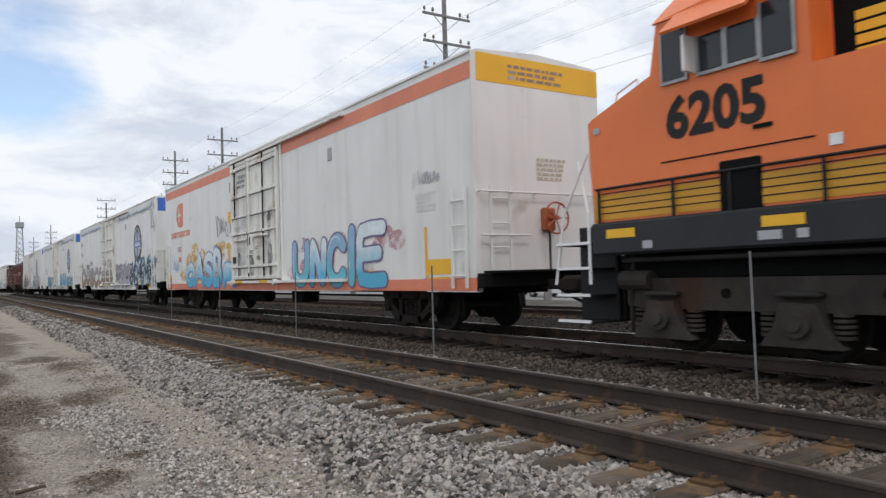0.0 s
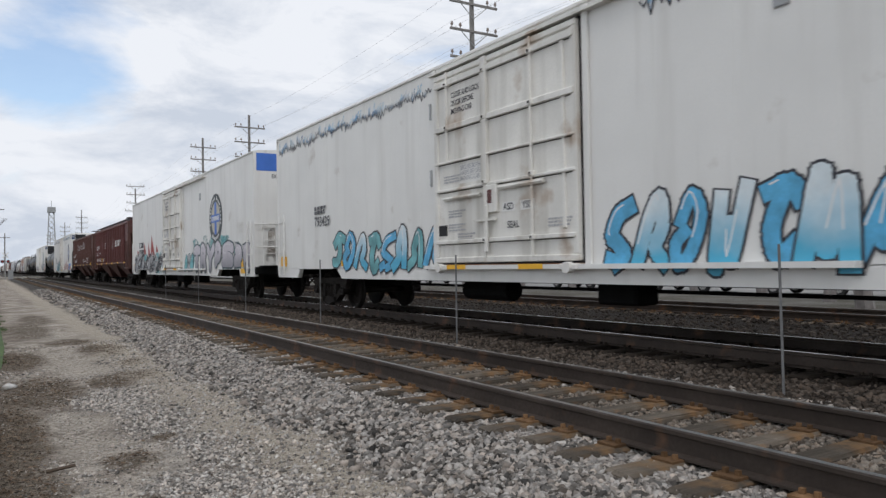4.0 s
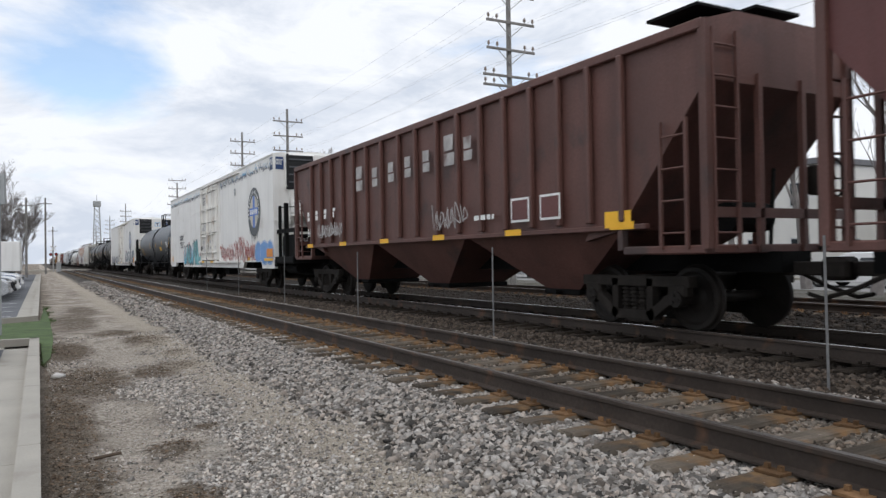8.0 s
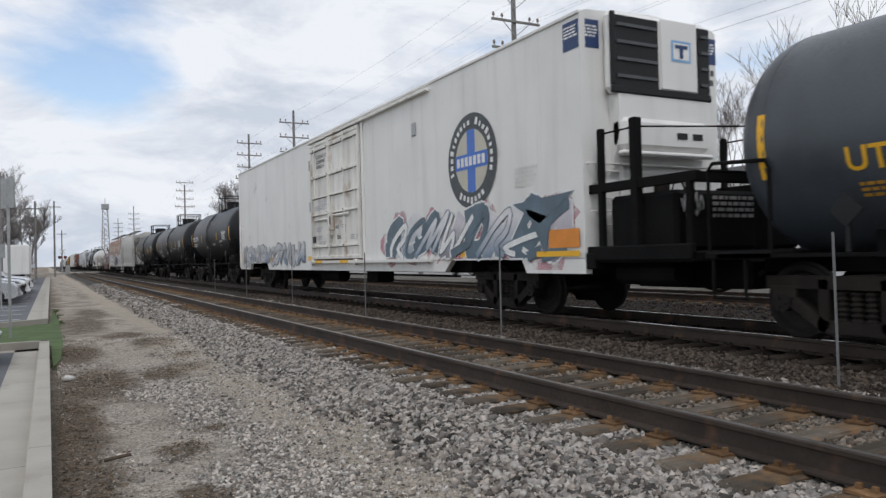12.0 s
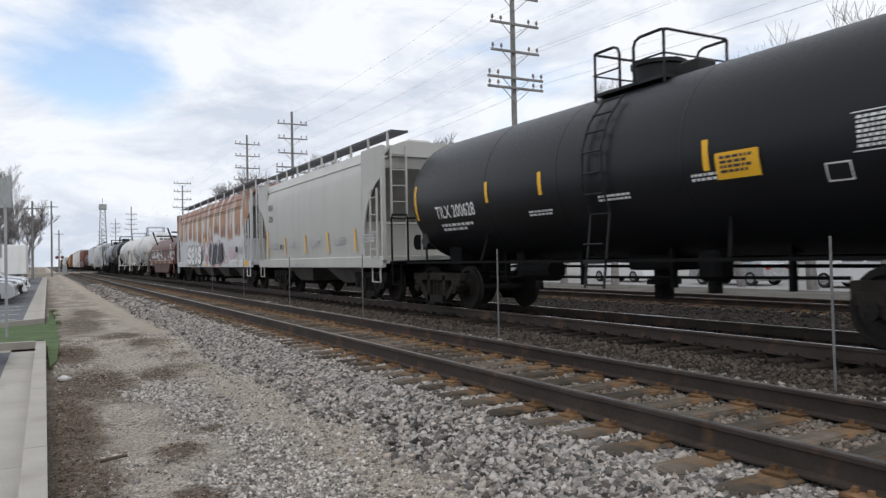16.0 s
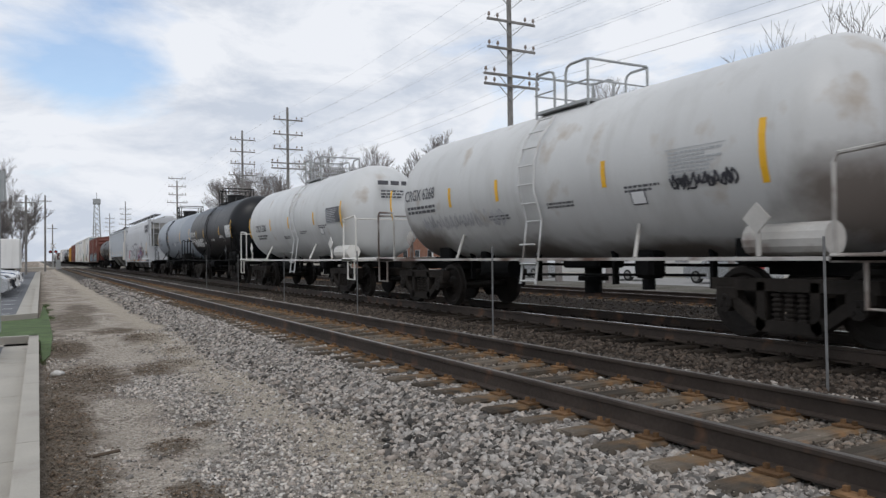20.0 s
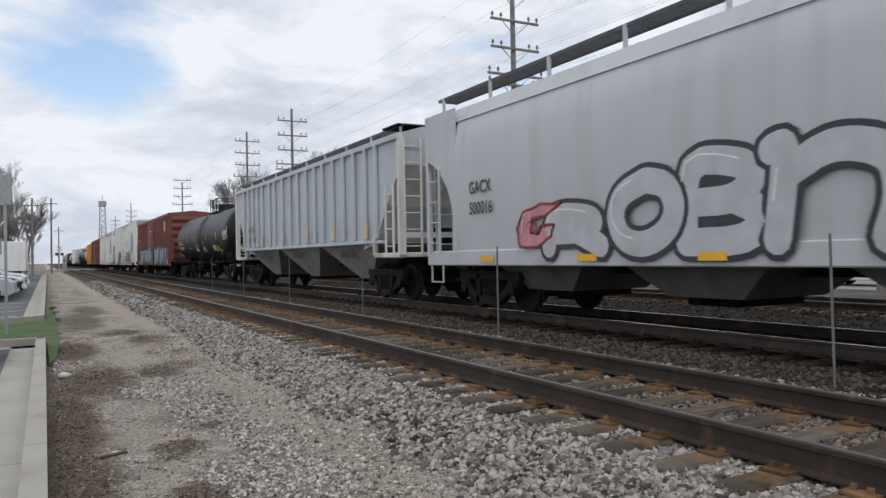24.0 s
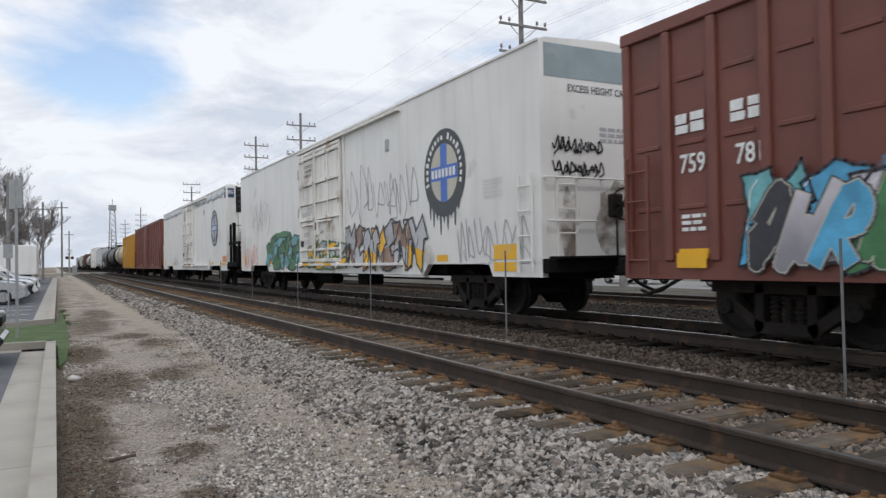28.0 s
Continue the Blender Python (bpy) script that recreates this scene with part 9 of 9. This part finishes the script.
M["leaf"] = material("leaf", (0.15, 0.112, 0.08), 0.9, spec=0.15, var=0.4, scale=20, random_by=0.7, hue_by=0.6)
M["pebble"] = material("pebble", (0.4, 0.375, 0.345), 0.9, spec=0.2, var=0.3, scale=30, random_by=0.8, hue_by=0.5)
random.seed(21)
stones("gravel", "loose pale gravel on the trodden dirt", 70000, (0.1, 2.6, 2.6, 17), 0.0135, 9, on_gravel, "pebble")
stones("grit", "fine brown grit scattered on the trodden dirt", 26000, (0.1, 2.4, 2.2, 13), 0.0055, 14, lambda x, y: noise.noise(Vector((x * 1.5, y * 1.5, 5))) > -0.2, "pebble")
M["twig"] = material("twig", (0.09, 0.065, 0.045), 0.9, var=0.4)
r = random.Random(77)
chips = Shape()
for _ in range(42000):
    x, y = 0.05 + 2.2 * r.random(), 2.2 + 15 * r.random() ** 1.5
    if not on_litter(x, y):
        continue
    a, l, w, z = r.uniform(0, 6.28), r.uniform(0.008, 0.026), r.uniform(0.003, 0.011), ground_z(x, y) + r.uniform(0.002, 0.014)
    c, d, e = math.cos(a), math.sin(a), r.uniform(-0.008, 0.012)
    chips.add([(x - l * c, y - l * d, z), (x + w * d, y - w * c, z + e), (x + l * c, y + l * d, z + r.uniform(-0.004, 0.008)), (x - w * d, y + w * c, z + 0.003)], [(0, 1, 3), (1, 2, 3)])
tagged(part("leaf_litter", chips, "leaf"), "brown twigs and leaf litter on the dirt", "litter", kind="stuff")
rock = stones("white_stone", "single pale stone lying on the dirt", 1, (0.2, 0.21, 11.1, 11.2), 0.062, 4, lambda x, y: True)
rock.data.materials[0] = M["pale stone"]
rock["category"] = "stone"
del rock["kind"]
part_stick = part("stick", Shape().rod((0.36, 6.32, -0.385), (0.56, 6.36, -0.375), 0.014, 6), "twig")
tagged(part_stick, "short dark stick lying on the dirt", "stick")
for i, (x, y, s_) in enumerate(((0.55, 5.6, 0.03), (1.5, 6.0, 0.05), (0.35, 4.3, 0.03), (1.2, 8.5, 0.05))):
    ob = stones("stone", "loose grey stone lying on the dirt", 1, (x, x + 0.01, y, y + 0.01), s_, 40 + i, lambda a, b: True)
    ob["category"] = "stone"
    del ob["kind"]


# ---- marker stakes between the tracks ----
def stake(y):
    t = thing("marker_stake", (6.77, y, -0.27), "thin galvanised steel stake standing in the ballast", "stake", "row of stakes")
    part("shaft", Shape().prism([(-0.012, -0.006), (-0.01, -0.011), (-0.004, 0.008), (0.004, 0.008), (0.01, -0.011), (0.012, -0.006), (0.006, 0.013), (-0.006, 0.013)], "z", 0, 1.55), "stake steel", t)
    for z in (0.7, 0.95, 1.2, 1.45):
        part("bolt_hole", Shape().rod((0, -0.004, z), (0, 0.0135, z), 0.007, 6), "under steel", t)
    return t


for i in range(6):
    st = stake(4.5 + 6.05 * i)
    st.rotation_euler = (radians((i * 37 % 5 - 2) * 0.2), radians((i * 53 % 5 - 2) * 0.2), radians(20))


# ---- poles and wires beyond the line ----
ARMS = (12.9, 11.65, 10.4, 9.2, 8.75)


def line_pole(x, y, height=14.4, label="tall weathered wooden utility pole with five crossarms", arms=ARMS, lean=0.0):
    t = thing("utility_pole", (x, y, -0.45), label, "utility pole", "poles along the line")
    part("shaft", Shape().rod((0, 0, 0), (lean, 0, height + 0.45), 0.16, 12, 0.1), "pole wood", t, smooth=True)
    for k, z in enumerate(arms):
        z += 0.45
        half = 1.3 if k < 3 else 1.5
        arm = part("crossarm", Shape().box(-half, half, -0.14 - 0.08, -0.14, z - 0.055, z + 0.055, 0.012), "pole wood", t)
        part("brace", Shape().rod((-0.75, -0.2, z - 0.02), (0, -0.15, z - 0.65), 0.02).rod((0.75, -0.2, z - 0.02), (0, -0.15, z - 0.65), 0.02), "galvanised", arm)
        for xx in (-half + 0.1, -half + 0.55, half - 0.55, half - 0.1):
            part("insulator", shared("insulator", lambda: Shape().turned([(0, 0.02), (0.08, 0.02), (0.08, 0.06), (0.13, 0.07), (0.15, 0.05), (0.2, 0.055), (0.24, 0.02)], "z", (0, 0, 0), 10), "ceramic", True), None, arm, at=(xx, -0.185, z + 0.07))
    return t


POLES = (-14.0, 27.6, 61.4, 77.3, 118.5, 194.5, 240.0, 300.0)
for i, y in enumerate(POLES):
    line_pole(18.8, y, (14.4, 14.4, 14.0, 14.5, 13.2, 15.4, 15, 15)[i], arms=ARMS if i < 3 else tuple(a + 0.6 for a in ARMS[:4]))
for k, (dx, z, w) in enumerate(((-1.2, 13.2, 0.014), (1.2, 13.2, 0.014), (-1.2, 11.95, 0.013), (1.2, 11.95, 0.013), (-1.2, 10.7, 0.012), (1.2, 10.7, 0.012), (-1.4, 9.5, 0.012), (1.4, 9.5, 0.012), (1.4, 9.05, 0.02))):
    pts = []
    for ya, yb in zip(POLES, POLES[1:]):
        sag = 0.00035 * (yb - ya) ** 2
        for i in range(10):
            t = i / 10
            pts.append((18.8 + dx, ya + (yb - ya) * t - 0.185, z - 4 * sag * t * (1 - t)))
    ob = part("wire", Shape().pipe(pts, w * 0.34, 4), "wire")
    tagged(ob, "dark overhead wire strung from pole to pole", "wire", "overhead wires")


# ---- trees ----
def bare_tree(x, y, height, seed, label, spread=0.5, base=-0.45, twigs=5, group="bare trees", trunk_r=None, forks=3, least=0.008):
    """A leafless tree: tapered trunk, limbs, and a crown of many fine branches."""
    r = random.Random(seed)
    t = thing("bare_tree", (x, y, base), label, "tree", group)
    wood, fine = Shape(), Shape()
    r0 = trunk_r or height * 0.02

    def grow(p, d, ln, rad, level):
        steps = 3 if level < 2 else 2
        for i in range(steps):
            d2 = (d + Vector((r.uniform(-1, 1), r.uniform(-1, 1), r.uniform(-0.4, 0.7))) * 0.17).normalized()
            q = p + d2 * (ln / steps)
            rad = max(rad, least)
            e = max(rad * (1 - 0.22), least * 0.8)
            (wood if level < 3 else fine).rod(p, q, rad, 7 if level < 2 else 4 if level < 3 else 3, e, caps=False)
            if level < twigs and (i > 0 or level > 0):
                for _ in range(forks if i == steps - 1 else 1 + (level > 1)):
                    w = r.uniform(0, 6.28)
                    out_ = Vector((math.cos(w), math.sin(w), r.uniform(0.1, 0.9)))
                    nd = (d2 * r.uniform(0.5, 1.0) + out_ * spread * r.uniform(0.6, 1.3)).normalized()
                    grow(q, nd, ln * r.uniform(0.5, 0.72), e * r.uniform(0.45, 0.68), level + 1)
            p, d, rad = q, d2, e

    grow(Vector((0, 0, 0)), Vector((r.uniform(-0.06, 0.06), r.uniform(-0.06, 0.06), 1)), height * 0.36, r0, 0)
    part("trunk", wood, "bark", t)
    part("crown", fine, "bark", t)
    return t


TREE = "leafless grey-brown tree standing by the railway"
for i, (x, y, hgt) in enumerate(((-5.2, 92, 14), (-2.2, 106, 11), (-4.6, 112, 12), (-11, 118, 18), (-7, 135, 15), (-4.2, 98, 8), (-6.2, 101, 9), (-3.6, 121, 10))):
    bare_tree(x, y, hgt, 10 + i, TREE + " car park", 0.5, forks=3, least=0.013)
for i, (x, y, hgt) in enumerate(((22.5, 12.2, 12.5), (27, 18.8, 11.8), (27.5, 22.6, 10.2), (25, 14.8, 11.2), (26.5, 29.8, 11.8), (26, 33.5, 11), (28, 37.5, 11.5), (27, 41, 10.5), (30, 53.5, 13.5), (29, 58, 12), (30, 81, 16), (34, 80, 16), (31, 131, 21), (36, 126, 20), (33, 142, 21))):
    bare_tree(x, y, hgt, 30 + i, TREE + " and street", 0.42 if y < 45 else 0.5, trunk_r=0.28 if i == 0 else None, least=0.007 if y < 45 else 0.015, twigs=4 if y < 20 else 5)
for i, (x, y, hgt) in enumerate(((27, 92, 13), (29, 98, 12), (25, 104, 13), (31, 108, 14), (27, 114, 12), (33, 120, 14), (26, 150, 13), (30, 175, 14))):
    bare_tree(x, y, hgt, 50 + i, TREE + " far along the line", 0.65, forks=3, least=0.015)

far_scrub = Shape()
r = random.Random(8)
for _ in range(2600):
    y = r.uniform(150, 420)
    x = r.choice((r.uniform(-40, -6), r.uniform(26, 90)))
    h = r.uniform(3, 9)
    far_scrub.rod((x, y, -0.4), (x + r.uniform(-2, 2), y, h), 0.12, 3, 0.01, caps=False)
    for _ in range(3):
        far_scrub.rod((x, y, h * r.uniform(0.3, 0.7)), (x + r.uniform(-2.5, 2.5), y + r.uniform(-2, 2), h * r.uniform(0.7, 1.05)), 0.06, 3, 0.01, caps=False)
tagged(part("far_woods", far_scrub, "bark"), "far belt of bare scrub and trees", "woods", kind="stuff")


# ---- sign, signals and left-hand poles ----
t = thing("street_sign", (-0.74, 18.6, -0.42), "grey metal sign on a steel post, seen from behind", "sign")
part("post", Shape().box(-0.03, 0.03, -0.02, 0.02, 0, 3.5), "galvanised", t)
part("sign_plate", Shape().box(-0.02, 0.02, -0.225, 0.225, 2.85, 3.5, 0.004), "galvanised", t).rotation_euler = (0, 0, radians(35))
t = thing("street_sign", (-1.5, 31.0, -0.42), "small grey parking sign on a thin post", "sign")
part("post", Shape().box(-0.025, 0.025, -0.02, 0.02, 0, 2.4), "galvanised", t)
part("sign_plate", Shape().box(-0.15, 0.15, -0.03, -0.022, 1.9, 2.4), "galvanised", t)
for x, y, hgt in ((-3.0, 62, 8.5), (0.9, 120, 11), (2.6, 170, 9), (-1.2, 95, 9)):
    t = thing("utility_pole", (x, y, -0.45), "dark wooden pole beside the car park", "utility pole")
    part("shaft", Shape().rod((0, 0, 0), (0.05, 0, hgt), 0.15, 10, 0.11), "pole wood", t, smooth=True)
    part("crossarm", Shape().box(-0.9, 0.9, -0.16, -0.08, hgt - 0.9, hgt - 0.78), "pole wood", t)
for x, y in ((2.2, 138), (18.0, 150)):
    t = thing("crossing_signal", (x, y, -0.3), "crossing signal mast with crossbuck and red lamps", "signal", "crossing signals")
    part("mast", Shape().rod((0, 0, 0), (0, 0, 4.2), 0.07, 8), "galvanised", t)
    for a in (-45, 45):
        ob = part("crossbuck_board", Shape().box(-0.6, 0.6, -0.09, -0.07, -0.1, 0.1), "white spray", t, at=(0, 0, 3.9))
        ob.rotation_euler = (0, radians(a), 0)
    for xx in (-0.4, 0.4):
        lamp = part("lamp_hood", Shape().rod((xx, -0.1, 2.9), (xx, -0.14, 2.9), 0.26, 14), "black paint", t)
        part("lens", Shape().rod((xx, -0.14, 2.9), (xx, -0.15, 2.9), 0.12, 12), "lamp red", lamp)
    part("signal_case", Shape().box(0.4, 1.1, -0.2, 0.3, 0, 1.6, 0.03), "galvanised", t)
road = part("road", Shape().box(-60, 90, 141, 150, -0.6, 0.006), "concrete")
tagged(road, "pale street crossing the tracks on the level", "road", kind="structure")

# lattice mast far down the line
t = thing("lattice_tower", (19.5, 305.0, -0.4), "far steel lattice radio tower", "tower")
for a, b in ((-1, -1), (1, -1), (1, 1), (-1, 1)):
    part("leg", Shape().rod((a * 1.6, b * 1.6, 0), (a * 0.8, b * 0.8, 24), 0.12, 5), "galvanised", t)
lat = Shape()
for k in range(12):
    w0, w1 = 1.6 - 0.8 * k / 12, 1.6 - 0.8 * (k + 1) / 12
    for s_ in (-1, 1):
        lat.rod((-w0, s_ * w0, 2 * k), (w1, s_ * w1, 2 * k + 2), 0.06, 4).rod((w0, s_ * w0, 2 * k), (-w1, s_ * w1, 2 * k + 2), 0.06, 4)
        lat.rod((s_ * w0, -w0, 2 * k), (s_ * w1, w1, 2 * k + 2), 0.06, 4)
part("lattice", lat, "galvanised", t)
part("antenna_head", Shape().box(-1.3, 1.3, -1.3, 1.3, 22.6, 24.6, 0.1).rod((0, 0, 24.6), (0, 0, 27), 0.1, 6), "galvanised", t)


# ---- parked vehicles ----
def parked_car(x, y, turn, paint, label, suv=True, length=4.6):
    """A car with its nose towards local +x."""
    t = thing("car", (x, y, -0.412), label, "car", "parked cars")
    t.rotation_euler = (0, 0, radians(turn))
    L, W = length / 2, 0.9
    top = 1.68 if suv else 1.45
    side = [(-L, 0.35), (-L + 0.05, 0.95), (-L + 0.2, 1.05), (L - 1.25, 1.02), (L - 0.3, 0.9), (L - 0.03, 0.72), (L, 0.35), (L - 0.2, 0.24), (-L + 0.2, 0.24)]
    body = Shape()
    n = len(side)
    v = []
    for yy, k in ((-W, 0.96), (-W + 0.09, 1.0), (W - 0.09, 1.0), (W, 0.96)):
        v += [(p[0] * k, yy, 0.6 + (p[1] - 0.6) * k) for p in side]
    f = [(q * n + i, q * n + (i + 1) % n, (q + 1) * n + (i + 1) % n, (q + 1) * n + i) for q in range(3) for i in range(n)]
    body.add(v, f + [tuple(range(n))[::-1], tuple(range(3 * n, 4 * n))])
    bd = part("body", body, paint, t, smooth=True)
    cab = [(-L + 0.25, 1.02), (-L + 0.5 if suv else -L + 0.9, top - 0.06), (-L + 0.8 if suv else -L + 1.4, top), (L - 2.3, top), (L - 1.9, top - 0.06), (L - 1.15, 1.0)]
    cs = Shape()
    m = len(cab)
    v = []
    for yy, k in ((-W + 0.05, 0.0), (-W + 0.22, 1.0), (W - 0.22, 1.0), (W - 0.05, 0.0)):
        v += [(p[0], yy if p[1] < 1.1 or k else yy * 0.9, p[1] - (0.05 if not k and p[1] > 1.1 else 0)) for p in cab]
    f = [(q * m + i, q * m + (i + 1) % m, (q + 1) * m + (i + 1) % m, (q + 1) * m + i) for q in range(3) for i in range(m)]
    cs.add(v, f + [tuple(range(m))[::-1], tuple(range(3 * m, 4 * m))])
    part("roof", cs, paint, t, smooth=True)
    gl = Shape()
    a, b = (L - 1.86, top - 0.12), (L - 1.22, 1.06)
    gl.add([(a[0] + 0.03, -W + 0.25, a[1]), (a[0] + 0.03, W - 0.25, a[1]), (b[0] + 0.03, W - 0.16, b[1]), (b[0] + 0.03, -W + 0.16, b[1])], [(0, 1, 2, 3)])
    part("windscreen", gl, "glass dark", t)
    for s_ in (-1, 1):
        for x0, x1 in ((-L + 0.75, -L + 1.9), (-L + 2.0, L - 1.9)):
            g = Shape().add([(x0, s_ * (W - 0.03), 1.1), (x1 + (0.35 if x1 > 0 else 0), s_ * (W - 0.03), 1.1), (x1, s_ * (W - 0.16), top - 0.14), (x0 + 0.1, s_ * (W - 0.16), top - 0.14)], [(0, 1, 2, 3)])
            part("side_window", g, "glass dark", t)
        part("headlight", Shape().box(L - 0.22, L - 0.02, min(s_ * 0.5, s_ * 0.84), max(s_ * 0.5, s_ * 0.84), 0.68, 0.82, 0.03), "bright steel", t)
        part("tail_light", Shape().box(-L - 0.005, -L + 0.08, min(s_ * 0.55, s_ * 0.84), max(s_ * 0.55, s_ * 0.84), 0.75, 0.95, 0.02), "lamp red", t)
        part("door_mirror", Shape().box(L - 1.75, L - 1.6, min(s_ * 0.92, s_ * 1.08), max(s_ * 0.92, s_ * 1.08), 1.0, 1.14, 0.03), paint, t)
        for xx in (-L + 0.85, L - 0.9):
            wh = part("wheel", Shape().turned([(-0.11, 0.2), (-0.11, 0.3), (-0.08, 0.33), (0.08, 0.33), (0.11, 0.3), (0.11, 0.2)], "y", (0, 0, 0), 22), "rubber", t, at=(xx, s_ * (W - 0.1), 0.33), smooth=True)
            part("rim", Shape().rod((0, -0.115, 0), (0, 0.115, 0), 0.21, 14), "bright steel", wh)
    part("grille", Shape().box(L - 0.1, L + 0.01, -0.5, 0.5, 0.62, 0.78, 0.02), "black paint", t)
    part("bumper", Shape().box(L - 0.15, L + 0.04, -0.85, 0.85, 0.32, 0.5, 0.06), paint, t)
    return t


for i, (paint, suv) in enumerate((("car silver", True), ("car black", True), ("car white", False), ("car silver", True), ("car blue", False), ("car white", True), ("car black", False), ("car silver", False))):
    parked_car(-3.3 + 0.1 * (i % 3), 36.3 + 2.75 * i, 0, paint, paint.split()[1] + " " + ("sport utility car" if suv else "saloon car") + " parked nose to the kerb", suv)
parked_car(-3.05, 14.0, 0, "car black", "black saloon car parked nose to the kerb", False)
for i, (x, y, paint, suv) in enumerate(((29.5, 24.5, "car silver", True), (29.8, 32.5, "car white", True), (29.5, 41, "car silver", False), (29.5, 18.0, "car white", False), (29.6, 11.8, "car silver", True), (29.5, 50, "car black", False))):
    parked_car(x, y, 90, paint, paint.split()[1] + " car parked along the far street", suv)

# ---- buildings and street beyond the line ----
street = part("road", Shape().box(26.5, 34.5, -30, 138, -0.6, -0.412), "pale asphalt")
tagged(street, "grey asphalt street beyond the tracks", "road", kind="structure")
walkp = part("pavement", Shape().box(34.6, 37.0, -30, 138, -0.6, -0.29), "concrete")
tagged(walkp, "pale concrete pavement beyond the street", "pavement", kind="structure")


def building(x0, x1, y0, y1, hgt, wall, label, storeys, bays, roof="roof grey"):
    t = thing("building", (x0, y0, -0.42), label, "building", "buildings beyond the street")
    dx, dy = x1 - x0, y1 - y0
    part("wall", Shape().box(0, dx, 0, dy, 0, hgt, 0.02), wall, t)
    part("roof", Shape().box(-0.15, dx + 0.15, -0.15, dy + 0.15, hgt, hgt + 0.35, 0.03), roof, t)
    fh = hgt / storeys
    for s_ in range(storeys):
        for b in range(bays):
            y = dy * (b + 0.5) / bays
            w = part("window", Shape().box(-0.05, 0.02, y - 0.6, y + 0.6, fh * s_ + 0.9, fh * s_ + 0.9 + min(1.4, fh - 1.4), 0.01), "grey panel", t)
            part("pane", Shape().box(-0.06, 0.0, y - 0.53, y + 0.53, fh * s_ + 0.97, fh * s_ + 0.83 + min(1.4, fh - 1.4)), "glass dark", w)
    for b in range(max(2, bays // 2)):
        x = dx * (b + 0.5) / max(2, bays // 2)
        w = part("window", Shape().box(x - 0.6, x + 0.6, -0.05, 0.02, 0.9, 2.2, 0.01), "grey panel", t)
        part("pane", Shape().box(x - 0.53, x + 0.53, -0.06, 0.0, 0.97, 2.13), "glass dark", w)
    return t


building(38, 52, 4, 22, 5.0, "wall white", "low white commercial building with a flat roof", 1, 6)
building(39, 50, 26, 38, 6.5, "wall white", "two-storey pale rendered building with a flat roof", 2, 4)
building(60, 85, 14, 34, 9.5, "wall white", "pale three-storey block behind the street", 3, 8)
building(38, 54, 44, 66, 4.6, "wall white", "long low pale building beyond the street", 1, 7)
building(40, 60, 74, 100, 6.0, "wall brick", "brick building beyond the street", 2, 8)
building(-24, -13, 96, 120, 5.0, "wall white", "low pale building behind the car park", 1, 4)
# white box trailer in the car park
t = thing("box_trailer", (-2.6, 74.0, -0.412), "white box trailer parked beyond the cars", "trailer")
part("box", Shape().box(-2.2, 1.2, 0, 9, 0.9, 3.5, 0.05), "white paint", t)
part("chassis", Shape().box(-1.4, 0.6, 0.2, 8.8, 0.7, 0.9), "under steel", t)
for xx in (-1.6, 0.6):
    for yy in (1.6, 2.8):
        part("wheel", Shape().rod((xx - 0.15, yy, 0.5), (xx + 0.15, yy, 0.5), 0.5, 16), "rubber", t)

# ---- motion of the train ----
def gone(t):
    """How far the train has run, in metres."""
    return float(np.interp(t, (0, 6, 12, 20, 28), (0, 93, 183.3, 304.1, 428.1)))


def motions():
    times = [0.0] + [2.0 * i for i in range(1, 15)]
    for car, mid in CARS:
        walk(car, [(t, pose(TRACK_B, mid - gone(t), RAIL_B)) for t in times])
    # wheels roll without slip; all wheels at the same end of a truck turn alike
    first = {}
    for w, k in WHEELS:
        if k not in first:
            first[k] = w
            dy = (-0.88, 0.88)[k]
            walk(w, [(f / FPS, pose(0, dy, 0.457, math.degrees(gone(f / FPS) / 0.457))) for f in range(0, 841)])
        else:
            w.rotation_mode = "QUATERNION"
            src = first[k].animation_data
            w.animation_data_create()
            w.animation_data.action = src.action
            w.animation_data.action_slot = src.action_slot
    for w, y in ENGINE_WHEELS:
        rows = [(f / FPS, pose(0, y, 0.457, math.degrees(gone(f / FPS) / 0.457))) for f in range(0, 121)]
        walk(w, rows + [(28.0, rows[-1][1])])


motions()
